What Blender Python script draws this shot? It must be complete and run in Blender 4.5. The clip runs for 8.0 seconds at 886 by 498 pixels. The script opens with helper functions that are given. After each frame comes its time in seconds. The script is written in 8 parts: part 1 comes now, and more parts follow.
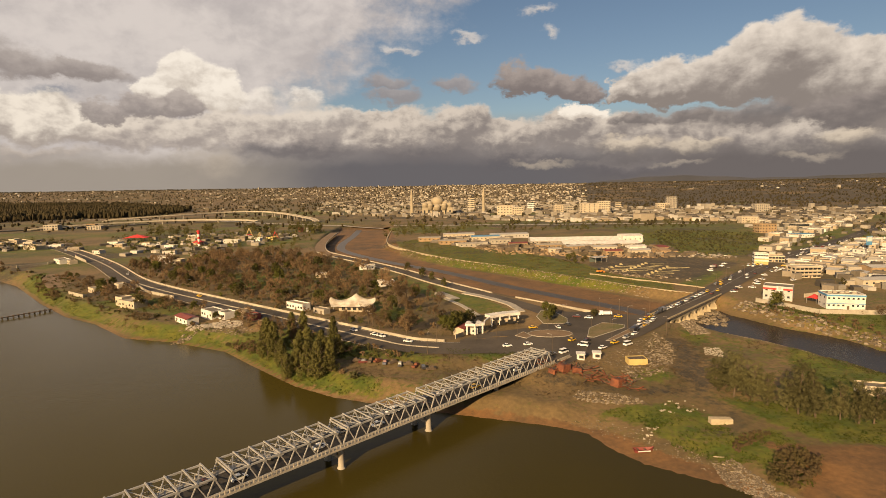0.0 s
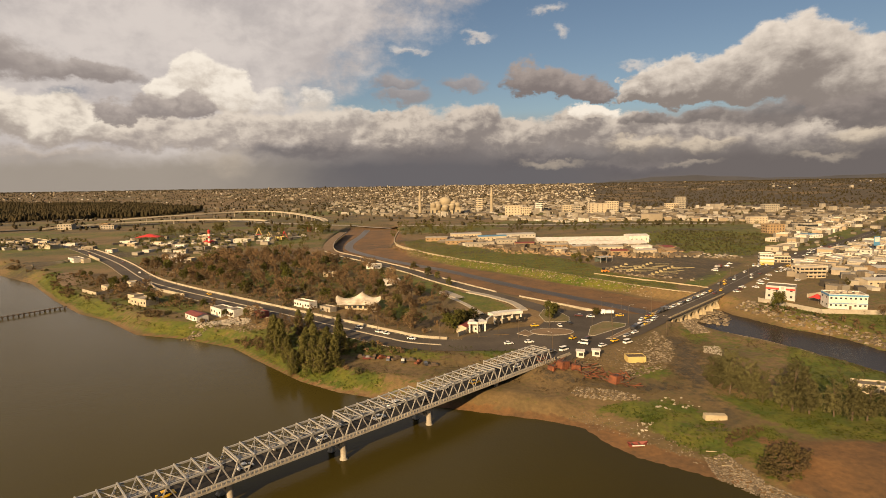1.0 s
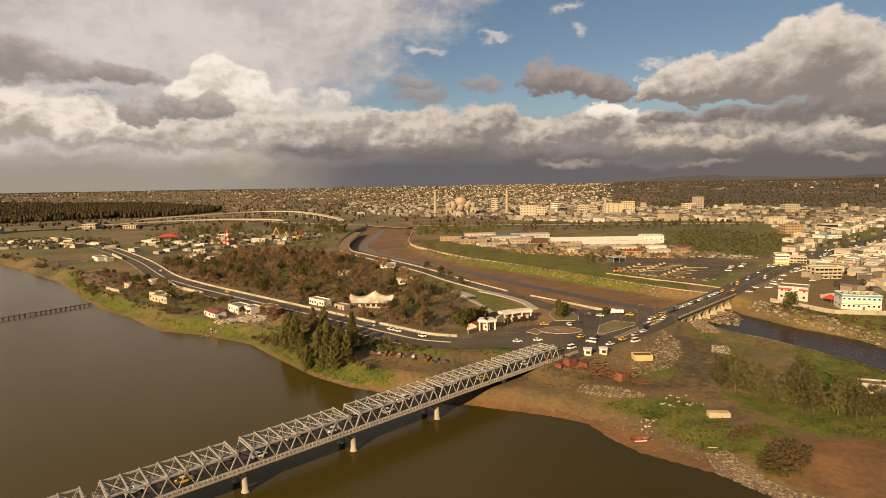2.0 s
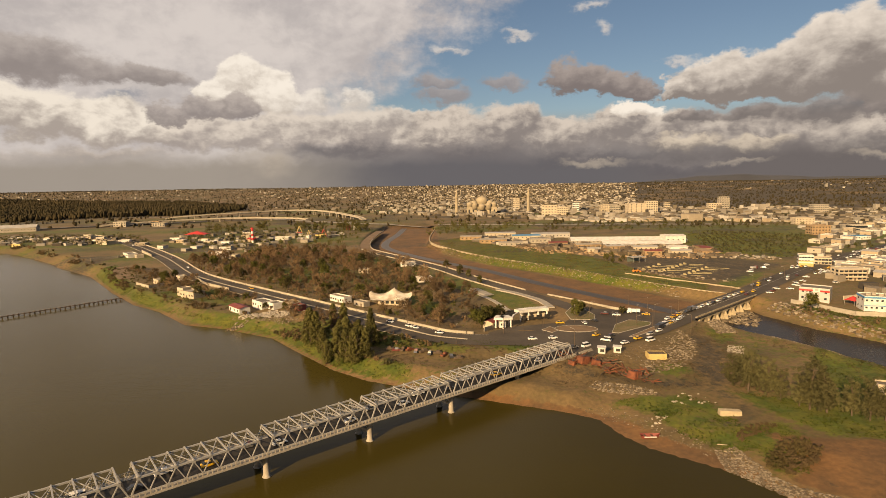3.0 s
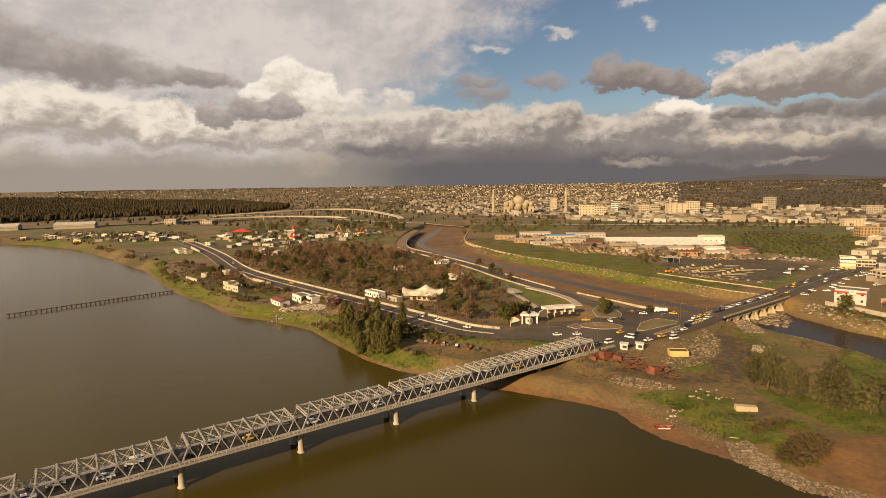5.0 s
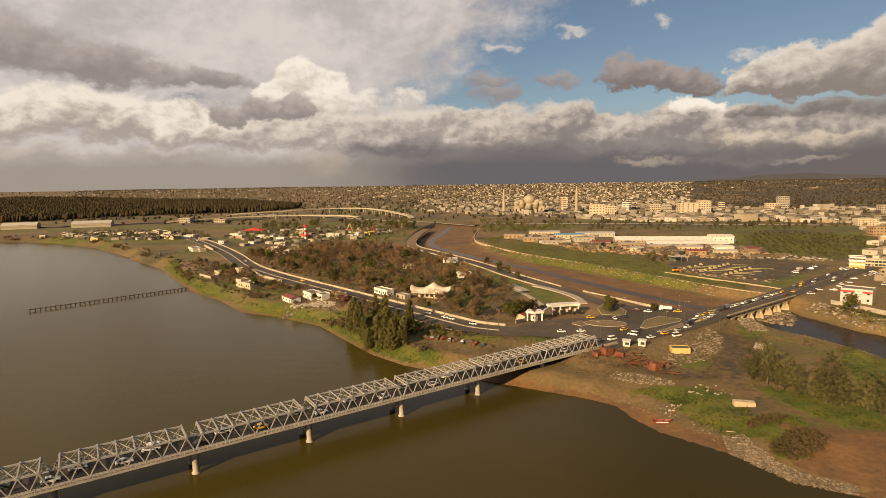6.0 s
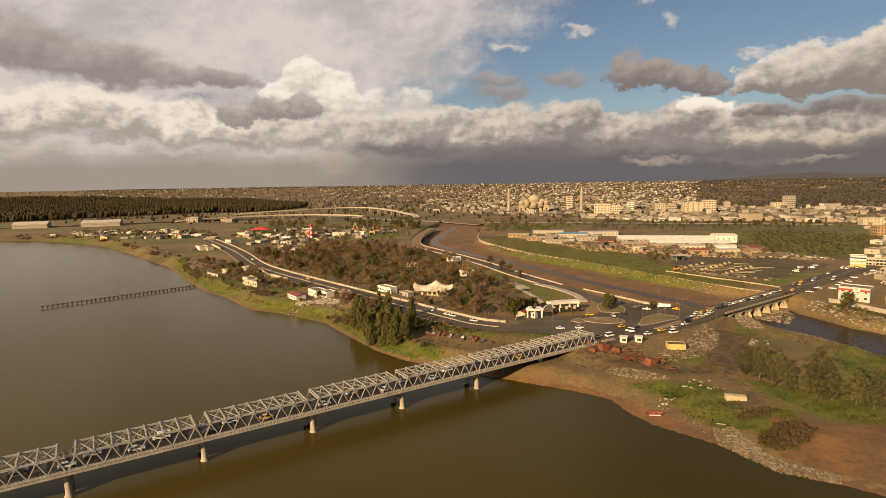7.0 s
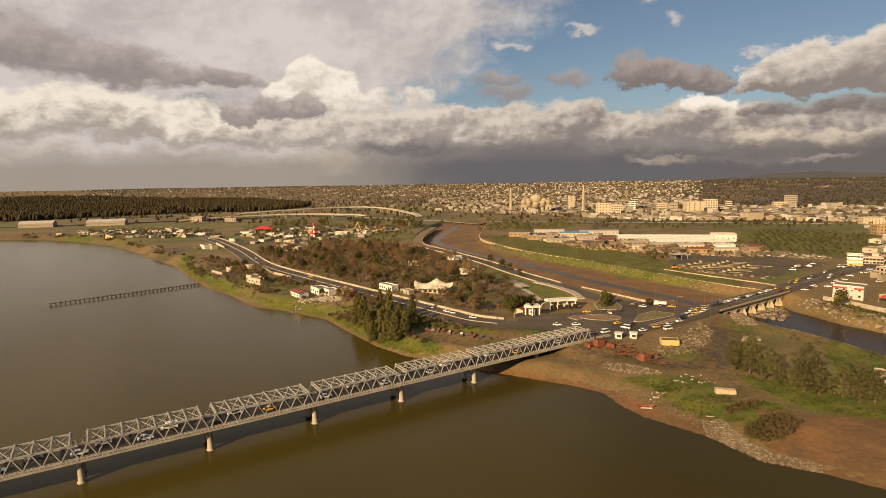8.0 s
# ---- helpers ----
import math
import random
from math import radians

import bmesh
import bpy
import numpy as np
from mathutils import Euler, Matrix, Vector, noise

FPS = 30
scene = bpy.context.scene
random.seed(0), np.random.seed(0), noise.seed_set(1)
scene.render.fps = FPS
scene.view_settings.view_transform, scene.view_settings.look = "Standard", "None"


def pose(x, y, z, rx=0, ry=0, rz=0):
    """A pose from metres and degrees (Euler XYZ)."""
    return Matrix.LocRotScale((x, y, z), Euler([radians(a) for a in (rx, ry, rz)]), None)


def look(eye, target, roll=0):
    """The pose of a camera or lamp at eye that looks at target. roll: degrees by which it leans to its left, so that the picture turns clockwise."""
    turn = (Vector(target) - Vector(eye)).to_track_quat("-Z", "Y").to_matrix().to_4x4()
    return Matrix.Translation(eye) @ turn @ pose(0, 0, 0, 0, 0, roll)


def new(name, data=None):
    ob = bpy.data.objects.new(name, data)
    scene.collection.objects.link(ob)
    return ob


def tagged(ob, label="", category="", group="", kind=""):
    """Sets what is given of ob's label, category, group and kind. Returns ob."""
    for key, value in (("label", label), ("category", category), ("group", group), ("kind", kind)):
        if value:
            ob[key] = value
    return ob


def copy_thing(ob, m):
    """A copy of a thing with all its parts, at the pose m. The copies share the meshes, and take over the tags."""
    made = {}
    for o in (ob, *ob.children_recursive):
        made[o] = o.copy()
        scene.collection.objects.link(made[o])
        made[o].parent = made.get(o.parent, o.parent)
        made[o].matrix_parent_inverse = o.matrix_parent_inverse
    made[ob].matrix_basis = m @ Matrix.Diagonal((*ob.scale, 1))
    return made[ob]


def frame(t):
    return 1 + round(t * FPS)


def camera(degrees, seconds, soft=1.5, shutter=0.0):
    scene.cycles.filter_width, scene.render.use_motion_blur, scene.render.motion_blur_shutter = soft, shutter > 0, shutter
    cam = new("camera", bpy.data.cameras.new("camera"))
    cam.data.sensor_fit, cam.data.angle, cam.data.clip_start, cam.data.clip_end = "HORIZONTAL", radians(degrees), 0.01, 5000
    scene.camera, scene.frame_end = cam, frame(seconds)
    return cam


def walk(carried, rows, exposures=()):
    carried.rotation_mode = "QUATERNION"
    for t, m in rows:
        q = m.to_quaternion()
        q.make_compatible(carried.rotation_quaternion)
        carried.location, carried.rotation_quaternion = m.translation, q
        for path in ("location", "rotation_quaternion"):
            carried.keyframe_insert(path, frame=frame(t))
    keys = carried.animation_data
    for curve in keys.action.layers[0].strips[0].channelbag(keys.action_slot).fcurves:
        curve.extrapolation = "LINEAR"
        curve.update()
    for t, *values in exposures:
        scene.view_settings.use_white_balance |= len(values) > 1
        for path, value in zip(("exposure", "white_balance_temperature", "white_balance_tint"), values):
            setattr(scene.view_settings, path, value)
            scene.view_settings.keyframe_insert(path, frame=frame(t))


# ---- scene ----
cam = camera(77.64, 8.0, soft=0.8)
PATH = [
    (0, (32.23, 64.95, 83.45), (31.629, 164.259, 71.708), -0.97),
    (0.5, (33.73, 62.34, 83.53), (32.392, 161.645, 71.816), -0.99),
    (1, (35.32, 59.67, 83.66), (33.048, 158.952, 71.948), -0.97),
    (1.5, (36.96, 56.92, 83.80), (33.375, 156.169, 72.138), -1.03),
    (3, (41.38, 48.93, 84.17), (32.143, 147.809, 72.438), -0.96),
    (3.5, (42.96, 46.13, 84.15), (31.654, 144.808, 72.510), -0.96),
    (4, (44.56, 43.49, 84.28), (31.427, 141.934, 72.594), -0.94),
    (4.5, (46.10, 40.72, 84.37), (31.399, 138.940, 72.668), -0.90),
    (5, (47.86, 37.86, 84.41), (31.675, 135.842, 72.714), -0.90),
    (6.5, (53.28, 29.46, 84.53), (34.423, 126.946, 72.682), -0.92),
    (7, (55.10, 26.43, 84.54), (35.786, 123.830, 72.671), -0.94),
    (7.5, (56.65, 23.52, 84.55), (37.093, 120.865, 72.630), -0.96),
    (8, (58.29, 20.53, 84.64), (38.438, 117.810, 72.668), -0.96),
]
walk(cam, [(t, look(eye, target, roll)) for t, eye, target, roll in PATH], [(0, 0.77, 7050, 11.0), (8, 0.77, 7050, 11.0)])

# ---- light: low sun behind and to the left, broken cloud ----
SUN_EL, SUN_AZ = radians(21), radians(27.5 + 180)      # azimuth clockwise from +y, towards the sun
sun_to = Vector((math.sin(SUN_AZ) * math.cos(SUN_EL), math.cos(SUN_AZ) * math.cos(SUN_EL), math.sin(SUN_EL)))
sun = new("sun", bpy.data.lights.new("sun", "SUN"))
sun.data.energy, sun.data.angle, sun.data.color = 5.0, radians(0.53), (1.0, 0.715, 0.395)
sun.matrix_world = look(sun_to * 400, (0, 0, 0))

world = bpy.data.worlds.new("sky")
world.use_nodes = True
wt = world.node_tree
wt.nodes.clear()


def wn(kind, **inputs):
    n = wt.nodes.new(kind)
    for k, v in inputs.items():
        n.inputs[int(k[1:])].default_value = v
    return n


def wlink(a, b):
    wt.links.new(a, b)


def wput(sock, v):
    if isinstance(v, bpy.types.NodeSocket):
        wlink(v, sock)
    else:
        sock.default_value = v


def wmath(op, a, b=0.0, c=0.0, clamp=False):
    n = wt.nodes.new("ShaderNodeMath")
    n.operation, n.use_clamp = op, clamp
    for s, v in zip(n.inputs, (a, b, c)):
        wput(s, v)
    return n.outputs[0]


def wstep(x, lo, hi):
    """A smooth step from 0 at lo to 1 at hi."""
    n = wt.nodes.new("ShaderNodeMapRange")
    n.interpolation_type = "SMOOTHSTEP"
    wput(n.inputs[0], x)
    n.inputs[1].default_value, n.inputs[2].default_value = lo, hi
    n.inputs[3].default_value, n.inputs[4].default_value = 0.0, 1.0
    return n.outputs[0]


def wmix(f, a, b):
    n = wt.nodes.new("ShaderNodeMix")
    n.data_type = "RGBA"
    wput(n.inputs[0], f)
    for s, v in ((n.inputs[6], a), (n.inputs[7], b)):
        wput(s, v if isinstance(v, bpy.types.NodeSocket) else (*v, 1))
    return n.outputs[2]


def wnoise(vec, scale, detail=6, rough=0.55, off=(0, 0, 0)):
    m = wt.nodes.new("ShaderNodeVectorMath")
    m.operation = "ADD"
    wlink(vec, m.inputs[0])
    m.inputs[1].default_value = off
    n = wt.nodes.new("ShaderNodeTexNoise")
    wlink(m.outputs[0], n.inputs["Vector"])
    n.inputs["Scale"].default_value, n.inputs["Detail"].default_value, n.inputs["Roughness"].default_value = scale, detail, rough
    return n.outputs["Fac"]


def wvec(op, a, b):
    n = wt.nodes.new("ShaderNodeVectorMath")
    n.operation = op
    wput(n.inputs[0], a)
    wput(n.inputs[1], b)
    return n.outputs[0]


coord = wt.nodes.new("ShaderNodeTexCoord").outputs["Generated"]
sep = wt.nodes.new("ShaderNodeSeparateXYZ")
wlink(coord, sep.inputs[0])
az = wmath("MULTIPLY", wmath("ARCTAN2", sep.outputs[0], sep.outputs[1]), 57.2958)
el = wmath("MULTIPLY", wmath("ARCSINE", sep.outputs[2]), 57.2958)
comb = wt.nodes.new("ShaderNodeCombineXYZ")
wlink(wmath("MULTIPLY", az, 0.1), comb.inputs[0])
wlink(wmath("MULTIPLY", el, 0.14), comb.inputs[1])
dirs = comb.outputs[0]                                  # ten degrees to a unit across
n_big = wnoise(dirs, 0.9, 6, 0.55)
n_mid = wnoise(dirs, 2.2, 8, 0.62, (3.1, 7.7, 0))
n_fine = wnoise(dirs, 7.0, 7, 0.62, (1.2, 0.4, 5))
n_side = wnoise(dirs, 2.0, 7, 0.6, (9.2, 1.4, 2))
# heads of cumulus: rounded cells within cells, drawn awry, lit from the upper left
drift = wt.nodes.new("ShaderNodeTexNoise")
wlink(dirs, drift.inputs["Vector"])
drift.inputs["Scale"].default_value, drift.inputs["Detail"].default_value = 3.0, 5
awry = wvec("ADD", dirs, wvec("MULTIPLY", wvec("SUBTRACT", drift.outputs["Color"], (0.5, 0.5, 0.5)), (0.30, 0.26, 0.0)))


def heads(off):
    n = wt.nodes.new("ShaderNodeTexVoronoi")
    n.feature, n.normalize = "SMOOTH_F1", True
    wlink(wvec("ADD", awry, off), n.inputs["Vector"])
    n.inputs["Scale"].default_value, n.inputs["Detail"].default_value = 3.6, 3.0
    n.inputs["Roughness"].default_value, n.inputs["Lacunarity"].default_value, n.inputs["Smoothness"].default_value = 0.55, 2.1, 0.6
    return wmath("SUBTRACT", 1.0, n.outputs["Distance"])


puff = heads((0.0, 0.0, 0.0))
relief = wmath("MULTIPLY", wmath("SUBTRACT", puff, heads((-0.05, 0.06, 0.0))), 3.2)
billow = wmath("ADD", relief, wmath("ADD", wmath("MULTIPLY", wmath("SUBTRACT", n_fine, 0.5), 0.7), wmath("MULTIPLY", wmath("SUBTRACT", n_mid, 0.5), 1.6)))
rag = wmath("ADD", wmath("MULTIPLY", wmath("SUBTRACT", puff, 0.62), 0.9), wmath("MULTIPLY", wmath("SUBTRACT", n_fine, 0.5), 0.5))
# outlines are curled by moving the sky's own coordinates
caz = wmath("ADD", az, wmath("ADD", wmath("MULTIPLY", wmath("SUBTRACT", n_side, 0.5), 7.0), wmath("MULTIPLY", wmath("SUBTRACT", n_fine, 0.5), 1.2)))
cel = wmath("ADD", el, wmath("ADD", wmath("MULTIPLY", wmath("SUBTRACT", n_mid, 0.5), 4.2), wmath("MULTIPLY", wmath("SUBTRACT", n_fine, 0.5), 0.8)))


def wmix_value(f, a, b):
    return wmath("ADD", wmath("MULTIPLY", a, wmath("SUBTRACT", 1.0, f)), wmath("MULTIPLY", b, f))


def wgroup(name, ins, outs, build):
    """A node group; build makes its nodes from its input sockets and returns what it puts out."""
    global wt
    outer, wt = wt, bpy.data.node_groups.new(name, "ShaderNodeTree")
    for n in ins:
        wt.interface.new_socket(n, in_out="INPUT", socket_type="NodeSocketColor" if n in ("under", "bright", "dark") else "NodeSocketFloat")
    for n in outs:
        wt.interface.new_socket(n, in_out="OUTPUT", socket_type="NodeSocketColor" if n == "color" else "NodeSocketFloat")
    gi, go = wt.nodes.new("NodeGroupInput"), wt.nodes.new("NodeGroupOutput")
    for k, v in enumerate(build(*gi.outputs[:len(ins)])):
        wlink(v, go.inputs[k])
    g, wt = wt, outer
    return g


def wuse(group, *values):
    n = wt.nodes.new("ShaderNodeGroup")
    n.node_tree = group
    for k, v in enumerate(values):
        wput(n.inputs[k], v if isinstance(v, bpy.types.NodeSocket) or not isinstance(v, tuple) else (*v, 1))
    return n.outputs


def spot_nodes(x, y, mask, rise, a0, e0, ra, up, down):
    """Joins one soft spot to a cloud: 1 in its middle, 0 at the rim, below 0 outside, its base flatter; and how high in it."""
    da = wmath("DIVIDE", wmath("SUBTRACT", x, a0), ra)
    de = wmath("SUBTRACT", y, e0)
    de = wmath("ADD", wmath("DIVIDE", wmath("MAXIMUM", de, 0.0), up), wmath("DIVIDE", wmath("MINIMUM", de, 0.0), down))
    m = wmath("SUBTRACT", 1.0, wmath("SQRT", wmath("ADD", wmath("MULTIPLY", da, da), wmath("MULTIPLY", de, de))))
    return wmath("SMOOTH_MAX", mask, m, 0.25), wmix_value(wstep(wmath("SUBTRACT", m, mask), -0.25, 0.25), rise, de)


def shade_nodes(under, mask, rise, edge, lump, bright, dark, lo, hi, soft, opacity):
    def step01(x, a, b):
        k = wmath("DIVIDE", wmath("SUBTRACT", x, a), wmath("SUBTRACT", b, a), 0.0, True)
        return wmath("MULTIPLY", wmath("MULTIPLY", k, k), wmath("SUBTRACT", 3.0, wmath("MULTIPLY", k, 2.0)))
    a = wmath("MULTIPLY", step01(wmath("ADD", mask, edge), 0.0, soft), opacity)
    return (wmix(a, under, wmix(step01(wmath("ADD", rise, lump), lo, hi), dark, bright)),)


SPOT = wgroup("cloud_spot", ("x", "y", "mask", "rise", "a0", "e0", "ra", "up", "down"), ("mask", "rise"), spot_nodes)
SHADE = wgroup("cloud_shade", ("under", "mask", "rise", "edge", "lump", "bright", "dark", "lo", "hi", "soft", "opacity"), ("color",), shade_nodes)


def cloud(under, spots, bright, dark, lo=-0.6, hi=1.0, soft=0.3, curl=1.0, opacity=1.0, ragged=0.6):
    """Lays a cloud made of soft spots over what is under it, lit from where rise is lo up to hi."""
    mask, rise = -9.0, 0.0
    for s in spots:
        mask, rise = wuse(SPOT, caz, cel, mask, rise, *s)
    return wuse(SHADE, under, mask, rise, wmath("MULTIPLY", rag, ragged), wmath("MULTIPLY", billow, curl), bright, dark, lo, hi, soft, opacity)[0]


sky = wt.nodes.new("ShaderNodeTexSky")
sky.sky_type, sky.sun_disc = "NISHITA", False
sky.sun_elevation, sky.sun_rotation = SUN_EL, SUN_AZ
sky.air_density, sky.dust_density, sky.ozone_density = 1.0, 0.6, 1.6
gain = wt.nodes.new("ShaderNodeMix")
gain.data_type, gain.blend_type = "RGBA", "MULTIPLY"
gain.inputs[0].default_value = 1.0
wlink(sky.outputs[0], gain.inputs[6])
gain.inputs[7].default_value = (0.072, 0.073, 0.076, 1)
c = gain.outputs[2]
c = wmix(wstep(wmath("MULTIPLY", el, -1.0), -7.4, -4.6), c, (0.36, 0.325, 0.315))
# thin high veil, thick to the left, open blue to the right, at the zenith and round the sun
lean = wmath("ADD", caz, wmath("MULTIPLY", wmath("SUBTRACT", el, 12.0), -1.25))
veil_at = wmath("ADD", wmath("MULTIPLY", wmath("ADD", lean, 6.0), -0.11), wmath("MULTIPLY", wmath("SUBTRACT", n_mid, 0.5), 2.6))
veil_at = wmath("SUBTRACT", veil_at, wmath("MULTIPLY", wstep(el, 22.0, 44.0), 3.2))
veil_at = wmath("SUBTRACT", veil_at, wmath("MULTIPLY", wstep(wmath("ABSOLUTE", wmath("ADD", az, 5.0)), 60.0, 100.0), 2.4))
c = wmix(wmath("MULTIPLY", wstep(veil_at, -0.35, 0.95), 0.97), c, wmix(wstep(wmath("ADD", wmath("MULTIPLY", billow, 0.10), wmix_value(0.3, n_big, n_side)), 0.36, 0.62), (0.54, 0.505, 0.51), (0.75, 0.70, 0.685)))
c = cloud(c, [(2.6, 14.6, 2.4, 0.5, 0.5), (10.4, 14.3, 1.5, 0.5, 0.5), (9.6, 16.5, 1.7, 0.6, 0.5), (18.0, 10.7, 1.9, 0.6, 0.5), (-3.9, 13.0, 2.2, 0.5, 0.5)], (0.80, 0.75, 0.71), (0.55, 0.52, 0.52), -1.0, 0.6, 1.0, 0.6, 0.75, 1.0)
# grey shelf and white towers on the left, farthest first
c = cloud(c, [(-47.6, 11.7, 5.2, 2.3, 2.4), (-41.8, 10.7, 7.5, 2.0, 2.1), (-33.7, 9.9, 6.5, 1.3, 1.3), (-54.0, 12.4, 7.0, 2.6, 2.6)], (0.50, 0.45, 0.43), (0.30, 0.265, 0.26), -0.7, 1.0, 0.45, 0.5, 0.93, 0.35)
c = cloud(c, [(-35.1, 7.6, 2.6, 0.9, 0.8)], (0.24, 0.27, 0.34), (0.24, 0.27, 0.34), -1.0, 1.0, 0.9, 0.0, 0.8, 0.3)
c = cloud(c, [(-24.2, 10.0, 2.8, 2.2, 2.6), (-26.3, 8.8, 2.2, 1.6, 2.2), (-22.0, 9.2, 2.2, 2.0, 2.4)], (1.0, 0.94, 0.86), (0.58, 0.52, 0.47), -1.1, 0.8, 0.3, 1.0)
c = cloud(c, [(-18.4, 8.6, 3.2, 1.1, 1.6), (-13.8, 8.6, 2.4, 0.8, 1.4)], (0.95, 0.89, 0.82), (0.60, 0.55, 0.51), -1.0, 0.7, 0.7, 1.0, 0.85, 1.0)
c = cloud(c, [(-36.8, 6.2, 4.4, 1.9, 2.6), (-41.7, 6.6, 4.6, 2.3, 2.8), (-46.0, 7.0, 4.4, 1.9, 3.0), (-50.0, 6.0, 5.0, 2.4, 2.6), (-33.0, 5.5, 3.4, 1.4, 2.0)], (0.94, 0.87, 0.78), (0.44, 0.39, 0.36), -0.9, 0.7, 0.35, 1.1, 1.0, 0.8)
c = cloud(c, [(-29.3, 5.2, 4.4, 1.5, 2.0), (-24.8, 5.2, 4.8, 1.6, 2.0), (-19.8, 5.8, 5.4, 1.8, 2.4), (-13.9, 6.3, 5.2, 1.7, 2.6), (-8.4, 6.2, 4.8, 1.4, 2.8)], (0.82, 0.74, 0.66), (0.40, 0.355, 0.335), -0.9, 0.8, 0.45, 1.1, 0.95, 0.8)
c = cloud(c, [(-24.8, 7.6, 2.2, 1.5, 1.3), (-28.1, 7.2, 2.6, 1.4, 1.2), (-31.2, 6.6, 2.2, 1.0, 0.9)], (0.52, 0.465, 0.44), (0.31, 0.275, 0.27), -0.7, 1.0, 0.4, 0.8, 0.95, 0.9)
# small grey clouds in the blue
c = cloud(c, [(1.5, 9.9, 2.7, 1.2, 1.0), (-5.4, 10.2, 2.8, 1.1, 1.0), (-4.6, 8.7, 2.8, 1.3, 1.4)], (0.46, 0.41, 0.40), (0.33, 0.29, 0.29), -0.6, 1.1, 0.55, 0.5, 0.8)
c = cloud(c, [(8.0, 9.7, 3.1, 2.1, 1.5), (11.5, 9.1, 3.8, 1.5, 1.3), (14.2, 8.7, 2.2, 1.0, 0.8)], (0.44, 0.385, 0.365), (0.235, 0.205, 0.205), -0.5, 1.1, 0.3, 0.6)
# heaped cloud along the middle and the right
c = cloud(c, [(-5.0, 6.1, 5.0, 1.6, 3.0), (1.4, 6.2, 4.2, 1.8, 3.2), (6.5, 5.4, 5.0, 1.4, 3.0), (12.1, 5.7, 3.6, 1.5, 3.0), (17.5, 5.0, 5.0, 1.6, 3.0), (23.5, 4.8, 5.0, 1.6, 3.0), (29.6, 3.9, 5.0, 1.6, 3.0), (34.9, 3.8, 5.0, 1.8, 3.0), (42.0, 4.0, 6.5, 2.0, 3.0)], (0.74, 0.66, 0.585), (0.29, 0.258, 0.25), -0.9, 0.9, 0.4, 1.2, 1.0, 0.8)
c = cloud(c, [(14.0, 6.6, 2.8, 1.2, 1.0)], (1.02, 0.95, 0.86), (0.62, 0.55, 0.49), -1.0, 0.3, 0.25, 0.7)
c = cloud(c, [(30.8, 9.9, 5.2, 3.8, 3.6), (26.7, 8.9, 4.5, 3.2, 2.4), (22.0, 8.4, 4.8, 2.7, 1.5), (34.6, 8.5, 4.8, 3.0, 4.2), (38.5, 7.4, 5.0, 3.2, 4.2), (45.0, 7.4, 6.0, 3.6, 4.2), (18.3, 8.2, 2.4, 1.2, 0.8)], (0.90, 0.82, 0.74), (0.29, 0.255, 0.24), -0.45, 1.15, 0.2, 0.5, 1.0, 0.5)
c = cloud(c, [(29.0, 5.5, 4.4, 1.2, 1.5), (35.5, 5.7, 3.6, 1.7, 1.9), (23.6, 5.9, 3.4, 0.9, 1.2), (19.2, 5.9, 2.4, 0.8, 1.0), (42.0, 5.6, 4.0, 1.8, 1.8)], (0.36, 0.315, 0.30), (0.20, 0.178, 0.178), -0.6, 1.1, 0.5, 0.7, 0.9)
c = cloud(c, [(36.0, 3.4, 3.0, 1.1, 1.3), (18.6, 3.5, 3.8, 0.8, 0.9), (24.5, 3.2, 3.8, 0.7, 0.8), (42.0, 3.0, 4.0, 1.0, 1.2)], (0.80, 0.69, 0.56), (0.38, 0.33, 0.29), -0.9, 0.7, 0.6, 1.0, 0.85)
# the dark base with rain below it, and the paler air under the gap on the left
sway = wmath("MULTIPLY", wmath("SUBTRACT", n_big, 0.5), 12.0)
rain = wmix(wstep(wmath("ADD", az, sway), -26.0, -8.0), (0.375, 0.335, 0.295), (0.145, 0.140, 0.155))
rain = wmix(wstep(wmath("ADD", az, sway), 8.0, 24.0), rain, (0.165, 0.148, 0.150))
under_base = wmath("ADD", wmath("MULTIPLY", wmath("SUBTRACT", 3.3, wmix_value(0.5, el, cel)), 0.55), wmath("MULTIPLY", billow, 0.1))
c = wmix(wmath("MULTIPLY", wstep(under_base, -0.35, 0.9), 0.96), c, rain)
c = cloud(c, [(-15.0, 3.6, 11.5, 1.1, 1.2), (-2.2, 3.3, 12.0, 1.5, 1.8), (8.2, 2.6, 8.5, 1.0, 1.6), (18.0, 1.6, 8.0, 0.9, 1.4)], (0.28, 0.25, 0.245), (0.135, 0.126, 0.14), -0.8, 1.0, 0.9, 0.4, 0.85, 0.25)
c = cloud(c, [(-22.6, 2.5, 4.4, 2.0, 2.4)], (0.56, 0.49, 0.41), (0.44, 0.385, 0.33), -1.0, 0.8, 1.0, 0.2, 0.75, 0.1)
c = cloud(c, [(-36.0, 3.0, 9.0, 0.7, 0.9), (-47.0, 3.2, 8.0, 0.8, 0.9)], (0.58, 0.50, 0.43), (0.36, 0.32, 0.29), -0.9, 0.8, 0.9, 0.7, 0.6, 0.4)
c = cloud(c, [(10.2, 1.9, 4.6, 0.5, 0.6), (33.4, 1.9, 3.6, 0.6, 0.6), (22.5, 1.6, 4.0, 0.4, 0.5)], (0.50, 0.43, 0.36), (0.28, 0.25, 0.235), -0.9, 0.6, 0.8, 0.6, 0.7, 0.5)
bg = wt.nodes.new("ShaderNodeBackground")
wlink(c, bg.inputs[0])
bg.inputs[1].default_value = 0.525
out = wt.nodes.new("ShaderNodeOutputWorld")
wlink(bg.outputs[0], out.inputs[0])
scene.world = world

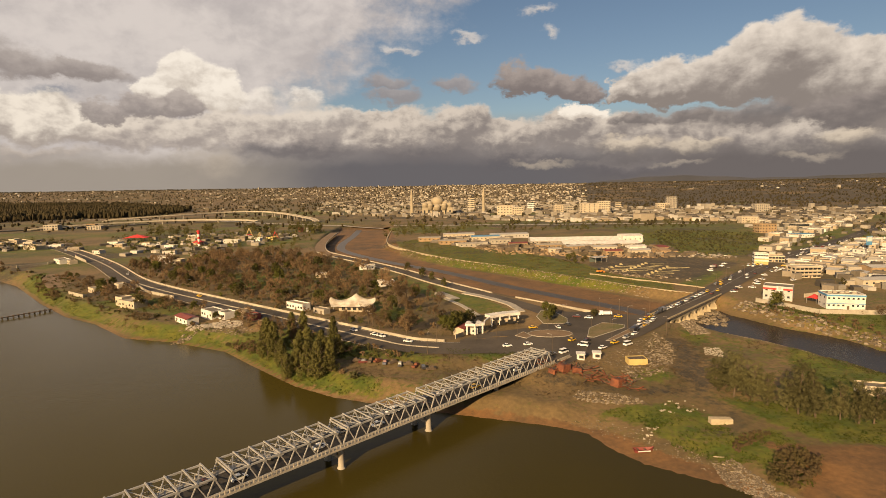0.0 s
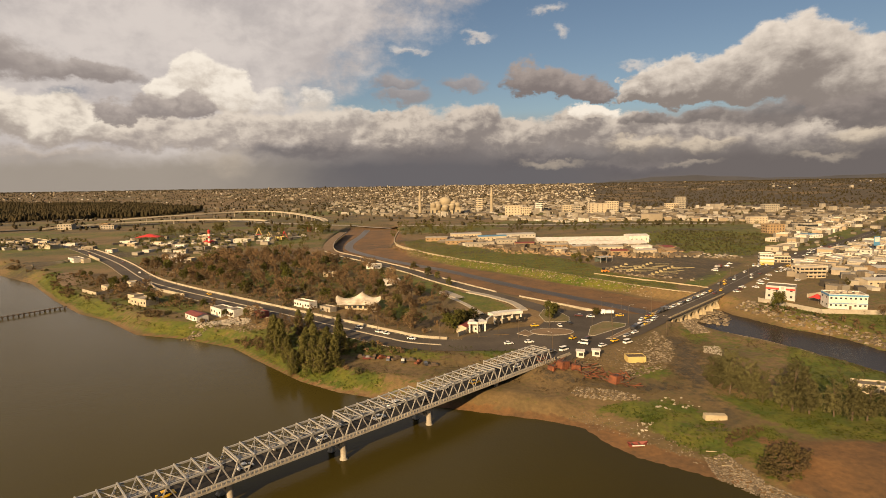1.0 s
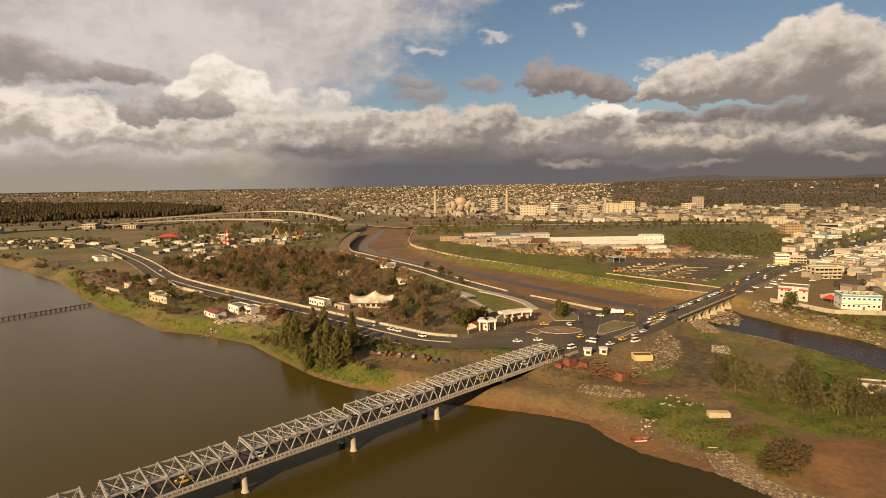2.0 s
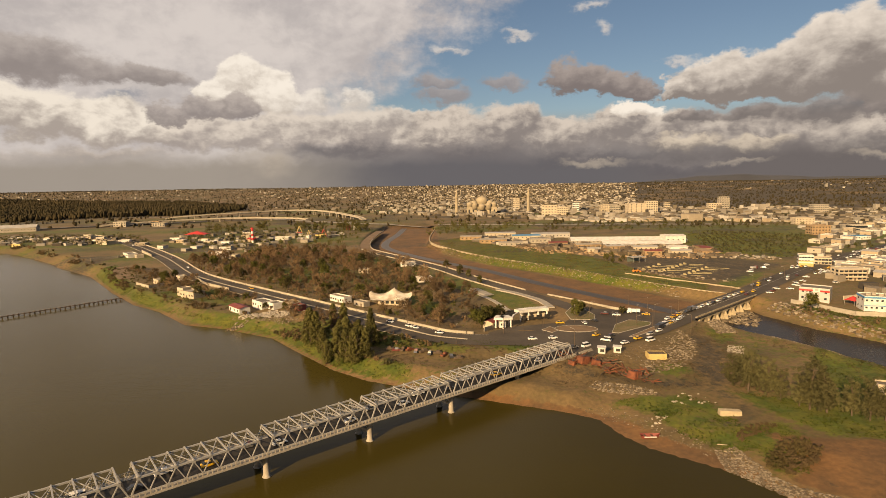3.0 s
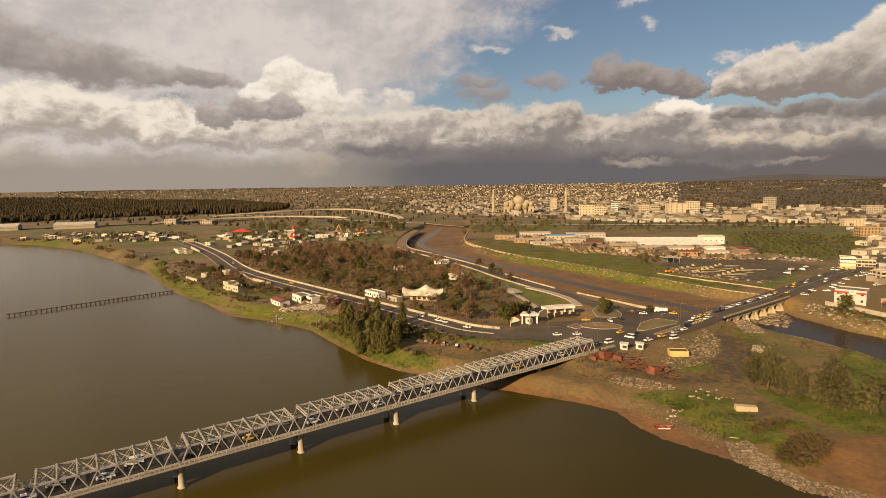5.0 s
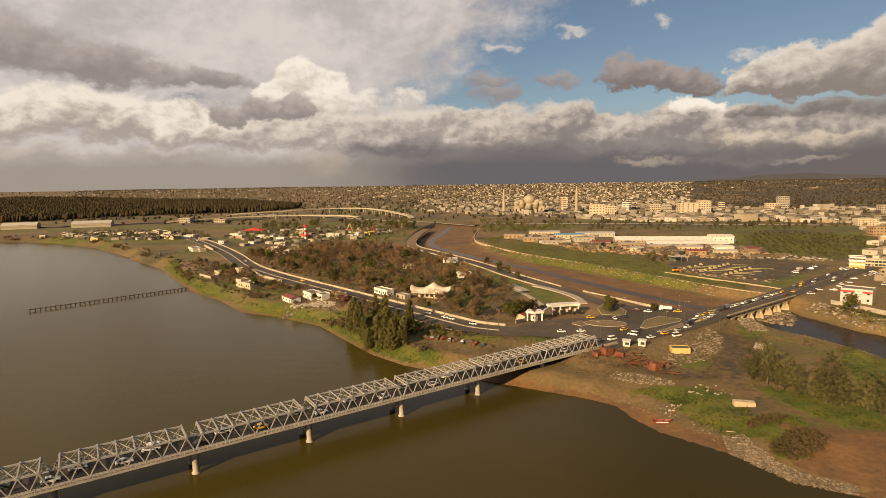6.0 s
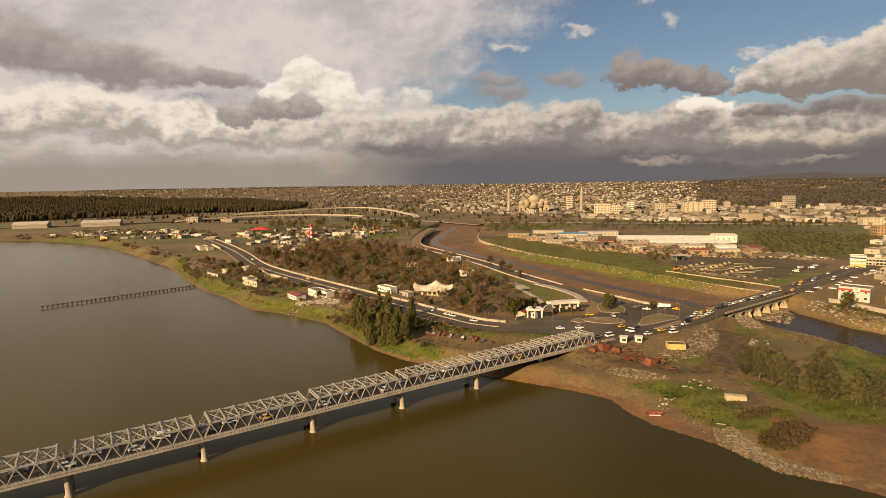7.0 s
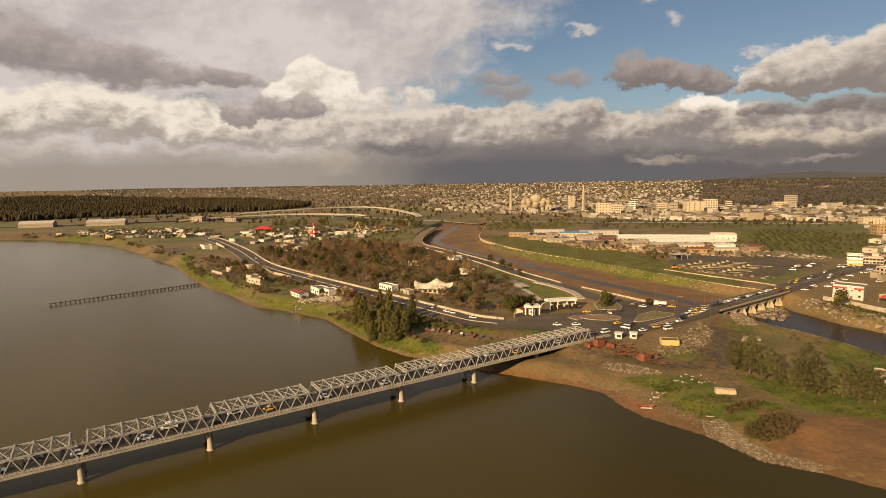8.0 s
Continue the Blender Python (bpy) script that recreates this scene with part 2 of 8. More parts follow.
# ---- materials ----
def material(name, color, rough=0.8, metal=0.0, var=0.25, scale=1.0, fine=12.0, bump=0.0, tint=None, island=False, spread=0.0, spec=0.5):
    """A surface with two scales of variation. tint: a second colour in the large blotches; spread: how far objects differ."""
    m = bpy.data.materials.new(name)
    m.use_nodes = True
    nt = m.node_tree
    b = nt.nodes["Principled BSDF"]
    b.inputs["Roughness"].default_value, b.inputs["Metallic"].default_value = rough, metal
    b.inputs["Specular IOR Level"].default_value = spec
    tc = nt.nodes.new("ShaderNodeTexCoord")
    geo = nt.nodes.new("ShaderNodeNewGeometry")
    info = nt.nodes.new("ShaderNodeObjectInfo")
    big, small = nt.nodes.new("ShaderNodeTexNoise"), nt.nodes.new("ShaderNodeTexNoise")
    for n, s, d in ((big, scale, 4), (small, fine, 3)):
        nt.links.new(geo.outputs["Position"], n.inputs["Vector"])
        n.inputs["Scale"].default_value, n.inputs["Detail"].default_value = s, d
    mix = nt.nodes.new("ShaderNodeMix")
    mix.data_type = "RGBA"
    t = tint or tuple(v * (1 - var) for v in color)
    mix.inputs[6].default_value, mix.inputs[7].default_value = (*color, 1), (*t, 1)
    ramp = nt.nodes.new("ShaderNodeMapRange")
    nt.links.new(big.outputs["Fac"], ramp.inputs[0])
    ramp.inputs[1].default_value, ramp.inputs[2].default_value = 0.36, 0.66
    nt.links.new(ramp.outputs[0], mix.inputs[0])
    hsv = nt.nodes.new("ShaderNodeHueSaturation")
    nt.links.new(mix.outputs[2], hsv.inputs["Color"])
    val = nt.nodes.new("ShaderNodeMath")
    val.operation = "MULTIPLY_ADD"
    nt.links.new(small.outputs["Fac"], val.inputs[0])
    val.inputs[1].default_value, val.inputs[2].default_value = var * 1.6, 1 - var * 0.8
    last = val.outputs[0]
    if spread:
        sp = nt.nodes.new("ShaderNodeMath")
        sp.operation = "MULTIPLY_ADD"
        nt.links.new(geo.outputs["Random Per Island"] if island else info.outputs["Random"], sp.inputs[0])
        sp.inputs[1].default_value, sp.inputs[2].default_value = 2 * spread, 1 - spread
        mu = nt.nodes.new("ShaderNodeMath")
        mu.operation = "MULTIPLY"
        nt.links.new(last, mu.inputs[0])
        nt.links.new(sp.outputs[0], mu.inputs[1])
        last = mu.outputs[0]
    nt.links.new(last, hsv.inputs["Value"])
    nt.links.new(hsv.outputs[0], b.inputs["Base Color"])
    if bump:
        bp = nt.nodes.new("ShaderNodeBump")
        bp.inputs["Strength"].default_value, bp.inputs["Distance"].default_value = bump, 0.3
        nt.links.new(small.outputs["Fac"], bp.inputs["Height"])
        nt.links.new(bp.outputs[0], b.inputs["Normal"])
    return m


def palette(name, colors, rough=0.85, var=0.2, island=True, fine=0.6):
    """A surface whose pieces each take one of several colours by chance."""
    m = material(name, colors[0], rough, 0, var, 0.05, fine)
    nt = m.node_tree
    mix = [n for n in nt.nodes if n.bl_idname == "ShaderNodeMix"][0]
    ramp = nt.nodes.new("ShaderNodeValToRGB")
    ramp.color_ramp.interpolation = "CONSTANT"
    e = ramp.color_ramp.elements
    e[0].color, e[1].color = (*colors[0], 1), (*colors[1], 1)
    e[1].position = 1 / len(colors)
    for i, col in enumerate(colors[2:], 2):
        e.new(i / len(colors)).color = (*col, 1)
    src = nt.nodes.new("ShaderNodeNewGeometry").outputs["Random Per Island"] if island else nt.nodes.new("ShaderNodeObjectInfo").outputs["Random"]
    nt.links.new(src, ramp.inputs[0])
    nt.links.new(ramp.outputs[0], mix.inputs[6])
    dark = nt.nodes.new("ShaderNodeMix")
    dark.data_type, dark.blend_type = "RGBA", "MULTIPLY"
    dark.inputs[0].default_value = 1
    nt.links.new(ramp.outputs[0], dark.inputs[6])
    dark.inputs[7].default_value = (0.8, 0.78, 0.75, 1)
    nt.links.new(dark.outputs[2], mix.inputs[7])
    return m


def ground_material():
    """Dry earth, with grass, red mud and dark wet soil where the ground's own cover says so; the dark also paints cloud
    shade far right.
    """
    m = material("ground", (0.168, 0.108, 0.046), 0.95, 0, 0.6, 0.02, 0.55, 0.6)
    nt = m.node_tree
    hsv = [n for n in nt.nodes if n.bl_idname == "ShaderNodeHueSaturation"][0]
    mix = [n for n in nt.nodes if n.bl_idname == "ShaderNodeMix"][0]
    mix.inputs[7].default_value = (0.082, 0.060, 0.024, 1)
    att = nt.nodes.new("ShaderNodeAttribute")
    att.attribute_name = "cover"
    sepc = nt.nodes.new("ShaderNodeSeparateColor")
    nt.links.new(att.outputs["Color"], sepc.inputs[0])
    geo = nt.nodes.new("ShaderNodeNewGeometry")
    last = mix.outputs[2]
    for i, (a, b, s) in enumerate((((0.052, 0.076, 0.004), (0.108, 0.104, 0.010), 0.09), ((0.165, 0.084, 0.030), (0.100, 0.056, 0.023), 0.05), ((0.066, 0.050, 0.029), (0.034, 0.027, 0.017), 0.06))):
        n1, n2 = nt.nodes.new("ShaderNodeTexNoise"), nt.nodes.new("ShaderNodeTexNoise")
        for n, sc, dt in ((n1, s, 5), (n2, 0.35, 6)):
            nt.links.new(geo.outputs["Position"], n.inputs["Vector"])
            n.inputs["Scale"].default_value, n.inputs["Detail"].default_value, n.inputs["Roughness"].default_value = sc, dt, 0.65
        cm = nt.nodes.new("ShaderNodeMix")
        cm.data_type = "RGBA"
        cm.inputs[6].default_value, cm.inputs[7].default_value = (*a, 1), (*b, 1)
        mr = nt.nodes.new("ShaderNodeMapRange")
        nt.links.new(n1.outputs["Fac"], mr.inputs[0])
        mr.inputs[1].default_value, mr.inputs[2].default_value = 0.38, 0.62
        nt.links.new(mr.outputs[0], cm.inputs[0])
        # ragged rim: cover plus noise, cut
        ad = nt.nodes.new("ShaderNodeMath")
        ad.operation = "MULTIPLY_ADD"
        nt.links.new(n2.outputs["Fac"], ad.inputs[0])
        ad.inputs[1].default_value = 1.5
        nt.links.new(sepc.outputs[i], ad.inputs[2])
        cut = nt.nodes.new("ShaderNodeMapRange")
        nt.links.new(ad.outputs[0], cut.inputs[0])
        cut.inputs[1].default_value, cut.inputs[2].default_value = 1.0, 1.3
        over = nt.nodes.new("ShaderNodeMix")
        over.data_type = "RGBA"
        nt.links.new(cut.outputs[0], over.inputs[0])
        nt.links.new(last, over.inputs[6])
        nt.links.new(cm.outputs[2], over.inputs[7])
        last = over.outputs[2]
    nt.links.new(last, hsv.inputs["Color"])
    return m


def water_material(name, color, rough, wave):
    m = bpy.data.materials.new(name)
    m.use_nodes = True
    nt = m.node_tree
    b = nt.nodes["Principled BSDF"]
    geo = nt.nodes.new("ShaderNodeNewGeometry")
    n1, n2, n3 = (nt.nodes.new("ShaderNodeTexNoise") for _ in range(3))
    for n, s, d in ((n1, 0.012, 5), (n2, 1.1, 4), (n3, 0.16, 3)):
        nt.links.new(geo.outputs["Position"], n.inputs["Vector"])
        n.inputs["Scale"].default_value, n.inputs["Detail"].default_value = s, d
    cm = nt.nodes.new("ShaderNodeMix")
    cm.data_type = "RGBA"
    # lighter towards low x and darker towards high x, in drifting clouds
    place, reach, drift = nt.nodes.new("ShaderNodeSeparateXYZ"), nt.nodes.new("ShaderNodeMapRange"), nt.nodes.new("ShaderNodeMath")
    nt.links.new(geo.outputs["Position"], place.inputs[0])
    nt.links.new(place.outputs[0], reach.inputs[0])
    reach.inputs[1].default_value, reach.inputs[2].default_value, reach.inputs[3].default_value, reach.inputs[4].default_value = -170.0, 120.0, -0.45, 0.55
    drift.operation, drift.use_clamp = "ADD", True
    nt.links.new(n1.outputs["Fac"], drift.inputs[0])
    nt.links.new(reach.outputs[0], drift.inputs[1])
    nt.links.new(drift.outputs[0], cm.inputs[0])
    cm.inputs[6].default_value = (*(v * 1.3 for v in color), 1)
    cm.inputs[7].default_value = (*(v * 0.8 for v in color), 1)
    nt.links.new(cm.outputs[2], b.inputs["Base Color"])
    b.inputs["Roughness"].default_value, b.inputs["IOR"].default_value = rough, 1.33
    b.inputs["Specular IOR Level"].default_value = 0.13
    ad = nt.nodes.new("ShaderNodeMath")
    ad.operation = "ADD"
    nt.links.new(n2.outputs["Fac"], ad.inputs[0])
    nt.links.new(n3.outputs["Fac"], ad.inputs[1])
    bp = nt.nodes.new("ShaderNodeBump")
    bp.inputs["Strength"].default_value, bp.inputs["Distance"].default_value = wave, 0.25
    nt.links.new(ad.outputs[0], bp.inputs["Height"])
    nt.links.new(bp.outputs[0], b.inputs["Normal"])
    return m


M_GROUND = ground_material()
M_RIVER = water_material("muddy_river", (0.050, 0.0395, 0.0085), 0.14, 0.22)
M_POOL = water_material("dark_pool", (0.040, 0.033, 0.024), 0.22, 0.3)
M_STREAM = water_material("silty_stream", (0.085, 0.070, 0.052), 0.32, 0.3)
M_ASPHALT = material("worn_asphalt", (0.092, 0.076, 0.058), 0.8, 0, 0.3, 0.05, 0.7, 0.1, (0.054, 0.045, 0.036), spec=0.25)
M_DECK = material("dark_bridge_asphalt", (0.035, 0.030, 0.026), 0.85, 0, 0.3, 0.1, 0.8)
M_LINE = material("faded_white_line", (0.42, 0.40, 0.36), 0.8, 0, 0.3, 0.5, 3)
M_KERB = material("cream_parapet", (0.41, 0.36, 0.275), 0.85, 0, 0.32, 0.15, 1.5)
M_CONC = material("weathered_concrete", (0.36, 0.32, 0.26), 0.9, 0, 0.25, 0.3, 2.0, 0.15)
M_STEEL = material("grey_painted_steel", (0.35, 0.34, 0.32), 0.55, 0.15, 0.2, 0.4, 3.0)
M_STONE = material("old_yellow_stone", (0.40, 0.33, 0.22), 0.95, 0, 0.3, 0.25, 1.4, 0.4)
M_RUBBLE = palette("broken_stone", [(0.18, 0.143, 0.098), (0.125, 0.098, 0.065), (0.26, 0.215, 0.16), (0.10, 0.077, 0.052)], 0.95)
M_RUST = material("rusted_iron", (0.19, 0.062, 0.027), 0.85, 0.1, 0.35, 0.5, 2.5, 0.3, (0.10, 0.035, 0.02))
M_WHITE = material("white_paint", (0.64, 0.61, 0.56), 0.75, 0, 0.25, 0.25, 1.2)
M_WALL = palette("rendered_wall", [(0.34, 0.29, 0.22), (0.45, 0.40, 0.33), (0.27, 0.23, 0.18), (0.60, 0.57, 0.52), (0.28, 0.265, 0.24), (0.36, 0.29, 0.20), (0.50, 0.48, 0.44)], 0.9, 0.2, False)
M_ROOF = palette("flat_roof", [(0.22, 0.195, 0.16), (0.30, 0.27, 0.23), (0.14, 0.122, 0.10), (0.42, 0.40, 0.36), (0.26, 0.21, 0.15)], 0.9, 0.3, False)
M_CITY = palette("city_walls", [(0.22, 0.185, 0.14), (0.30, 0.27, 0.225), (0.14, 0.118, 0.09), (0.44, 0.41, 0.36), (0.09, 0.076, 0.06), (0.24, 0.22, 0.19), (0.06, 0.052, 0.044), (0.17, 0.14, 0.10), (0.33, 0.295, 0.24)], 0.9, 0.2)
M_DARK = material("dark_opening", (0.03, 0.028, 0.026), 0.4, 0, 0.2, 0.5, 2)
M_GLASS = material("window_glass", (0.03, 0.035, 0.04), 0.12, 0, 0.2, 0.5, 2, spec=0.8)
M_BLUE = material("blue_sheet", (0.08, 0.24, 0.42), 0.6, 0, 0.15, 0.3, 2)
M_RED = material("red_cloth", (0.48, 0.035, 0.03), 0.75, 0, 0.2, 0.3, 2)
M_YELLOW = material("yellow_paint", (0.50, 0.38, 0.15), 0.75, 0, 0.2, 0.3, 2)
M_BARK = material("grey_brown_bark", (0.105, 0.075, 0.05), 0.95, 0, 0.3, 0.6, 4)
M_TWIG = material("bare_brown_twigs", (0.215, 0.140, 0.075), 0.95, 0, 0.3, 0.03, 1.2, spread=0.35, tint=(0.135, 0.092, 0.050), spec=0.2)
M_THICKET = material("dark_brown_thicket", (0.100, 0.070, 0.040), 0.95, 0, 0.35, 0.1, 1.2, tint=(0.072, 0.062, 0.024), spec=0.1)
M_LEAF = material("dull_green_leaves", (0.090, 0.092, 0.020), 0.85, 0, 0.35, 0.05, 1.0, spread=0.25, tint=(0.085, 0.07, 0.028), spec=0.2)
M_PINE = material("dark_pine_needles", (0.128, 0.118, 0.036), 0.85, 0, 0.35, 0.1, 1.0, spread=0.2, spec=0.2)
M_OLIVE = material("grey_green_olive_leaves", (0.125, 0.116, 0.050), 0.85, 0, 0.35, 0.1, 1.0, spread=0.25, spec=0.2)


def thin_leaf(m, share):
    """Lets part of the light through, as leaves and fine twigs do."""
    nt = m.node_tree
    b, out = nt.nodes["Principled BSDF"], [n for n in nt.nodes if n.bl_idname == "ShaderNodeOutputMaterial"][0]
    tr, mx = nt.nodes.new("ShaderNodeBsdfTranslucent"), nt.nodes.new("ShaderNodeMixShader")
    nt.links.new(b.inputs["Base Color"].links[0].from_socket, tr.inputs[0])
    mx.inputs[0].default_value = share
    nt.links.new(b.outputs[0], mx.inputs[1])
    nt.links.new(tr.outputs[0], mx.inputs[2])
    nt.links.new(mx.outputs[0], out.inputs[0])


for leaf, share in ((M_TWIG, 0.25), (M_LEAF, 0.3), (M_PINE, 0.22), (M_OLIVE, 0.28), (M_THICKET, 0.2)):
    thin_leaf(leaf, share)
M_TYRE = material("black_rubber", (0.02, 0.02, 0.02), 0.9)
M_WHITECAR = material("white_car_paint", (0.75, 0.74, 0.72), 0.3, 0, 0.05, spec=0.6)
M_YELLOWCAR = material("yellow_taxi_paint", (0.72, 0.42, 0.03), 0.35, 0, 0.05, spec=0.6)
M_DARKCAR = palette("mixed_car_paint", [(0.04, 0.04, 0.045), (0.22, 0.22, 0.23), (0.13, 0.035, 0.03), (0.08, 0.09, 0.12), (0.42, 0.41, 0.39)], 0.35, 0.05, False)

# ---- building tools ----
def mesh_of(bm, name, mat):
    me = bpy.data.meshes.new(name)
    bm.to_mesh(me)
    bm.free()
    for m in (mat if isinstance(mat, (list, tuple)) else [mat]):
        me.materials.append(m)
    return me


def part(name, bm, mat, parent=None, label="", m=None):
    """One mesh object, under a thing or under a part where there is one."""
    ob = new(name, bm if isinstance(bm, bpy.types.Mesh) else mesh_of(bm, name, mat))
    if parent is not None:
        ob.parent = parent
    if m is not None:
        ob.matrix_basis = m
    if label:
        ob["label"] = label
    return ob


def thing(name, m, label, category, group="", kind=""):
    ob = new(name)
    ob.empty_display_size = 0.5
    ob.matrix_basis = m
    return tagged(ob, label, category, group, kind)


def box(bm, c, s, rz=0.0, taper=1.0, mat=0):
    """A box with its centre c and size s, turned by rz degrees; taper narrows its top."""
    m = pose(*c, 0, 0, rz)
    x, y, z = (v / 2 for v in s)
    vs = [bm.verts.new(m @ Vector((a * x * k, b * y * k, d * z))) for d, k in ((-1, 1), (1, taper)) for a, b in ((-1, -1), (1, -1), (1, 1), (-1, 1))]
    for f in ((3, 2, 1, 0), (4, 5, 6, 7), (0, 1, 5, 4), (1, 2, 6, 5), (2, 3, 7, 6), (3, 0, 4, 7)):
        bm.faces.new([vs[i] for i in f]).material_index = mat
    return bm


def beam(bm, a, b, w, h=None):
    """A square bar from a to b."""
    a, b = Vector(a), Vector(b)
    d = (b - a).normalized()
    side = d.cross(Vector((0, 0, 1)))
    side = side.normalized() if side.length > 1e-4 else Vector((1, 0, 0))
    up = side.cross(d)
    s, u = side * w / 2, up * (h or w) / 2
    vs = [bm.verts.new(p + i * s + j * u) for p in (a, b) for i, j in ((-1, -1), (1, -1), (1, 1), (-1, 1))]
    for f in ((0, 1, 2, 3), (7, 6, 5, 4), (0, 4, 5, 1), (1, 5, 6, 2), (2, 6, 7, 3), (3, 7, 4, 0)):
        bm.faces.new([vs[i] for i in f])
    return bm


def tube(bm, pts, radii, n=7, cap=True):
    """A round bar through pts with a radius at each."""
    rings = []
    for i, p in enumerate(pts):
        p = Vector(p)
        d = (Vector(pts[min(i + 1, len(pts) - 1)]) - Vector(pts[max(i - 1, 0)])).normalized()
        s = d.cross(Vector((0.3, 1, 0.2))).normalized()
        u = s.cross(d)
        rings.append([bm.verts.new(p + radii[i] * (math.cos(k * math.tau / n) * s + math.sin(k * math.tau / n) * u)) for k in range(n)])
    for r, q in zip(rings, rings[1:]):
        for k in range(n):
            bm.faces.new((r[k], q[k], q[(k + 1) % n], r[(k + 1) % n]))
    if cap:
        bm.faces.new(rings[0])
        bm.faces.new(rings[-1][::-1])
    bmesh.ops.recalc_face_normals(bm, faces=bm.faces[:]) if len(bm.faces) < 400 else None
    return bm


def lathe(bm, prof, n=16, c=(0, 0, 0)):
    """A round body from a profile of (radius, height)."""
    rings = []
    for r, z in prof:
        rings.append([bm.verts.new((c[0] + r * math.cos(k * math.tau / n), c[1] + r * math.sin(k * math.tau / n), c[2] + z)) for k in range(n)])
    for a, b in zip(rings, rings[1:]):
        for k in range(n):
            bm.faces.new((a[k], a[(k + 1) % n], b[(k + 1) % n], b[k]))
    bm.faces.new(rings[0][::-1])
    bm.faces.new(rings[-1])
    return bm


def quads_mesh(name, verts, faces, mat):
    me = bpy.data.meshes.new(name)
    me.from_pydata(verts, [], faces)
    me.materials.append(mat)
    me.update()
    return me


def boxes_mesh(name, rows, mat):
    """Many boxes in one mesh: rows of x, y, z of the foot, sx, sy, sz and turn in degrees."""
    r = np.asarray(rows, float)
    a = np.radians(r[:, 6])
    cs, sn = np.cos(a), np.sin(a)
    corner = np.array([(-.5, -.5, 0), (.5, -.5, 0), (.5, .5, 0), (-.5, .5, 0), (-.5, -.5, 1), (.5, -.5, 1), (.5, .5, 1), (-.5, .5, 1)])
    v = corner[None] * r[:, None, 3:6]
    xy = np.stack([v[..., 0] * cs[:, None] - v[..., 1] * sn[:, None], v[..., 0] * sn[:, None] + v[..., 1] * cs[:, None], v[..., 2]], -1) + r[:, None, :3]
    f = np.array([(4, 5, 6, 7), (0, 1, 5, 4), (1, 2, 6, 5), (2, 3, 7, 6), (3, 0, 4, 7)])
    faces = (f[None] + 8 * np.arange(len(r))[:, None, None]).reshape(-1, 4)
    return quads_mesh(name, xy.reshape(-1, 3).tolist(), faces.tolist(), mat)


def seg_dist(px, py, line):
    """The distance from points to a line of (x, y)."""
    best = np.full(np.shape(px), 1e9)
    for (ax, ay), (bx, by) in zip(line, line[1:]):
        dx, dy = bx - ax, by - ay
        t = np.clip(((px - ax) * dx + (py - ay) * dy) / (dx * dx + dy * dy + 1e-9), 0, 1)
        best = np.minimum(best, np.hypot(px - ax - t * dx, py - ay - t * dy))
    return best


def inside(px, py, poly):
    r = np.zeros(np.shape(px), bool)
    for (ax, ay), (bx, by) in zip(poly, poly[1:] + poly[:1]):
        cross = (ay > py) != (by > py)
        r ^= cross & (px < (bx - ax) * (py - ay) / (by - ay if by != ay else 1e-9) + ax)
    return r


def signed(px, py, poly):
    """The distance to a closed outline, positive inside."""
    d = seg_dist(px, py, poly + poly[:1])
    return np.where(inside(px, py, poly), d, -d)


def smooth(x, lo, hi):
    t = np.clip((x - lo) / (hi - lo), 0, 1)
    return t * t * (3 - 2 * t)


def curve_pts(line, step):
    """Even steps along a smoothed line of (x, y)."""
    p = [Vector(q) for q in line]
    out = []
    for i in range(len(p) - 1):
        a, b, c2, d = p[max(i - 1, 0)], p[i], p[i + 1], p[min(i + 2, len(p) - 1)]
        n = max(1, int((c2 - b).length / step))
        for k in range(n):
            t = k / n
            out.append(0.5 * ((2 * b) + (c2 - a) * t + (2 * a - 5 * b + 4 * c2 - d) * t * t + (3 * b - a - 3 * c2 + d) * t ** 3))
    return out + [p[-1]]

# ---- the ground, the rivers and the roads ----
PLAIN = 7.4
SHORE = [(-860, 785), (-803, 790), (-711, 776), (-640, 745), (-577, 712), (-462, 631), (-427, 600), (-349, 544), (-271, 466), (-221, 421), (-188, 400),
         (-150, 366), (-119, 357), (-82, 338), (-63, 318), (-33, 288), (-14, 275), (3, 268), (32, 258), (50, 252), (68, 246), (78, 240), (83, 228), (90, 219),
         (106, 208), (115, 201), (119, 193), (128, 190), (137, 186), (147, 181)]
RIVER = SHORE + [(240, 150), (600, 20), (1500, -500), (900, -1500), (100, -700), (-90, -240), (-190, -60), (-310, 60), (-700, 260), (-1500, 300), (-1700, 640), (-1200, 760)]
CHANNEL = [(-168, 1100), (-160, 921), (-140, 785), (-122, 712), (-100, 672), (-60, 629), (-15, 566), (21, 508), (66, 443), (80, 425), (121, 378), (144, 364), (156, 352),
           (215, 410), (205, 426), (176, 452), (134, 503), (93, 558), (39, 618), (-9, 694), (-46, 792), (-58, 984), (-70, 1100)]
POOL = [(160, 392), (150, 372), (170, 376), (183, 352), (192, 342), (198, 332), (208, 317), (214, 304), (222, 280), (240, 230), (300, 150), (350, 120), (330, 170), (262, 270), (241, 319), (237, 340),
        (230, 352), (221, 362), (214, 377), (207, 394), (203, 414), (185, 418)]
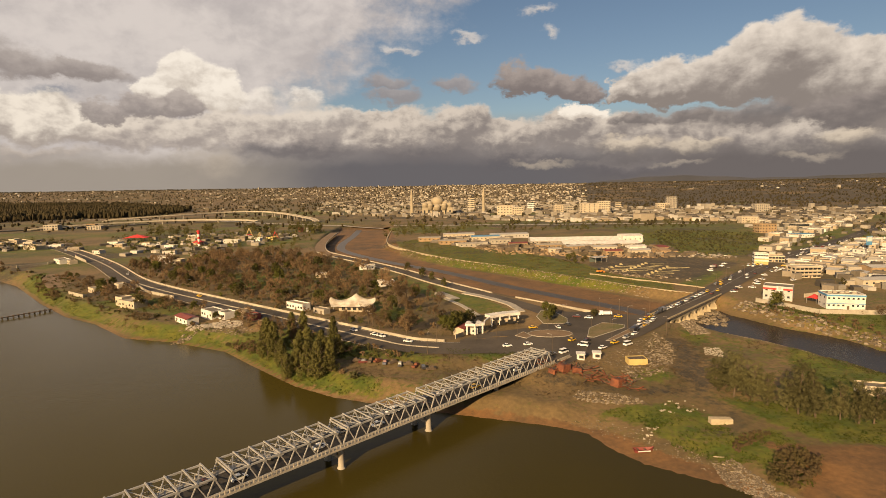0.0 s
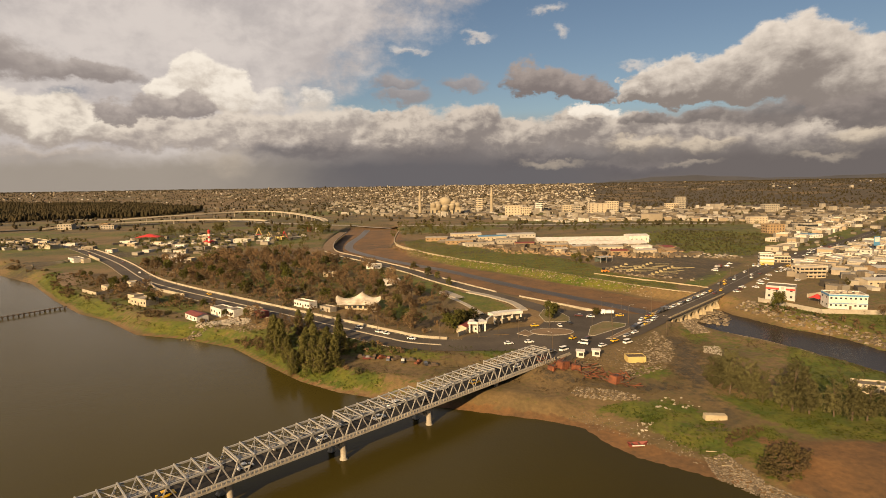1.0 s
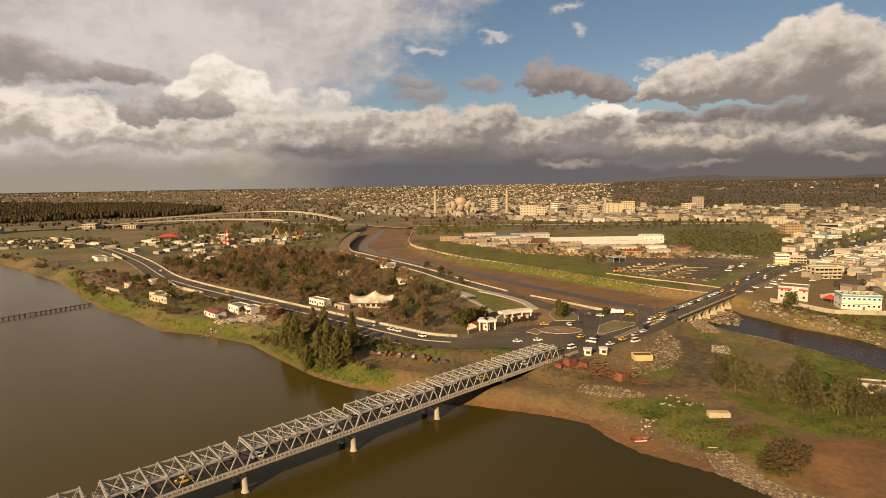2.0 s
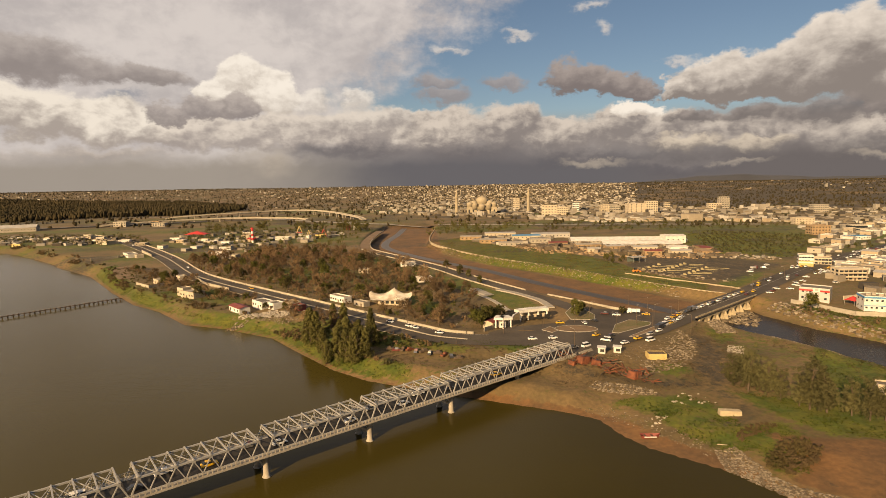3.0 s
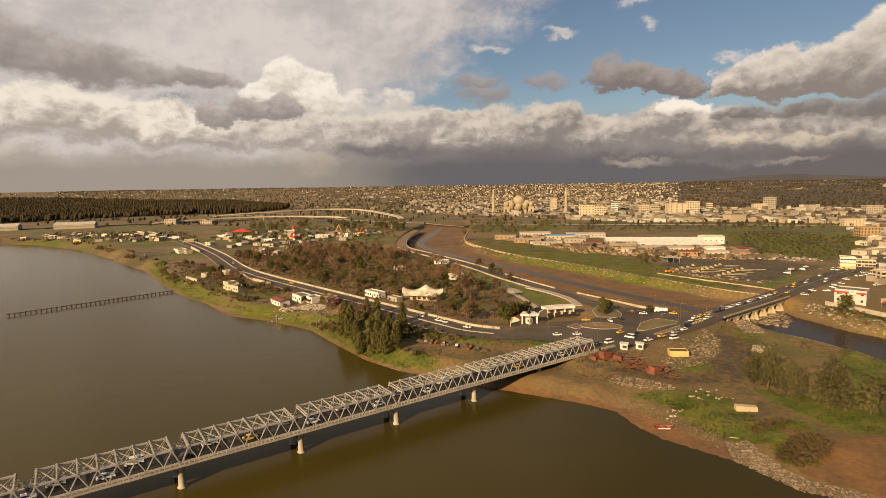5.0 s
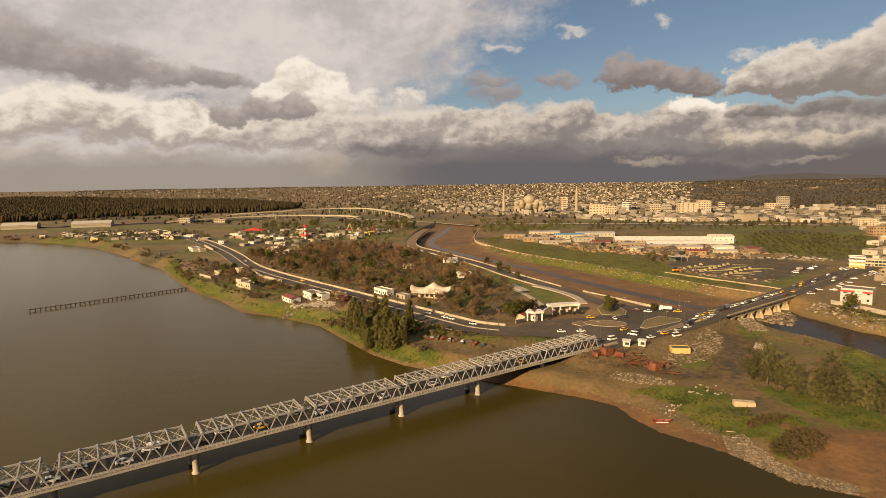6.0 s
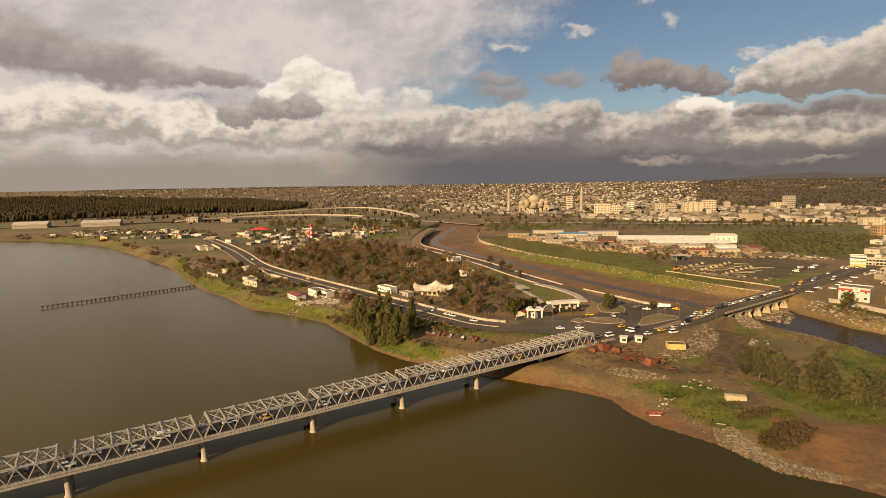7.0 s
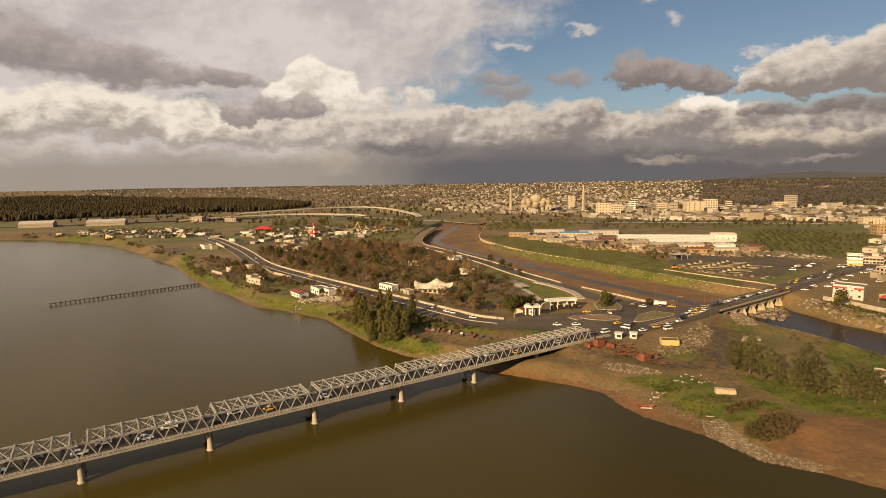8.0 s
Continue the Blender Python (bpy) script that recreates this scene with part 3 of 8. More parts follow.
CONTROLS = [(-600, 900, 6), (-350, 640, 6.5), (-250, 470, 5), (-180, 430, 5), (-110, 380, 5.2), (-60, 335, 4.5), (-30, 310, 4.2), (0, 300, 4.6), (20, 290, 4.5), (40, 285, 5),
            (62, 276, 4.2), (80, 262, 3.4), (95, 272, 4.2), (70, 298, 7), (95, 296, 6.8), (115, 295, 6.6), (100, 250, 2.3), (120, 240, 2.0), (110, 222, 1.2), (135, 225, 1.2),
            (150, 250, 1.8), (170, 240, 1.6), (150, 285, 3.2), (165, 320, 3.0), (190, 290, 1.8), (135, 310, 6), (150, 345, 5), (250, 330, 4), (240, 375, 6)]


def land(x, y):
    """The height of the ground, before the rivers are cut into it."""
    x, y = np.asarray(x, float), np.asarray(y, float)
    top, w = np.full(x.shape, PLAIN * 0.004), np.full(x.shape, 0.004)
    for cx, cy, cz in CONTROLS:
        d2 = (x - cx) ** 2 + (y - cy) ** 2
        k = 1 / (d2 + 60.0) * np.exp(-d2 / 90.0 ** 2) * 4
        top, w = top + k * cz, w + k
    h = top / w
    for line, half, level in ((CORNICHE, 13, PLAIN), (STREET, 12, PLAIN), (LEVEE, 9, PLAIN)):
        k = 1 - smooth(seg_dist(x, y, line), half, half + 14)
        h = h * (1 - k) + level * k
    far = np.hypot(x - 45, y - 45)
    h = h + smooth(far, 2300, 4900) * 62 + smooth(far, 900, 2200) * 1.5 * np.sin(x / 210.0) * np.sin(y / 330.0)
    return h


CORNICHE = [(-640, 915), (-555, 852), (-447, 757), (-322, 626), (-235, 522), (-187, 476), (-135, 434), (-75, 387), (-33, 354), (-2, 330), (12, 320), (28, 315), (45, 315), (62, 318), (80, 326)]
STREET = [(74, 293), (92, 310), (112, 330), (146, 364), (170, 389), (204, 425), (240, 466), (288, 520), (340, 574), (403, 634), (517, 736), (749, 964), (1000, 1220)]
LEVEE = [(-150, 960), (-142, 860), (-130, 770), (-112, 700), (-88, 660), (-53, 612), (-8, 546), (24, 490), (58, 438), (86, 392), (98, 362), (108, 335)]


def carved(x, y):
    """The ground with the rivers cut into it."""
    h = land(x, y)
    s = signed(x, y, RIVER)
    h = np.where(s > 0, np.maximum(-0.2 * s, -4), 0.05 * np.minimum(-s, 3) + h * smooth(-s, 0, 30 - 15 * (1 - smooth(x, 10, 30)) - 20 * smooth(x, 10, 30) * (1 - smooth(x, 70, 84))))
    c = signed(x, y, CHANNEL)
    h = np.where(c > 0, h - (h - 1.4) * smooth(c, 0, 7), h)
    p = signed(x, y, POOL)
    h = np.where(p > -14, np.minimum(h, np.where(p > 0, -0.2 - 0.05 * np.minimum(p, 20), 0.3 + (h - 0.3) * smooth(-p, 0, 14))), h)
    return h


def axis(near, step, far_lo, far_hi, grow=1.09):
    a = list(np.arange(near[0], near[1] + 0.1, step))
    d = step
    while a[-1] < far_hi:
        d *= grow
        a.append(a[-1] + d)
    d = step
    while a[0] > far_lo:
        d *= grow
        a.insert(0, a[0] - d)
    return np.array(a)


gx, gy = axis((-290, 330), 2.6, -5200, 5200, 1.06), axis((170, 520), 2.6, -1800, 5000, 1.045)
GX, GY = np.meshgrid(gx, gy)
GZ = carved(GX, GY)
rough = np.zeros_like(GZ)
for k, (fx, fy, ph, amp) in enumerate(((0.9, 0.31, 0, 1), (0.27, 0.83, 1.3, 1), (0.61, -0.55, 2.1, 1), (1.7, 1.1, 0.4, 0.6), (-1.3, 1.9, 2.9, 0.6))):
    rough += amp * np.sin(GX * fx * 0.37 + ph + 2 * np.sin(GY * 0.05 * (k + 1))) * np.sin(GY * fy * 0.41 + ph)
onroad = np.minimum(np.minimum(seg_dist(GX, GY, CORNICHE), seg_dist(GX, GY, STREET)), seg_dist(GX, GY, LEVEE))
GZ = GZ + rough * 0.16 * smooth(onroad, 11, 22) * smooth(-signed(GX, GY, RIVER), 0, 12) * smooth(-signed(GX, GY, CHANNEL), 0, 6)
GZ = np.where(onroad < 12, np.minimum(GZ, PLAIN - 0.15), GZ)



def ground_z(x, y):
    """The height of the finished ground sheet."""
    x, y = np.asarray(x, float), np.asarray(y, float)
    i = np.clip(np.searchsorted(gx, x) - 1, 0, len(gx) - 2)
    j = np.clip(np.searchsorted(gy, y) - 1, 0, len(gy) - 2)
    u, v = np.clip((x - gx[i]) / (gx[i + 1] - gx[i]), 0, 1), np.clip((y - gy[j]) / (gy[j + 1] - gy[j]), 0, 1)
    return (GZ[j, i] * (1 - u) + GZ[j, i + 1] * u) * (1 - v) + (GZ[j + 1, i] * (1 - u) + GZ[j + 1, i + 1] * u) * v


def gz(x, y):
    return float(ground_z(x, y))


# what covers the ground: red = grass, green = red mud, blue = dark soil and tarmac, and cloud shade painted on the far
# plain
GRASS = [
    [(-340, 570), (-265, 480), (-215, 430), (-145, 375), (-115, 366), (-60, 330), (-25, 298), (-45, 300), (-80, 335), (-120, 356), (-190, 400), (-270, 466), (-345, 545)],
    [(-48, 312), (-18, 294), (3, 284), (6, 274), (-12, 276), (-35, 290)],
    [(28, 318), (36, 304), (52, 296), (64, 306), (48, 309)],
    [(74, 260), (84, 252), (98, 256), (112, 256), (122, 250), (124, 236), (104, 236), (92, 246)],
    [(128, 262), (140, 242), (150, 226), (170, 222), (215, 230), (214, 296), (196, 326), (180, 296), (172, 262), (150, 258)],
    [(122, 233), (138, 236), (140, 222), (130, 204), (120, 205), (122, 220)],
    [(96, 246), (124, 238), (123, 218), (113, 215), (101, 228)], [(212, 400), (226, 378), (250, 350), (300, 300), (420, 260), (420, 300), (270, 362), (232, 400)],
    [(104, 276), (114, 274), (124, 280), (122, 288), (108, 284)], [(150, 322), (160, 330), (166, 344), (160, 350), (152, 340)],
    [(226, 368), (240, 350), (256, 330), (300, 330), (300, 372), (262, 380), (238, 398), (222, 400)],
    [(-54, 780), (-14, 689), (33, 612), (85, 553), (126, 500), (152, 472), (190, 440), (200, 470), (170, 510), (160, 570), (130, 640), (60, 720), (0, 830)],
    [(258, 620), (330, 610), (420, 720), (470, 830), (400, 900), (345, 920), (270, 760)], [(430, 640), (520, 690), (620, 900), (540, 960), (470, 800)],
    [(-70, 560), (-30, 530), (30, 470), (46, 430), (60, 400), (30, 420), (-20, 500)],
    [(20, 452), (44, 440), (60, 420), (70, 392), (62, 372), (50, 385), (38, 410)], [(-60, 470), (-30, 440), (5, 400), (20, 370), (10, 360), (-40, 420)], [(-170, 520), (-110, 470), (-80, 500), (-140, 560)], [(-120, 620), (-60, 560), (-40, 575), (-110, 660)],
    [(-80, 352), (-40, 316), (20, 296), (34, 300), (0, 318), (-30, 335), (-60, 356)], [(-210, 436), (-150, 400), (-120, 384), (-140, 420), (-200, 465)],
    [(200, 462), (214, 452), (252, 498), (262, 520), (246, 520)],
]
MUD = [
    [(128, 228), (150, 224), (172, 222), (240, 200), (240, 160), (150, 186), (124, 200), (134, 212)],
    [(70, 246), (84, 240), (96, 226), (112, 212), (118, 200), (108, 206), (92, 217), (80, 236)],
    [(-165, 1090), (-120, 716), (-55, 630), (25, 510), (82, 428), (122, 382), (148, 370), (188, 412), (127, 494), (33, 605), (-20, 687), (-74, 1090)],
]
DARK = [
    [(176, 505), (222, 478), (262, 520), (300, 560), (262, 640), (190, 640), (160, 560)],
    [(126, 262), (136, 270), (146, 296), (150, 330), (140, 338), (134, 310), (124, 285)], [(114, 232), (122, 230), (130, 238), (134, 248), (130, 262), (124, 262), (128, 248), (122, 238)], [(66, 276), (90, 264), (126, 262), (126, 270), (96, 270), (72, 282)],
    # far fields on the right: dark soil that also carries painted cloud shade
    [(480, 1560), (1100, 1300), (2600, 1700), (2900, 2300), (1100, 2500), (560, 2000)],
]


def cover(polys, soft):
    r = np.zeros(GX.shape)
    for poly in polys:
        r = np.maximum(r, smooth(signed(GX, GY, poly), -soft, soft))
    return r


far_r = np.hypot(GX - 45, GY - 45)
patch = 0.5 + 0.5 * np.sin(GX / 83.0 + 2 * np.sin(GY / 147.0)) * np.sin(GY / 101.0 + 1.7 * np.sin(GX / 191.0))
wet = 1 - smooth(np.abs(signed(GX, GY, RIVER) + 0.8), 0.6, np.where(GX < 10, 1.6, 4.5))
patch2 = 0.5 + 0.5 * np.sin(GX / 17.0 + 2 * np.sin(GY / 29.0)) * np.sin(GY / 21.0 + 1.7 * np.sin(GX / 37.0))
g_r = np.maximum(cover(GRASS, 5), 0.5 * patch)
g_r = np.maximum(g_r, (0.3 + 0.45 * patch) * smooth(far_r, 560, 760) * (1 - smooth(far_r, 1500, 2600)))
g_r = np.maximum(g_r, 0.5 * smooth(far_r, 2200, 2700) * smooth(patch, 0.25, 0.6) * smooth(GX / (GY + 1), 0.1, 0.3) * (1 - smooth(far_r, 3400, 3700)))
pu, pv = np.floor((GX * 0.94 + GY * 0.34) / 150), np.floor((GY * 0.94 - GX * 0.34) / 62)
parcel = np.modf(np.abs(np.sin(pu * 12.9898 + pv * 78.233) * 43758.5453))[0]
g_r = np.where((far_r > 620) & (far_r < 2300), np.clip(g_r + 0.7 * (parcel - 0.5), 0, 1), g_r)
g_g = np.maximum(cover(MUD, 4), (0.55 + 0.25 * smooth(GX, 0, 60)) * wet)
shore = -signed(GX, GY, RIVER)
g_r = np.maximum(g_r, 0.66 * smooth(shore, 0.5, 3.5) * (1 - smooth(shore, 12, 24)) * (1 - smooth(GX, 0, 12)) * smooth(GX, -520, -400))
g_r = g_r * (0.52 + 0.48 * patch2) * (1 - 0.8 * wet)
g_b = np.maximum(0.55 * cover(DARK, 8), 0.16 * patch + 0.30 * patch2 * smooth(far_r, 500, 700))
bearing = np.degrees(np.arctan2(GX - 45, GY - 45))
# cloud shade over the far right plain, painted in as darker ground
g_b = np.maximum(g_b, 0.62 * smooth(far_r, 1900, 2500) * smooth(bearing, 6, 15) * smooth(patch + 0.3 * patch2, 0.25, 0.6))
g_b = np.where((far_r > 620) & (far_r < 2300), np.clip(g_b + 0.55 * (np.modf(parcel * 7.0)[0] - 0.55), 0, 1), g_b)
verts = np.stack([GX, GY, GZ], -1).reshape(-1, 3)
ny, nx = GX.shape
idx = np.arange(nx * ny).reshape(ny, nx)
faces = np.stack([idx[:-1, :-1], idx[:-1, 1:], idx[1:, 1:], idx[1:, :-1]], -1).reshape(-1, 4)
me = quads_mesh("ground", verts.tolist(), faces.tolist(), M_GROUND)
me.polygons.foreach_set("use_smooth", np.ones(len(me.polygons), bool))
att = me.color_attributes.new("cover", "FLOAT_COLOR", "POINT")
att.data.foreach_set("color", np.stack([g_r, g_g, g_b, np.ones_like(g_r)], -1).reshape(-1).astype(np.float32))
tagged(new("ground", me), "brown earth, grass and red mud plain beside the rivers", "ground", kind="structure")


def sheet(name, poly, z, mat, label, category):
    bm = bmesh.new()
    bm.faces.new([bm.verts.new((x, y, z)) for x, y in poly])
    bmesh.ops.triangulate(bm, faces=bm.faces[:])
    bmesh.ops.recalc_face_normals(bm, faces=bm.faces[:])
    if bm.faces and sum(f.normal.z for f in bm.faces) < 0:
        bmesh.ops.reverse_faces(bm, faces=bm.faces[:])
    return tagged(part(name, bm, mat), label, category, kind="structure")


RIVER_SHEET = [(-5000, 860), (-900, 860), (-600, 800), (-420, 640), (-180, 415), (-60, 340), (20, 280), (90, 252), (130, 215), (170, 190), (260, 165), (1700, -300), (1700, -1700), (-5000, -1700)]
sheet("river", RIVER_SHEET, 0.0, M_RIVER, "calm muddy brown river water under a low sun", "water")
POOL_SHEET = [(146, 372), (168, 368), (188, 336), (208, 300), (216, 270), (236, 225), (300, 145), (360, 110), (340, 175), (272, 270), (250, 320), (240, 350), (222, 385), (208, 418), (186, 424)]
sheet("pool", POOL_SHEET, 0.22, M_POOL, "dark slow stream water below the stone bridge", "water")
STREAM = [(-128, 1090), (-118, 956), (-112, 822), (-92, 745), (-30, 648), (30, 575), (80, 500), (118, 450), (146, 414), (158, 396)]


def ribbon(name, line, left, right, z, mat, label="", category="", step=6.0, thick=0.0, parent=None, rise=None, kind="structure"):
    """A strip along a line, from left to right of it, on the ground at height z."""
    pts = curve_pts(line, step)
    bm = bmesh.new()
    rows = []
    for i, p in enumerate(pts):
        d = (pts[min(i + 1, len(pts) - 1)] - pts[max(i - 1, 0)]).normalized()
        n = Vector((-d.y, d.x))
        a, b = p + n * left, p + n * right
        zz = z(p.x, p.y) if callable(z) else z
        rows.append([(a.x, a.y, zz), (b.x, b.y, zz)])
    if not thick:
        vs = [[bm.verts.new(q) for q in r] for r in rows]
        for r, q in zip(vs, vs[1:]):
            bm.faces.new((r[1], q[1], q[0], r[0]))
    else:
        vs = [[bm.verts.new(q) for q in (r[0], r[1], (*r[1][:2], r[1][2] + thick), (*r[0][:2], r[0][2] + thick))] for r in rows]
        for r, q in zip(vs, vs[1:]):
            for k in range(4):
                bm.faces.new((r[k], r[(k + 1) % 4], q[(k + 1) % 4], q[k]))
        bm.faces.new(vs[0][::-1])
        bm.faces.new(vs[-1])
        bmesh.ops.recalc_face_normals(bm, faces=bm.faces[:])
    ob = part(name, bm, mat, parent)
    return tagged(ob, label, category, kind=kind) if category else ob


ribbon("stream", STREAM, 5, -6, 1.47, M_STREAM, "shallow grey stream along the muddy channel bed", "water")
for nm, ln, hw, zz, lb in (("road", CORNICHE, 9.5, PLAIN + 0.09, "worn dark asphalt riverside road"), ("road", LEVEE[4:], 6.0, PLAIN + 0.07, "wet asphalt road along the channel wall"),
                           ("road", STREET, 8.5, PLAIN + 0.11, "worn dark asphalt street with traffic")):
    ribbon(nm, ln, hw, -hw, zz, M_ASPHALT, lb, "road", 4.0)

# ---- parapets, kerbs, islands, junction ----
Z = PLAIN
sheet("junction", [(40, 306), (60, 304), (73, 295), (100, 307), (128, 330), (148, 352), (153, 366), (140, 372), (120, 380), (98, 384), (88, 366), (80, 350), (64, 344), (50, 339), (38, 327)], Z + 0.13, M_ASPHALT, "dark wet asphalt road junction", "road")


def island(poly, mat, label):
    bm = bmesh.new()
    lo = [bm.verts.new((x, y, Z - 0.2)) for x, y in poly]
    hi = [bm.verts.new((x, y, Z + 0.34)) for x, y in poly]
    n = len(poly)
    for k in range(n):
        bm.faces.new((lo[k], lo[(k + 1) % n], hi[(k + 1) % n], hi[k]))
    bm.faces.new(hi)
    bmesh.ops.recalc_face_normals(bm, faces=bm.faces[:])
    ob = tagged(part("traffic_island", bm, mat), label, "traffic island", "islands of the junction", "structure")
    for a, b in zip(poly, poly[1:] + poly[:1]):
        part("kerb", beam(bmesh.new(), (*a, Z + 0.28), (*b, Z + 0.24), 0.35, 0.25), M_CONC, ob)
    return ob


oval = [(84 + 11 * math.cos(k * math.tau / 20), 336 + 6.5 * math.sin(k * math.tau / 20)) for k in range(20)]
M_DIRT = material("bare_brown_soil", (0.19, 0.125, 0.07), 0.95, 0, 0.3, 0.15, 1.2, 0.3)
M_VERGE = material("rough_grass_verge", (0.10, 0.095, 0.03), 0.95, 0, 0.35, 0.12, 1.1, 0.3, (0.17, 0.12, 0.06))
ribbon("road", LEVEE[:5], 6.0, -6.0, PLAIN + 0.07, M_DIRT, "bare earth track along the bend of the channel", "road", 4.0)
island(oval, M_DIRT, "oval bare-earth roundabout island with a kerb")
island([(101, 329), (104, 328), (124, 345), (126, 350), (116, 356), (106, 345)], M_VERGE, "triangular grassy traffic island with a kerb")
island([(84, 356), (97, 356), (99, 366), (95, 384), (88, 386), (83, 372)], M_VERGE, "grassy traffic island with young trees")
island([(66, 333), (71, 328), (74, 332), (71, 340)], M_DIRT, "small bare-earth traffic island")
island([(108, 322), (112, 323), (140, 352), (142, 357), (138, 356)], M_DIRT, "long narrow median island of bare earth")
ribbon("parapet", CORNICHE[:-3], 10.6, 10.1, Z - 0.2, M_KERB, "long cream-painted parapet along the riverside road", "parapet", 4.0, 1.35)
ribbon("parapet", CORNICHE[:-4], -10.3, -10.6, Z - 0.6, M_CONC, "low pale kerb wall on the river side of the road", "parapet", 4.0, 0.75)
ribbon("median", CORNICHE[1:-3], 0.5, -0.5, Z - 0.1, M_KERB, "narrow raised pale median of the riverside road", "median", 4.0, 0.42)
ribbon("parapet", LEVEE[:-3], 6.9, 6.4, Z - 0.6, M_KERB, "cream parapet on top of the channel wall", "parapet", 4.0, 1.5)
ribbon("parapet", LEVEE[3:-3], -6.3, -6.9, Z - 0.3, M_KERB, "low cream wall beside the channel road", "parapet", 4.0, 1.0)
ribbon("parapet", [(78, 426), (100, 401), (120, 379)], 0.3, -0.3, Z - 1.2, M_KERB, "cream parapet beside the channel mouth", "parapet", 3.0, 2.0)
ribbon("parapet", [(-60, 984), (-46, 792), (-8, 695), (40, 619), (94, 559), (135, 504), (176, 453), (204, 428)], 0.8, -0.4, Z - 2.6, M_STONE, "pale stone levee edge above the channel", "parapet", 5.0, 2.7)
ribbon("road_marking", CORNICHE[1:-2], 8.6, 8.4, Z + 0.1, M_LINE, "faded white edge line on the road", "road marking", 4.0)
ribbon("road_marking", STREET[4:], 0.12, -0.12, Z + 0.12, M_LINE, "faded white centre line on the street", "road marking", 4.0)
# walks in the park
ribbon("pavement", [(24, 442), (32, 424), (41, 404), (50, 377)], 1.6, -1.6, Z + 0.06, M_CONC, "pale concrete park path", "path", 3.0, 0.25)
ribbon("pavement", [(26, 446), (32, 434), (38, 422)], 3.2, -3.2, Z + 0.2, M_CONC, "pale concrete slab in the park", "path", 3.0, 0.5)
ribbon("pavement", [(44, 442), (56, 429), (66, 414), (72, 402), (76, 384)], 2.4, -2.4, Z + 0.1, M_CONC, "wide pale curved walkway beside the channel road", "path", 3.0, 0.7)
ribbon("road", [(-330, 560), (-300, 520), (-278, 495)], 6, -6, lambda x, y: gz(x, y) + 0.25, M_DIRT, "pale dusty track down to the river", "road", 3.0)
# the far highway and the railway bank
ribbon("road", [(-3000, 2300), (-1500, 1620), (-1000, 1500), (-620, 1400), (-300, 1180), (-100, 1090), (200, 1060), (500, 1020)], 9, -9, lambda x, y: gz(x, y) + 0.5, M_CONC, "pale dusty highway across the plain", "road", 20.0)
ribbon("railway_bank", [(-2200, 420), (-1046, 936), (-914, 1008), (-785, 1103), (-600, 1230)], 4, -4, lambda x, y: PLAIN - 1, M_DARK, "dark railway embankment on the plain", "railway", 20.0, 3.5)


def flyover(line, high, piers, label):
    """An elevated highway deck with edge barriers on paired piers."""
    t = thing("flyover", Matrix.Identity(4), label, "bridge", "flyovers of the highway")
    pts = curve_pts(line, 22)
    n = len(pts)
    def deck(i):
        return 9.5 + (high - 9.5) * math.sin(math.pi * min(max(i / (n - 1), 0), 1)) ** 0.5
    for i in range(n - 1):
        a, b = pts[i], pts[i + 1]
        d = (b - a).normalized()
        slab = part("deck", beam(bmesh.new(), (a.x, a.y, deck(i)), (b.x, b.y, deck(i + 1)), 11, 1.5), M_CONC, t)
        for s in (-5.3, 5.3):
            part("barrier", beam(bmesh.new(), (a.x - d.y * s, a.y + d.x * s, deck(i) + 1.2), (b.x - d.y * s, b.y + d.x * s, deck(i + 1) + 1.2), 0.4, 0.9), M_KERB, slab)
    for i in range(1, n - 1, piers):
        a, d = pts[i], (pts[i + 1] - pts[i - 1]).normalized()
        turn, z0 = math.degrees(math.atan2(d.y, d.x)), gz(a.x, a.y) - 1
        for s in (-3.0, 3.0):
            part("pier", box(bmesh.new(), (a.x - d.y * s, a.y + d.x * s, (z0 + deck(i) - 1.8) / 2), (1.8, 1.8, deck(i) - 1.8 - z0), turn), M_CONC, t)
        part("crosshead", box(bmesh.new(), (a.x, a.y, deck(i) - 1.3), (2.2, 9.0, 1.0), turn), M_CONC, t)


flyover([(-760, 1100), (-700, 1150), (-660, 1190), (-602, 1232), (-521, 1262), (-440, 1268), (-380, 1262)], 14.5, 2, "low pale concrete highway flyover across the plain")
flyover([(-760, 1330), (-686, 1380), (-620, 1430), (-570, 1480), (-520, 1510), (-455, 1500), (-380, 1420), (-300, 1310), (-240, 1225)], 19.5, 2, "high curving concrete highway flyover on piers")

# ---- the steel truss bridge ----
BRIDGE_AT, BRIDGE_TURN, SPAN = Vector((0.0, 220.0, 0.0)), math.degrees(math.atan2(0.6935, 0.7205)), 35.0
MID = 3.65                               # from the near pier columns to the bridge's axis
HALF, WALK = 4.65, 1.75                  # axis to truss, truss to railing
DECK, TOP = 7.8, 11.95


def bridge_pose(k, off=0.0, z=0.0):
    return Matrix.Translation(BRIDGE_AT) @ pose(0, 0, 0, 0, 0, BRIDGE_TURN) @ pose(SPAN * k, MID + off, z)


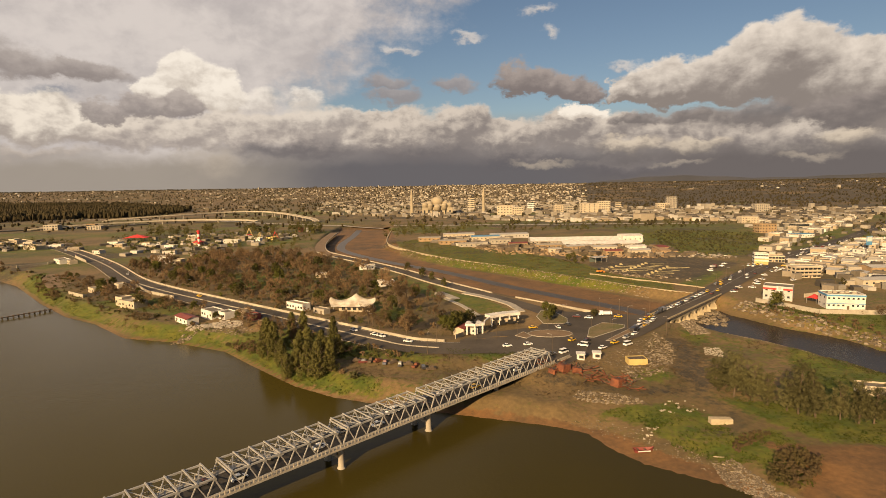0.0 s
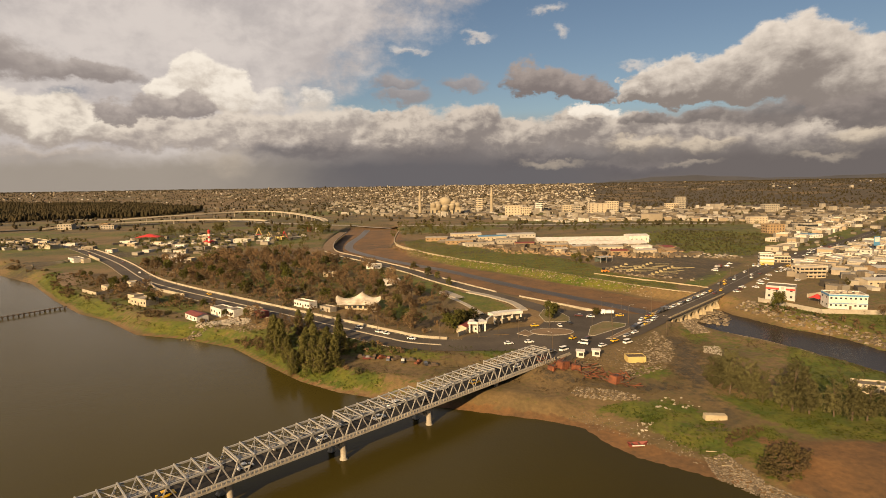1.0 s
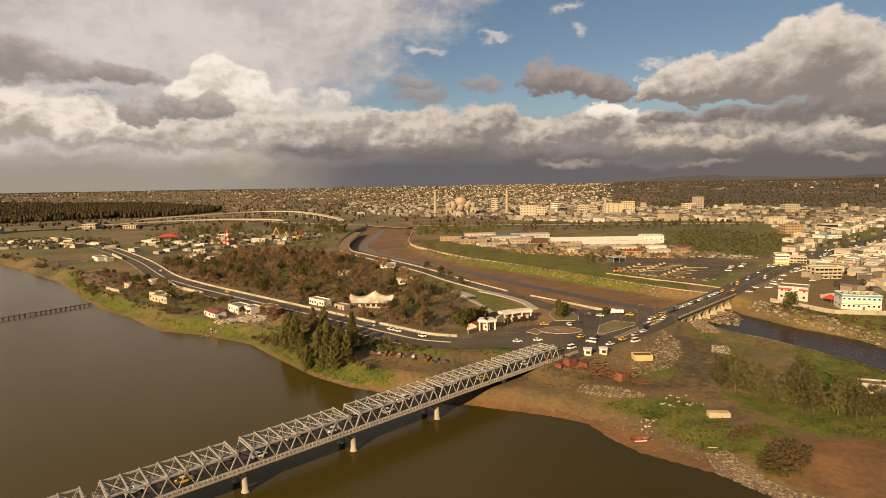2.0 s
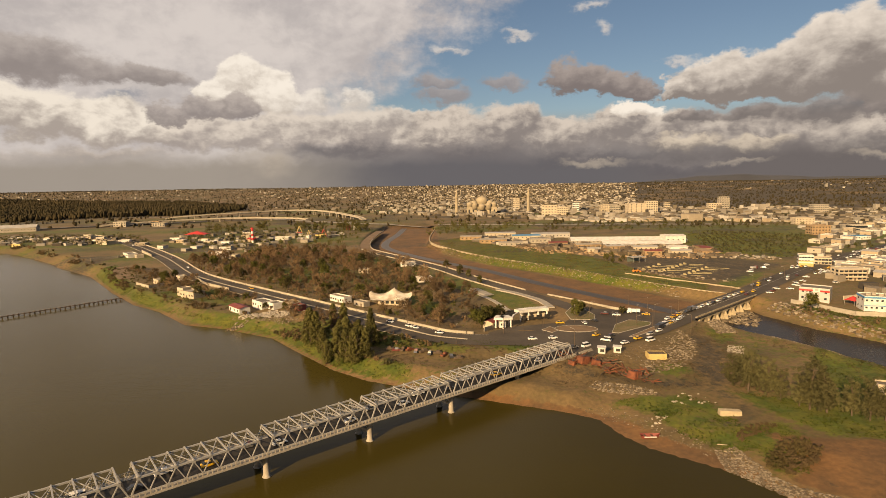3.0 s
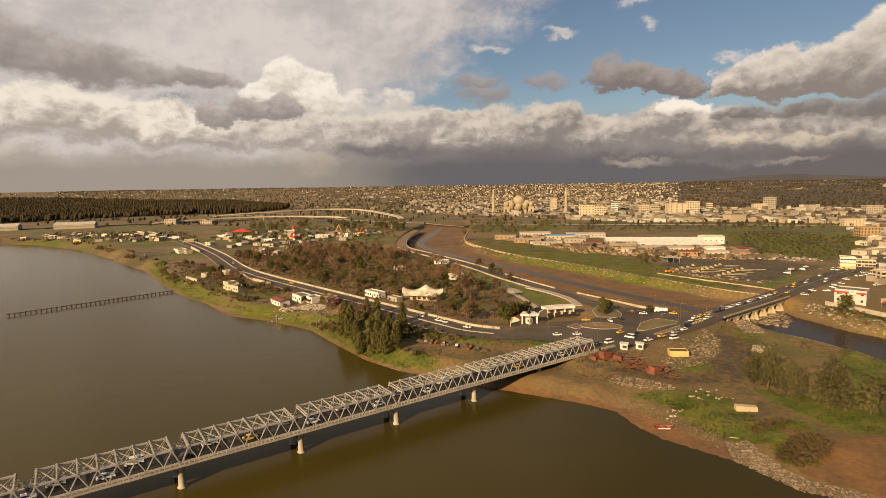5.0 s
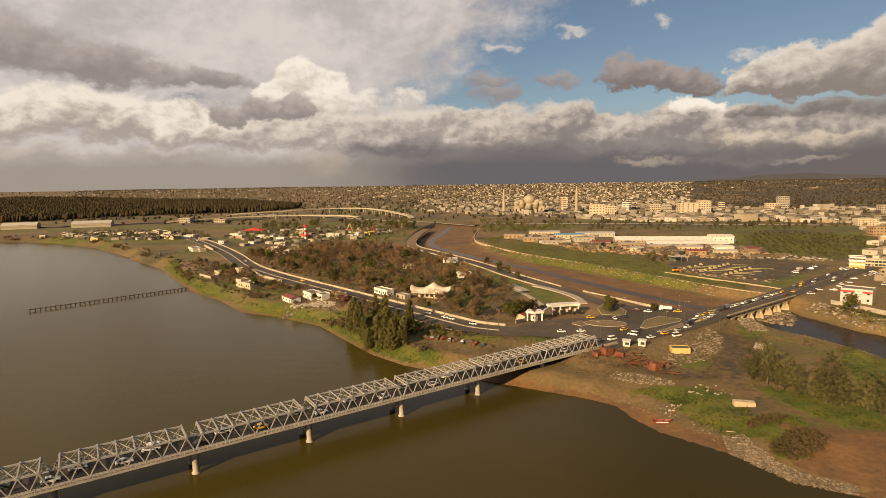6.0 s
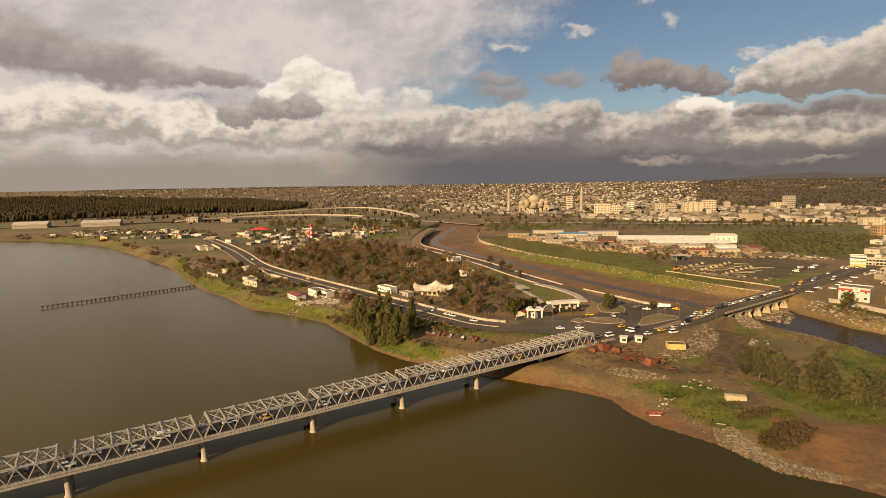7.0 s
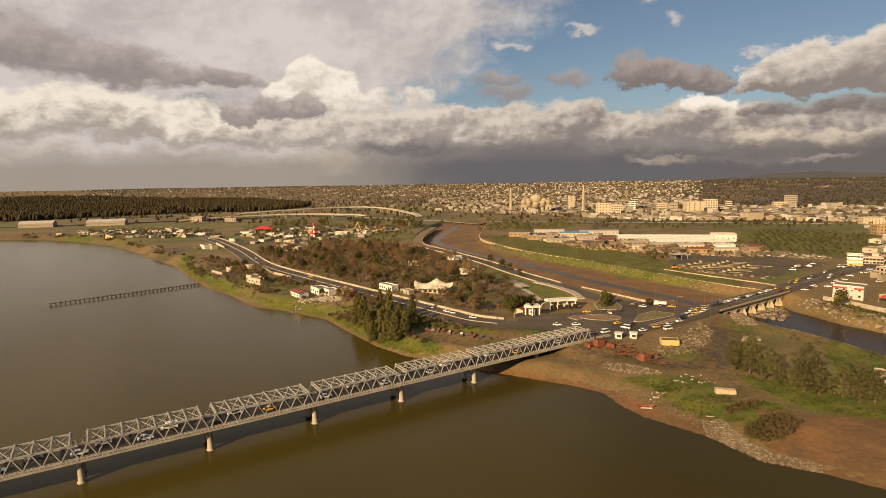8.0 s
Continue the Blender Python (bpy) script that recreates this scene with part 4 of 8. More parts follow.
def bridge_span():
    """One span with its start over a pier; x runs along it."""
    t = thing("bridge_span", bridge_pose(0), "grey steel truss span of a road bridge on concrete piers", "bridge", "spans of the truss bridge")
    P = SPAN / 8
    bm = box(bmesh.new(), (SPAN / 2, 0, DECK - 0.2), (SPAN - 0.06, 2 * HALF - 0.5, 0.4))
    part("deck", bm, M_DECK, t, "dark asphalt carriageway")
    for s in (-1, 1):
        y = s * HALF
        bm = beam(bmesh.new(), (0.2, y, DECK - 0.45), (SPAN - 0.2, y, DECK - 0.45), 0.45, 0.9)
        part("bottom_chord", bm, M_STEEL, t)
        bm = beam(bmesh.new(), (P / 2 - 0.15, y, TOP), (SPAN - P / 2 + 0.15, y, TOP), 0.42, 0.45)
        chord = part("top_chord", bm, M_STEEL, t)
        for i in range(8):
            xt = P * (i + 0.5)
            for xb in (P * i + (0.3 if i == 0 else 0), P * (i + 1) - (0.3 if i == 7 else 0)):
                thick = 0.36 if (i == 0 and xb < xt) or (i == 7 and xb > xt) else 0.26
                part("diagonal", beam(bmesh.new(), (xb, y, DECK - 0.1), (xt, y, TOP - 0.2), thick), M_STEEL, t)
            part("gusset_plate", box(bmesh.new(), (xt, y + s * 0.23, TOP - 0.25), (0.9, 0.04, 0.7)), M_STEEL, chord)
        footway = part("footway", box(bmesh.new(), (SPAN / 2, s * (HALF + 0.3 + WALK / 2), DECK - 0.12), (SPAN - 0.06, WALK, 0.24)), M_CONC, t, "pale concrete footway")
        yr = s * (HALF + 0.22 + WALK)
        for z, w in ((DECK + 1.12, 0.1), (DECK + 0.62, 0.06)):
            part("handrail", beam(bmesh.new(), (0.05, yr, z), (SPAN - 0.05, yr, z), w), M_STEEL, footway)
        part("fascia", box(bmesh.new(), (SPAN / 2, s * (HALF + 0.36 + WALK), DECK - 0.22), (SPAN - 0.06, 0.12, 0.55)), M_CONC, t)
        for i in range(28):
            part("railing_post", box(bmesh.new(), (SPAN * (i + 0.5) / 28, yr, DECK + 0.55), (0.22, 0.2, 1.2)), M_CONC, footway)
        for i in range(9):
            x = min(max(P * i, 0.35), SPAN - 0.35)
            part("bracket", box(bmesh.new(), (x, s * (HALF + 1.0), DECK - 0.5), (0.25, 1.9, 0.4)), M_STEEL, t)
    for i in range(8):
        x = P * (i + 0.5)
        part("top_strut", beam(bmesh.new(), (x, -HALF - 0.35, TOP + 0.32), (x, HALF + 0.35, TOP + 0.32), 0.34, 0.3), M_STEEL, t)
        if i in (0, 7):
            part("portal_beam", box(bmesh.new(), (x, 0, TOP - 0.65), (0.2, 2 * HALF - 0.5, 0.5)), M_STEEL, t)
        if i < 7:
            for a in (-1, 1):
                part("lateral_brace", beam(bmesh.new(), (x + 0.2, a * HALF, TOP + 0.02 * a), (x + P - 0.2, -a * HALF, TOP + 0.02 * a), 0.2, 0.14), M_STEEL, t)
    for i in range(9):
        x = min(max(P * i, 0.3), SPAN - 0.3)
        part("floor_beam", box(bmesh.new(), (x, 0, DECK - 0.75), (0.3, 2 * HALF - 0.5, 0.66)), M_STEEL, t)
    return t


def bridge_pier():
    t = thing("bridge_pier", bridge_pose(0), "pair of pale round concrete bridge columns in the river", "bridge pier", "piers of the truss bridge")
    for s in (-1, 1):
        bm = lathe(bmesh.new(), ((1.3, -4.0), (1.3, 0.2), (1.05, 0.4), (0.98, 0.55), (0.93, 5.8), (1.1, 5.95), (1.1, 6.35)), 18, (0, s * MID, 0))
        for f in bm.faces:
            f.smooth = len(f.verts) == 4
        part("column", bm, M_CONC, t)
    part("tie_beam", box(bmesh.new(), (0, 0, 3.0), (0.7, 2 * MID - 1.8, 0.9)), M_CONC, t)
    part("cap_beam", box(bmesh.new(), (0, 0, 6.64), (1.7, 2 * HALF + 0.9, 0.58)), M_CONC, t)
    return t


SPANS = range(-7, 3)
first_span, first_pier = bridge_span(), bridge_pier()
first_span.matrix_basis = bridge_pose(SPANS[0])
first_pier.matrix_basis = bridge_pose(SPANS[0] + 1)
for k in SPANS[1:]:
    copy_thing(first_span, bridge_pose(k))
for k in range(SPANS[0] + 2, 3):
    copy_thing(first_pier, bridge_pose(k))
for k, turn in ((3, 0), (-7, 180)):
    ab = thing("abutment", bridge_pose(k) @ pose(0, 0, 0, 0, 0, turn), "sloping pale concrete abutment at the end of the truss bridge", "abutment")
    part("wall", box(bmesh.new(), (2.6, 0, 3.2), (4.4, 2 * HALF + 4.6, 7.4)), M_CONC, ab)
    for s in (-1, 1):
        part("wing_wall", box(bmesh.new(), (7.6, s * (HALF + 2.0), 4.6), (8.0, 0.7, 6.6), 0, 0.96), M_CONC, ab)
        part("parapet", box(bmesh.new(), (6.0, s * (HALF + 2.0), 8.3), (9.0, 0.3, 0.8)), M_CONC, ab)
    part("approach_slab", box(bmesh.new(), (9.0, 0, 7.3), (18.0, 2 * HALF + 3.2, 0.62)), M_ASPHALT, ab)

# ---- the old stone arch bridge ----
def arch_bridge():
    a, b = Vector((152, 368)), Vector((208, 427))
    d = (b - a).normalized()
    L, W = (b - a).length, 12.0
    t = thing("arch_bridge", Matrix.Translation((a.x, a.y, 0)) @ pose(0, 0, 0, 0, 0, math.degrees(math.atan2(d.y, d.x))), "old yellow stone bridge with a row of round arches", "bridge")
    n, top, foot = 7, PLAIN + 0.05, -0.6
    bay = L / n
    span = bay * 0.70
    for k in range(n):
        x0, xc = k * bay, (k + 0.5) * bay
        xs = [x0, xc - span / 2] + [xc + span / 2 * math.sin(u) for u in np.linspace(-1.45, 1.45, 13)] + [xc + span / 2, x0 + bay]
        prof = []
        for x in xs:
            u = (x - xc) / (span / 2)
            prof.append(foot if abs(u) >= 0.999 else 1.3 + (span / 2) * 1.05 * math.sqrt(max(0, 1 - u * u)))
        bm = bmesh.new()
        rows = []
        for x, z in zip(xs, prof):
            rows.append([bm.verts.new((x, y, h)) for y, h in ((-W / 2, z), (-W / 2, top), (W / 2, top), (W / 2, z))])
        for r, q in zip(rows, rows[1:]):
            for i in range(4):
                j = (i + 1) % 4
                bm.faces.new((r[i], q[i], q[j], r[j]))
        bm.faces.new(rows[0]), bm.faces.new(rows[-1][::-1])
        bmesh.ops.recalc_face_normals(bm, faces=bm.faces[:])
        part("arch", bm, M_STONE, t)
        for s in (-1, 1):
            bm = bmesh.new()
            vs = [bm.verts.new(p) for p in ((x0 - 1.6, s * W / 2, foot), (x0 + 1.6, s * W / 2, foot), (x0, s * (W / 2 + 2.2), foot),
                                            (x0 - 1.3, s * W / 2, 3.4), (x0 + 1.3, s * W / 2, 3.4), (x0, s * (W / 2 + 1.7), 2.8), (x0, s * W / 2, 5.2))]
            for f in ((0, 1, 4, 3), (1, 2, 5, 4), (2, 0, 3, 5), (3, 5, 6), (5, 4, 6)):
                bm.faces.new([vs[i] for i in f])
            bmesh.ops.recalc_face_normals(bm, faces=bm.faces[:])
            part("cutwater", bm, M_STONE, t)
    for s in (-1, 1):
        part("parapet", box(bmesh.new(), (L / 2, s * (W / 2 - 0.2), top + 0.42), (L + 6, 0.35, 0.85)), M_STONE, t)
        part("kerb", box(bmesh.new(), (L / 2, s * (W / 2 - 0.9), top + 0.1), (L + 6, 0.9, 0.2)), M_CONC, t)


arch_bridge()

# ---- trees ----
trng = np.random.default_rng(11)


def spray(name, centres, radii, per, size, mat, slim=1.0, droop=0.0, stems=None, upward=0.35):
    """A crown of many small leaves or twigs in clumps round the centres, shaded as rounded clumps; stems: boxes of (x, y, z, width, height)."""
    cc, rr = np.asarray(centres, float), np.asarray(radii, float)
    c, r = np.repeat(cc, per, 0), np.repeat(rr, per)
    n = len(c)
    d = trng.normal(size=(n, 3))
    d /= np.linalg.norm(d, axis=1, keepdims=True)
    p = c + d * (r * trng.random(n) ** 0.45)[:, None]
    out = d * min(1.0, 1.2 - upward) + 0.25 * trng.normal(size=(n, 3)) + np.array([0, 0, upward])
    out /= np.linalg.norm(out, axis=1, keepdims=True)
    face = out + 0.3 * trng.normal(size=(n, 3))
    face /= np.linalg.norm(face, axis=1, keepdims=True)
    u = trng.normal(size=(n, 3)) + np.array([0, 0, -droop])
    u -= np.sum(u * face, 1)[:, None] * face
    u /= np.linalg.norm(u, axis=1, keepdims=True)
    v = np.cross(u, face)
    s = size * trng.uniform(0.6, 1.3, n)[:, None]
    q = np.stack([p - u * s, p + v * s * slim * 0.5, p + u * s, p - v * s * slim * 0.5], 1).reshape(-1, 3)
    f = np.arange(4 * n).reshape(-1, 4)
    facing = np.repeat(out, 4, 0)
    if stems:
        corner = np.array([(-.5, -.5, 0), (.5, -.5, 0), (.5, .5, 0), (-.5, .5, 0), (-.3, -.3, 1), (.3, -.3, 1), (.3, .3, 1), (-.3, .3, 1)])
        side = np.array([(0, 1, 5, 4), (1, 2, 6, 5), (2, 3, 7, 6), (3, 0, 4, 7)])
        st = np.asarray(stems, float)
        sv = corner[None] * st[:, None, [3, 3, 4]] + st[:, None, :3]
        f = np.concatenate([f, (side[None] + len(q) + 8 * np.arange(len(st))[:, None, None]).reshape(-1, 4)])
        q, facing = np.concatenate([q, sv.reshape(-1, 3)]), np.concatenate([facing, np.tile(corner * (2, 2, 0), (len(st), 1)) / math.sqrt(2)])
    me = quads_mesh(name, q.tolist(), f.tolist(), mat)
    me.polygons.foreach_set("use_smooth", np.ones(len(me.polygons), bool))
    me.normals_split_custom_set_from_vertices(facing.tolist())
    return me


def limbs(h, spread, count, r0, lean=0.05, start=0.3):
    """A tapered trunk with limbs, and the limb ends."""
    bm = bmesh.new()
    top = Vector((trng.normal() * lean * h, trng.normal() * lean * h, h * 0.72))
    tube(bm, [(0, 0, -0.4), tuple(top * 0.35), tuple(top * 0.7), tuple(top)], [r0 * 1.25, r0 * 0.9, r0 * 0.6, r0 * 0.3], 6)
    ends = [top + Vector((0, 0, h * 0.12))]
    for k in range(count):
        f = start + (0.95 - start) * (k + 0.5) / count
        a = k * 2.4 + trng.uniform(-0.4, 0.4)
        s = top * f
        reach = spread * trng.uniform(0.65, 1.0) * (1.15 - 0.5 * f)
        e = s + Vector((math.cos(a) * reach, math.sin(a) * reach, h * trng.uniform(0.10, 0.28)))
        tube(bm, [tuple(s), tuple(s.lerp(e, 0.5) + Vector((0, 0, 0.05 * h))), tuple(e)], [r0 * 0.42, r0 * 0.28, r0 * 0.1], 4, False)
        ends.append(e)
    return bm, ends


def bare_tree(h):
    bm, ends = limbs(h, h * 0.38, 9, 0.022 * h, 0.05, 0.3)
    more = [e * trng.uniform(0.75, 1.0) + Vector(trng.normal(size=3) * h * 0.09) for e in ends for _ in range(2)]
    cs = [tuple(e) for e in ends + more]
    return bm, spray("crown", cs, trng.uniform(0.09, 0.17, len(cs)) * h, 34, 0.62, M_TWIG, 0.32), M_BARK


def leafy_tree(h, mat=M_LEAF, per=34, size=0.55, wide=0.36):
    bm, ends = limbs(h, h * wide, 10, 0.024 * h, 0.05, 0.25)
    more = [e * trng.uniform(0.8, 1.0) + Vector(trng.normal(size=3) * h * 0.08) for e in ends for _ in range(2)]
    cs = [tuple(e) for e in ends + more]
    return bm, spray("crown", cs, trng.uniform(0.10, 0.18, len(cs)) * h, per, size, mat, 0.7), M_BARK


def eucalyptus(h):
    bm, ends = limbs(h, h * 0.19, 15, 0.016 * h, 0.06, 0.12)
    more = [e * trng.uniform(0.4, 1.05) + Vector(trng.normal(size=3) * h * 0.06) for e in ends for _ in range(5)]
    cs = [(e.x, e.y, e.z * trng.uniform(0.85, 1.08)) for e in ends + more]
    return bm, spray("crown", cs, trng.uniform(0.035, 0.09, len(cs)) * h, 66, 0.42, M_OLIVE, 0.5, 0.8), M_BARK


def conifer(h):
    bm, ends = limbs(h, h * 0.34, 16, 0.022 * h, 0.04, 0.10)
    cs, rs = [], []
    for k in range(70):
        f = 0.06 + 0.92 * (k / 69) ** 0.9
        a, reach = k * 2.4 + trng.uniform(-.5, .5), h * 0.25 * (1.03 - f) ** 0.6 * trng.uniform(0.35, 1.15)
        cs.append((math.cos(a) * reach, math.sin(a) * reach, h * f - 0.2 * reach))
        rs.append(h * trng.uniform(0.05, 0.115) * (1.15 - 0.5 * f))
    return bm, spray("crown", cs, rs, 60, 0.55, M_PINE, 0.55, 0.9), M_BARK


def shrub(h, mat):
    bm = bmesh.new()
    for k in range(5):
        a = k * 1.3
        tube(bm, [(0, 0, -0.3), (math.cos(a) * h * 0.5, math.sin(a) * h * 0.5, h * 0.6)], [0.07, 0.03], 4, False)
    cs = [(math.cos(a) * h * 0.6 * q, math.sin(a) * h * 0.6 * q, h * trng.uniform(0.25, 0.8)) for a, q in zip(trng.uniform(0, 6.28, 12), trng.random(12))]
    return bm, spray("crown", cs, trng.uniform(0.25, 0.42, 12) * h, 30, 0.36, mat, 0.6), M_BARK


KINDS = {
    "bare": ([lambda: bare_tree(10.5)] * 6, "bare tree with a brown winter crown in the park", "tree", "bare trees of the park"),
    "leafy": ([lambda: leafy_tree(9.5)] * 4, "dull green broadleaf tree", "tree", "green trees"),
    "conifer": ([lambda: conifer(15.5)] * 4, "tall dark green conifer on the river bank", "tree", "conifers on the bank"),
    "eucalyptus": ([lambda: eucalyptus(17.5)] * 4, "grey-green eucalyptus on the grassy flat", "tree", "eucalyptus on the flat"),
    "shrub_green": ([lambda: shrub(2.4, M_LEAF)] * 3, "low dull green shrub", "shrub", "green shrubs"),
    "shrub_brown": ([lambda: shrub(2.6, M_TWIG)] * 3, "low brown leafless shrub", "shrub", "brown shrubs"),
    "reed": ([lambda: shrub(1.7, M_OLIVE)] * 3, "clump of pale reeds at the water's edge", "reeds", "reed clumps"),
}
made_trees = {}


def plant(kind, x, y, scale=1.0, label=""):
    makers, lb, cat, grp = KINDS[kind]
    i = int(trng.integers(len(makers)))
    m = Matrix.Translation((x, y, gz(x, y))) @ pose(0, 0, 0, 0, 0, trng.uniform(0, 360)) @ Matrix.Diagonal((scale * trng.uniform(.92, 1.08), scale * trng.uniform(.92, 1.08), scale, 1))
    if (kind, i) in made_trees:
        t = copy_thing(made_trees[kind, i], m)
        t.matrix_basis = m
    else:
        t = thing("shrub" if cat == "shrub" else "reed_clump" if cat == "reeds" else "tree", m, lb, cat, grp)
        bm, crown, bark = makers[i]()
        part("stems" if cat != "tree" else "trunk", bm, bark, t)
        part("crown", crown, None, t)
        made_trees[kind, i] = t
    if label:
        tagged(t, label)
    return t


FIELDS = [seg_dist(GX, GY, CORNICHE), seg_dist(GX, GY, LEVEE), seg_dist(GX, GY, STREET), -signed(GX, GY, RIVER), -signed(GX, GY, CHANNEL)]


def clear(x, y, gap=11.0):
    """Whether a place keeps off the roads and the water."""
    i, j = min(max(int(np.searchsorted(gx, x)), 0), len(gx) - 1), min(max(int(np.searchsorted(gy, y)), 0), len(gy) - 1)
    return all(f[j, i] > g2 for f, g2 in zip(FIELDS, (gap + 2, gap - 1, gap + 1, 3, 2)))


PARK = [(-205, 505), (-150, 455), (-75, 398), (-30, 365), (8, 340), (32, 335), (40, 350), (34, 400), (18, 440), (-12, 500), (-60, 580), (-118, 660), (-165, 690), (-250, 640), (-290, 590)]
TENT = (-26, 397)


def planted(poly, count, gap, rnd, keep=lambda x, y: True):
    """Random places in an outline, no two nearer than gap."""
    got = np.zeros((0, 2))
    xs, ys = zip(*poly)
    px, py = rnd.uniform(min(xs), max(xs), count * 30), rnd.uniform(min(ys), max(ys), count * 30)
    ok = inside(px, py, poly)
    for x, y in zip(px[ok], py[ok]):
        if keep(x, y) and (not len(got) or np.min((got[:, 0] - x) ** 2 + (got[:, 1] - y) ** 2) > gap * gap):
            got = np.vstack([got, (x, y)])
            if len(got) >= count:
                break
    return [(float(x), float(y)) for x, y in got]


for x, y in planted(PARK, 240, 7.6, trng, lambda x, y: clear(x, y, 12) and math.hypot(x - TENT[0], y - TENT[1] + 4) > 21 and math.hypot(x + 62, y - 402) > 10 and math.hypot(x - 36, y - 362) > 12 and math.hypot(x + 130, y - 520) > 18):
    plant("bare" if trng.random() < 0.8 else "leafy", x, y, trng.uniform(0.65, 1.2))
for x, y in planted(PARK, 90, 9.0, trng, lambda x, y: clear(x, y, 11) and math.hypot(x - TENT[0], y - TENT[1]) > 19):
    plant("shrub_brown" if trng.random() < 0.6 else "shrub_green", x, y, trng.uniform(0.7, 1.5))
for x, y, s in ((-54, 321, 1.2), (-50, 318, 1.1), (-57, 326, .9), (-44, 309, .8), (-34, 301, .95), (-28, 294, 1.0), (-23, 291, 1.0), (-18, 293, .9), (-31, 306, 1.05), (-24, 303, 1.0), (-38, 296, .7), (-49, 345, .75), (-42, 342, .8), (-25, 333, .75), (-18, 311, .7), (-37, 316, .8)):
    plant("conifer", x, y, s)
for x, y, s in ((34, 342, 1.0), (37, 347, 1.15), (40, 353, .95), (31, 349, 0.9), (44, 362, .8)):
    plant("leafy", x, y, s * 1.1)
for x, y, s in ((134, 267, .85), (138, 262, 1.1), (143, 259, .95), (140, 269, 1.0), (147, 256, .75), (153, 248, 1.15), (157, 245, 1.0), (151, 251, .8), (164, 243, .8), (168, 240, .95), (173, 240, .85), (179, 237, .9)):
    plant("eucalyptus", x, y, s)
plant("leafy", 227, 385, 1.25, "large dark green tree beside the striped building")
for line, cnt, kinds, lo, hi in (([(-420, 605), (-345, 548), (-270, 472), (-188, 406), (-118, 362), (-62, 324), (-33, 294), (-12, 281)], 42, ("reed", "reed", "shrub_brown"), -1, 16),
                                 ([(-850, 800), (-711, 786), (-640, 757), (-577, 722), (-462, 643), (-420, 605)], 44, ("reed", "shrub_brown"), 0, 16)):
    pts = curve_pts(line, 2.0)
    for _ in range(cnt):
        p = pts[int(trng.integers(len(pts)))]
        plant(kinds[int(trng.integers(len(kinds)))], p.x + trng.uniform(lo, hi) * 0.6, p.y + trng.uniform(lo, hi) * 0.8, trng.uniform(0.6, 1.4))
BANK = [(-330, 560), (-205, 440), (-150, 405), (-110, 385), (-60, 345), (-20, 312), (25, 296), (20, 304), (-20, 328), (-90, 388), (-140, 425), (-260, 520)]
for x, y in planted(BANK, 75, 5.0, trng, lambda x, y: clear(x, y, 10.5)):
    plant(("shrub_green", "shrub_brown", "shrub_brown", "leafy", "bare")[int(trng.integers(5))], x, y, trng.uniform(0.5, 1.0))


def grove(name, places, h, mat, label, per=16, size=0.6, wide=0.4):
    """Trees past counting, trunks and leafy clumps in one mesh of kind stuff."""
    p = np.array(places, float)
    zz = ground_z(p[:, 0], p[:, 1])
    cs, rs, stems = [], [], []
    for (x, y), z in zip(p, zz):
        k = h * trng.uniform(0.7, 1.25)
        stems.append((x, y, z - 0.1 * k, 0.04 * k, k * 0.6))
        for _ in range(8):
            a, q = trng.uniform(0, math.tau), trng.random() ** 0.6 * wide * k
            cs.append((x + q * math.cos(a), y + q * math.sin(a), z + k * trng.uniform(0.35, 0.95)))
            rs.append(k * trng.uniform(0.12, 0.22))
    return tagged(new(name, spray(name, cs, rs, per, size, mat, 0.7, 0.0, stems)), label, "trees", kind="stuff")


grove("park_undergrowth", planted(PARK, 170, 4.5, trng, lambda x, y: clear(x, y, 12) and math.hypot(x - TENT[0], y - TENT[1] + 4) > 18 and math.hypot(x + 62, y - 402) > 10), 4.2, M_TWIG, "brown leafless undergrowth below the park trees", 14, 0.6, 0.5)
grove("park_undergrowth", planted(PARK, 120, 5.5, trng, lambda x, y: clear(x, y, 12) and math.hypot(x - TENT[0], y - TENT[1] + 4) > 18), 3.4, M_LEAF, "green undergrowth below the park trees", 14, 0.5, 0.5)
VILLAGE = [(-480, 900), (-330, 700), (-210, 640), (-150, 720), (-150, 980), (-420, 1000)]
grove("village_trees", planted(VILLAGE, 210, 6.5, trng, lambda x, y: clear(x, y, 14)), 7, M_LEAF, "dull green trees among the houses beyond the park")
grove("village_trees", planted([(-770, 870), (-720, 790), (-480, 745), (-440, 780), (-560, 900)], 130, 6.0, trng, lambda x, y: clear(x, y, 14)), 7, M_PINE, "dark trees of the riverside village")
row = [(x + trng.uniform(-5, 5), y + trng.uniform(-9, 9)) for x, y in ((-448, 956), (-436, 954), (-421, 955), (-404, 952), (-389, 953), (-378, 1013), (-366, 1000), (-300, 975), (-287, 970), (-276, 962), (-262, 966), (-251, 968), (-230, 1002), (-222, 985), (-212, 975), (-204, 1000), (-196, 982), (-188, 965), (-182, 940), (-175, 985)) for _ in range(4)]
grove("tall_tree_row", row, 15, M_PINE, "row of tall dark trees beyond the park", 26, 0.8, 0.28)
ORCHARD = [(262, 640), (330, 620), (420, 730), (455, 830), (400, 880), (345, 890), (290, 760)]
orchard = [(262 + 9.5 * i + 3 * j + trng.uniform(-2, 2), 605 + 13 * j + 4 * i + trng.uniform(-3, 3)) for i in range(22) for j in range(22)]
orchard = [p for p in orchard if inside(np.array([p[0]]), np.array([p[1]]), ORCHARD)[0] and trng.random() < 0.8]
grove("orchard", orchard, 3.4, M_OLIVE, "grid of small round olive trees in a green field", 12, 0.55, 0.6)
grove("channel_trees", planted([(-60, 860), (60, 860), (120, 1040), (-80, 1090)], 70, 7, trng), 10, M_PINE, "dark trees along the far bend of the channel", 20, 0.8)
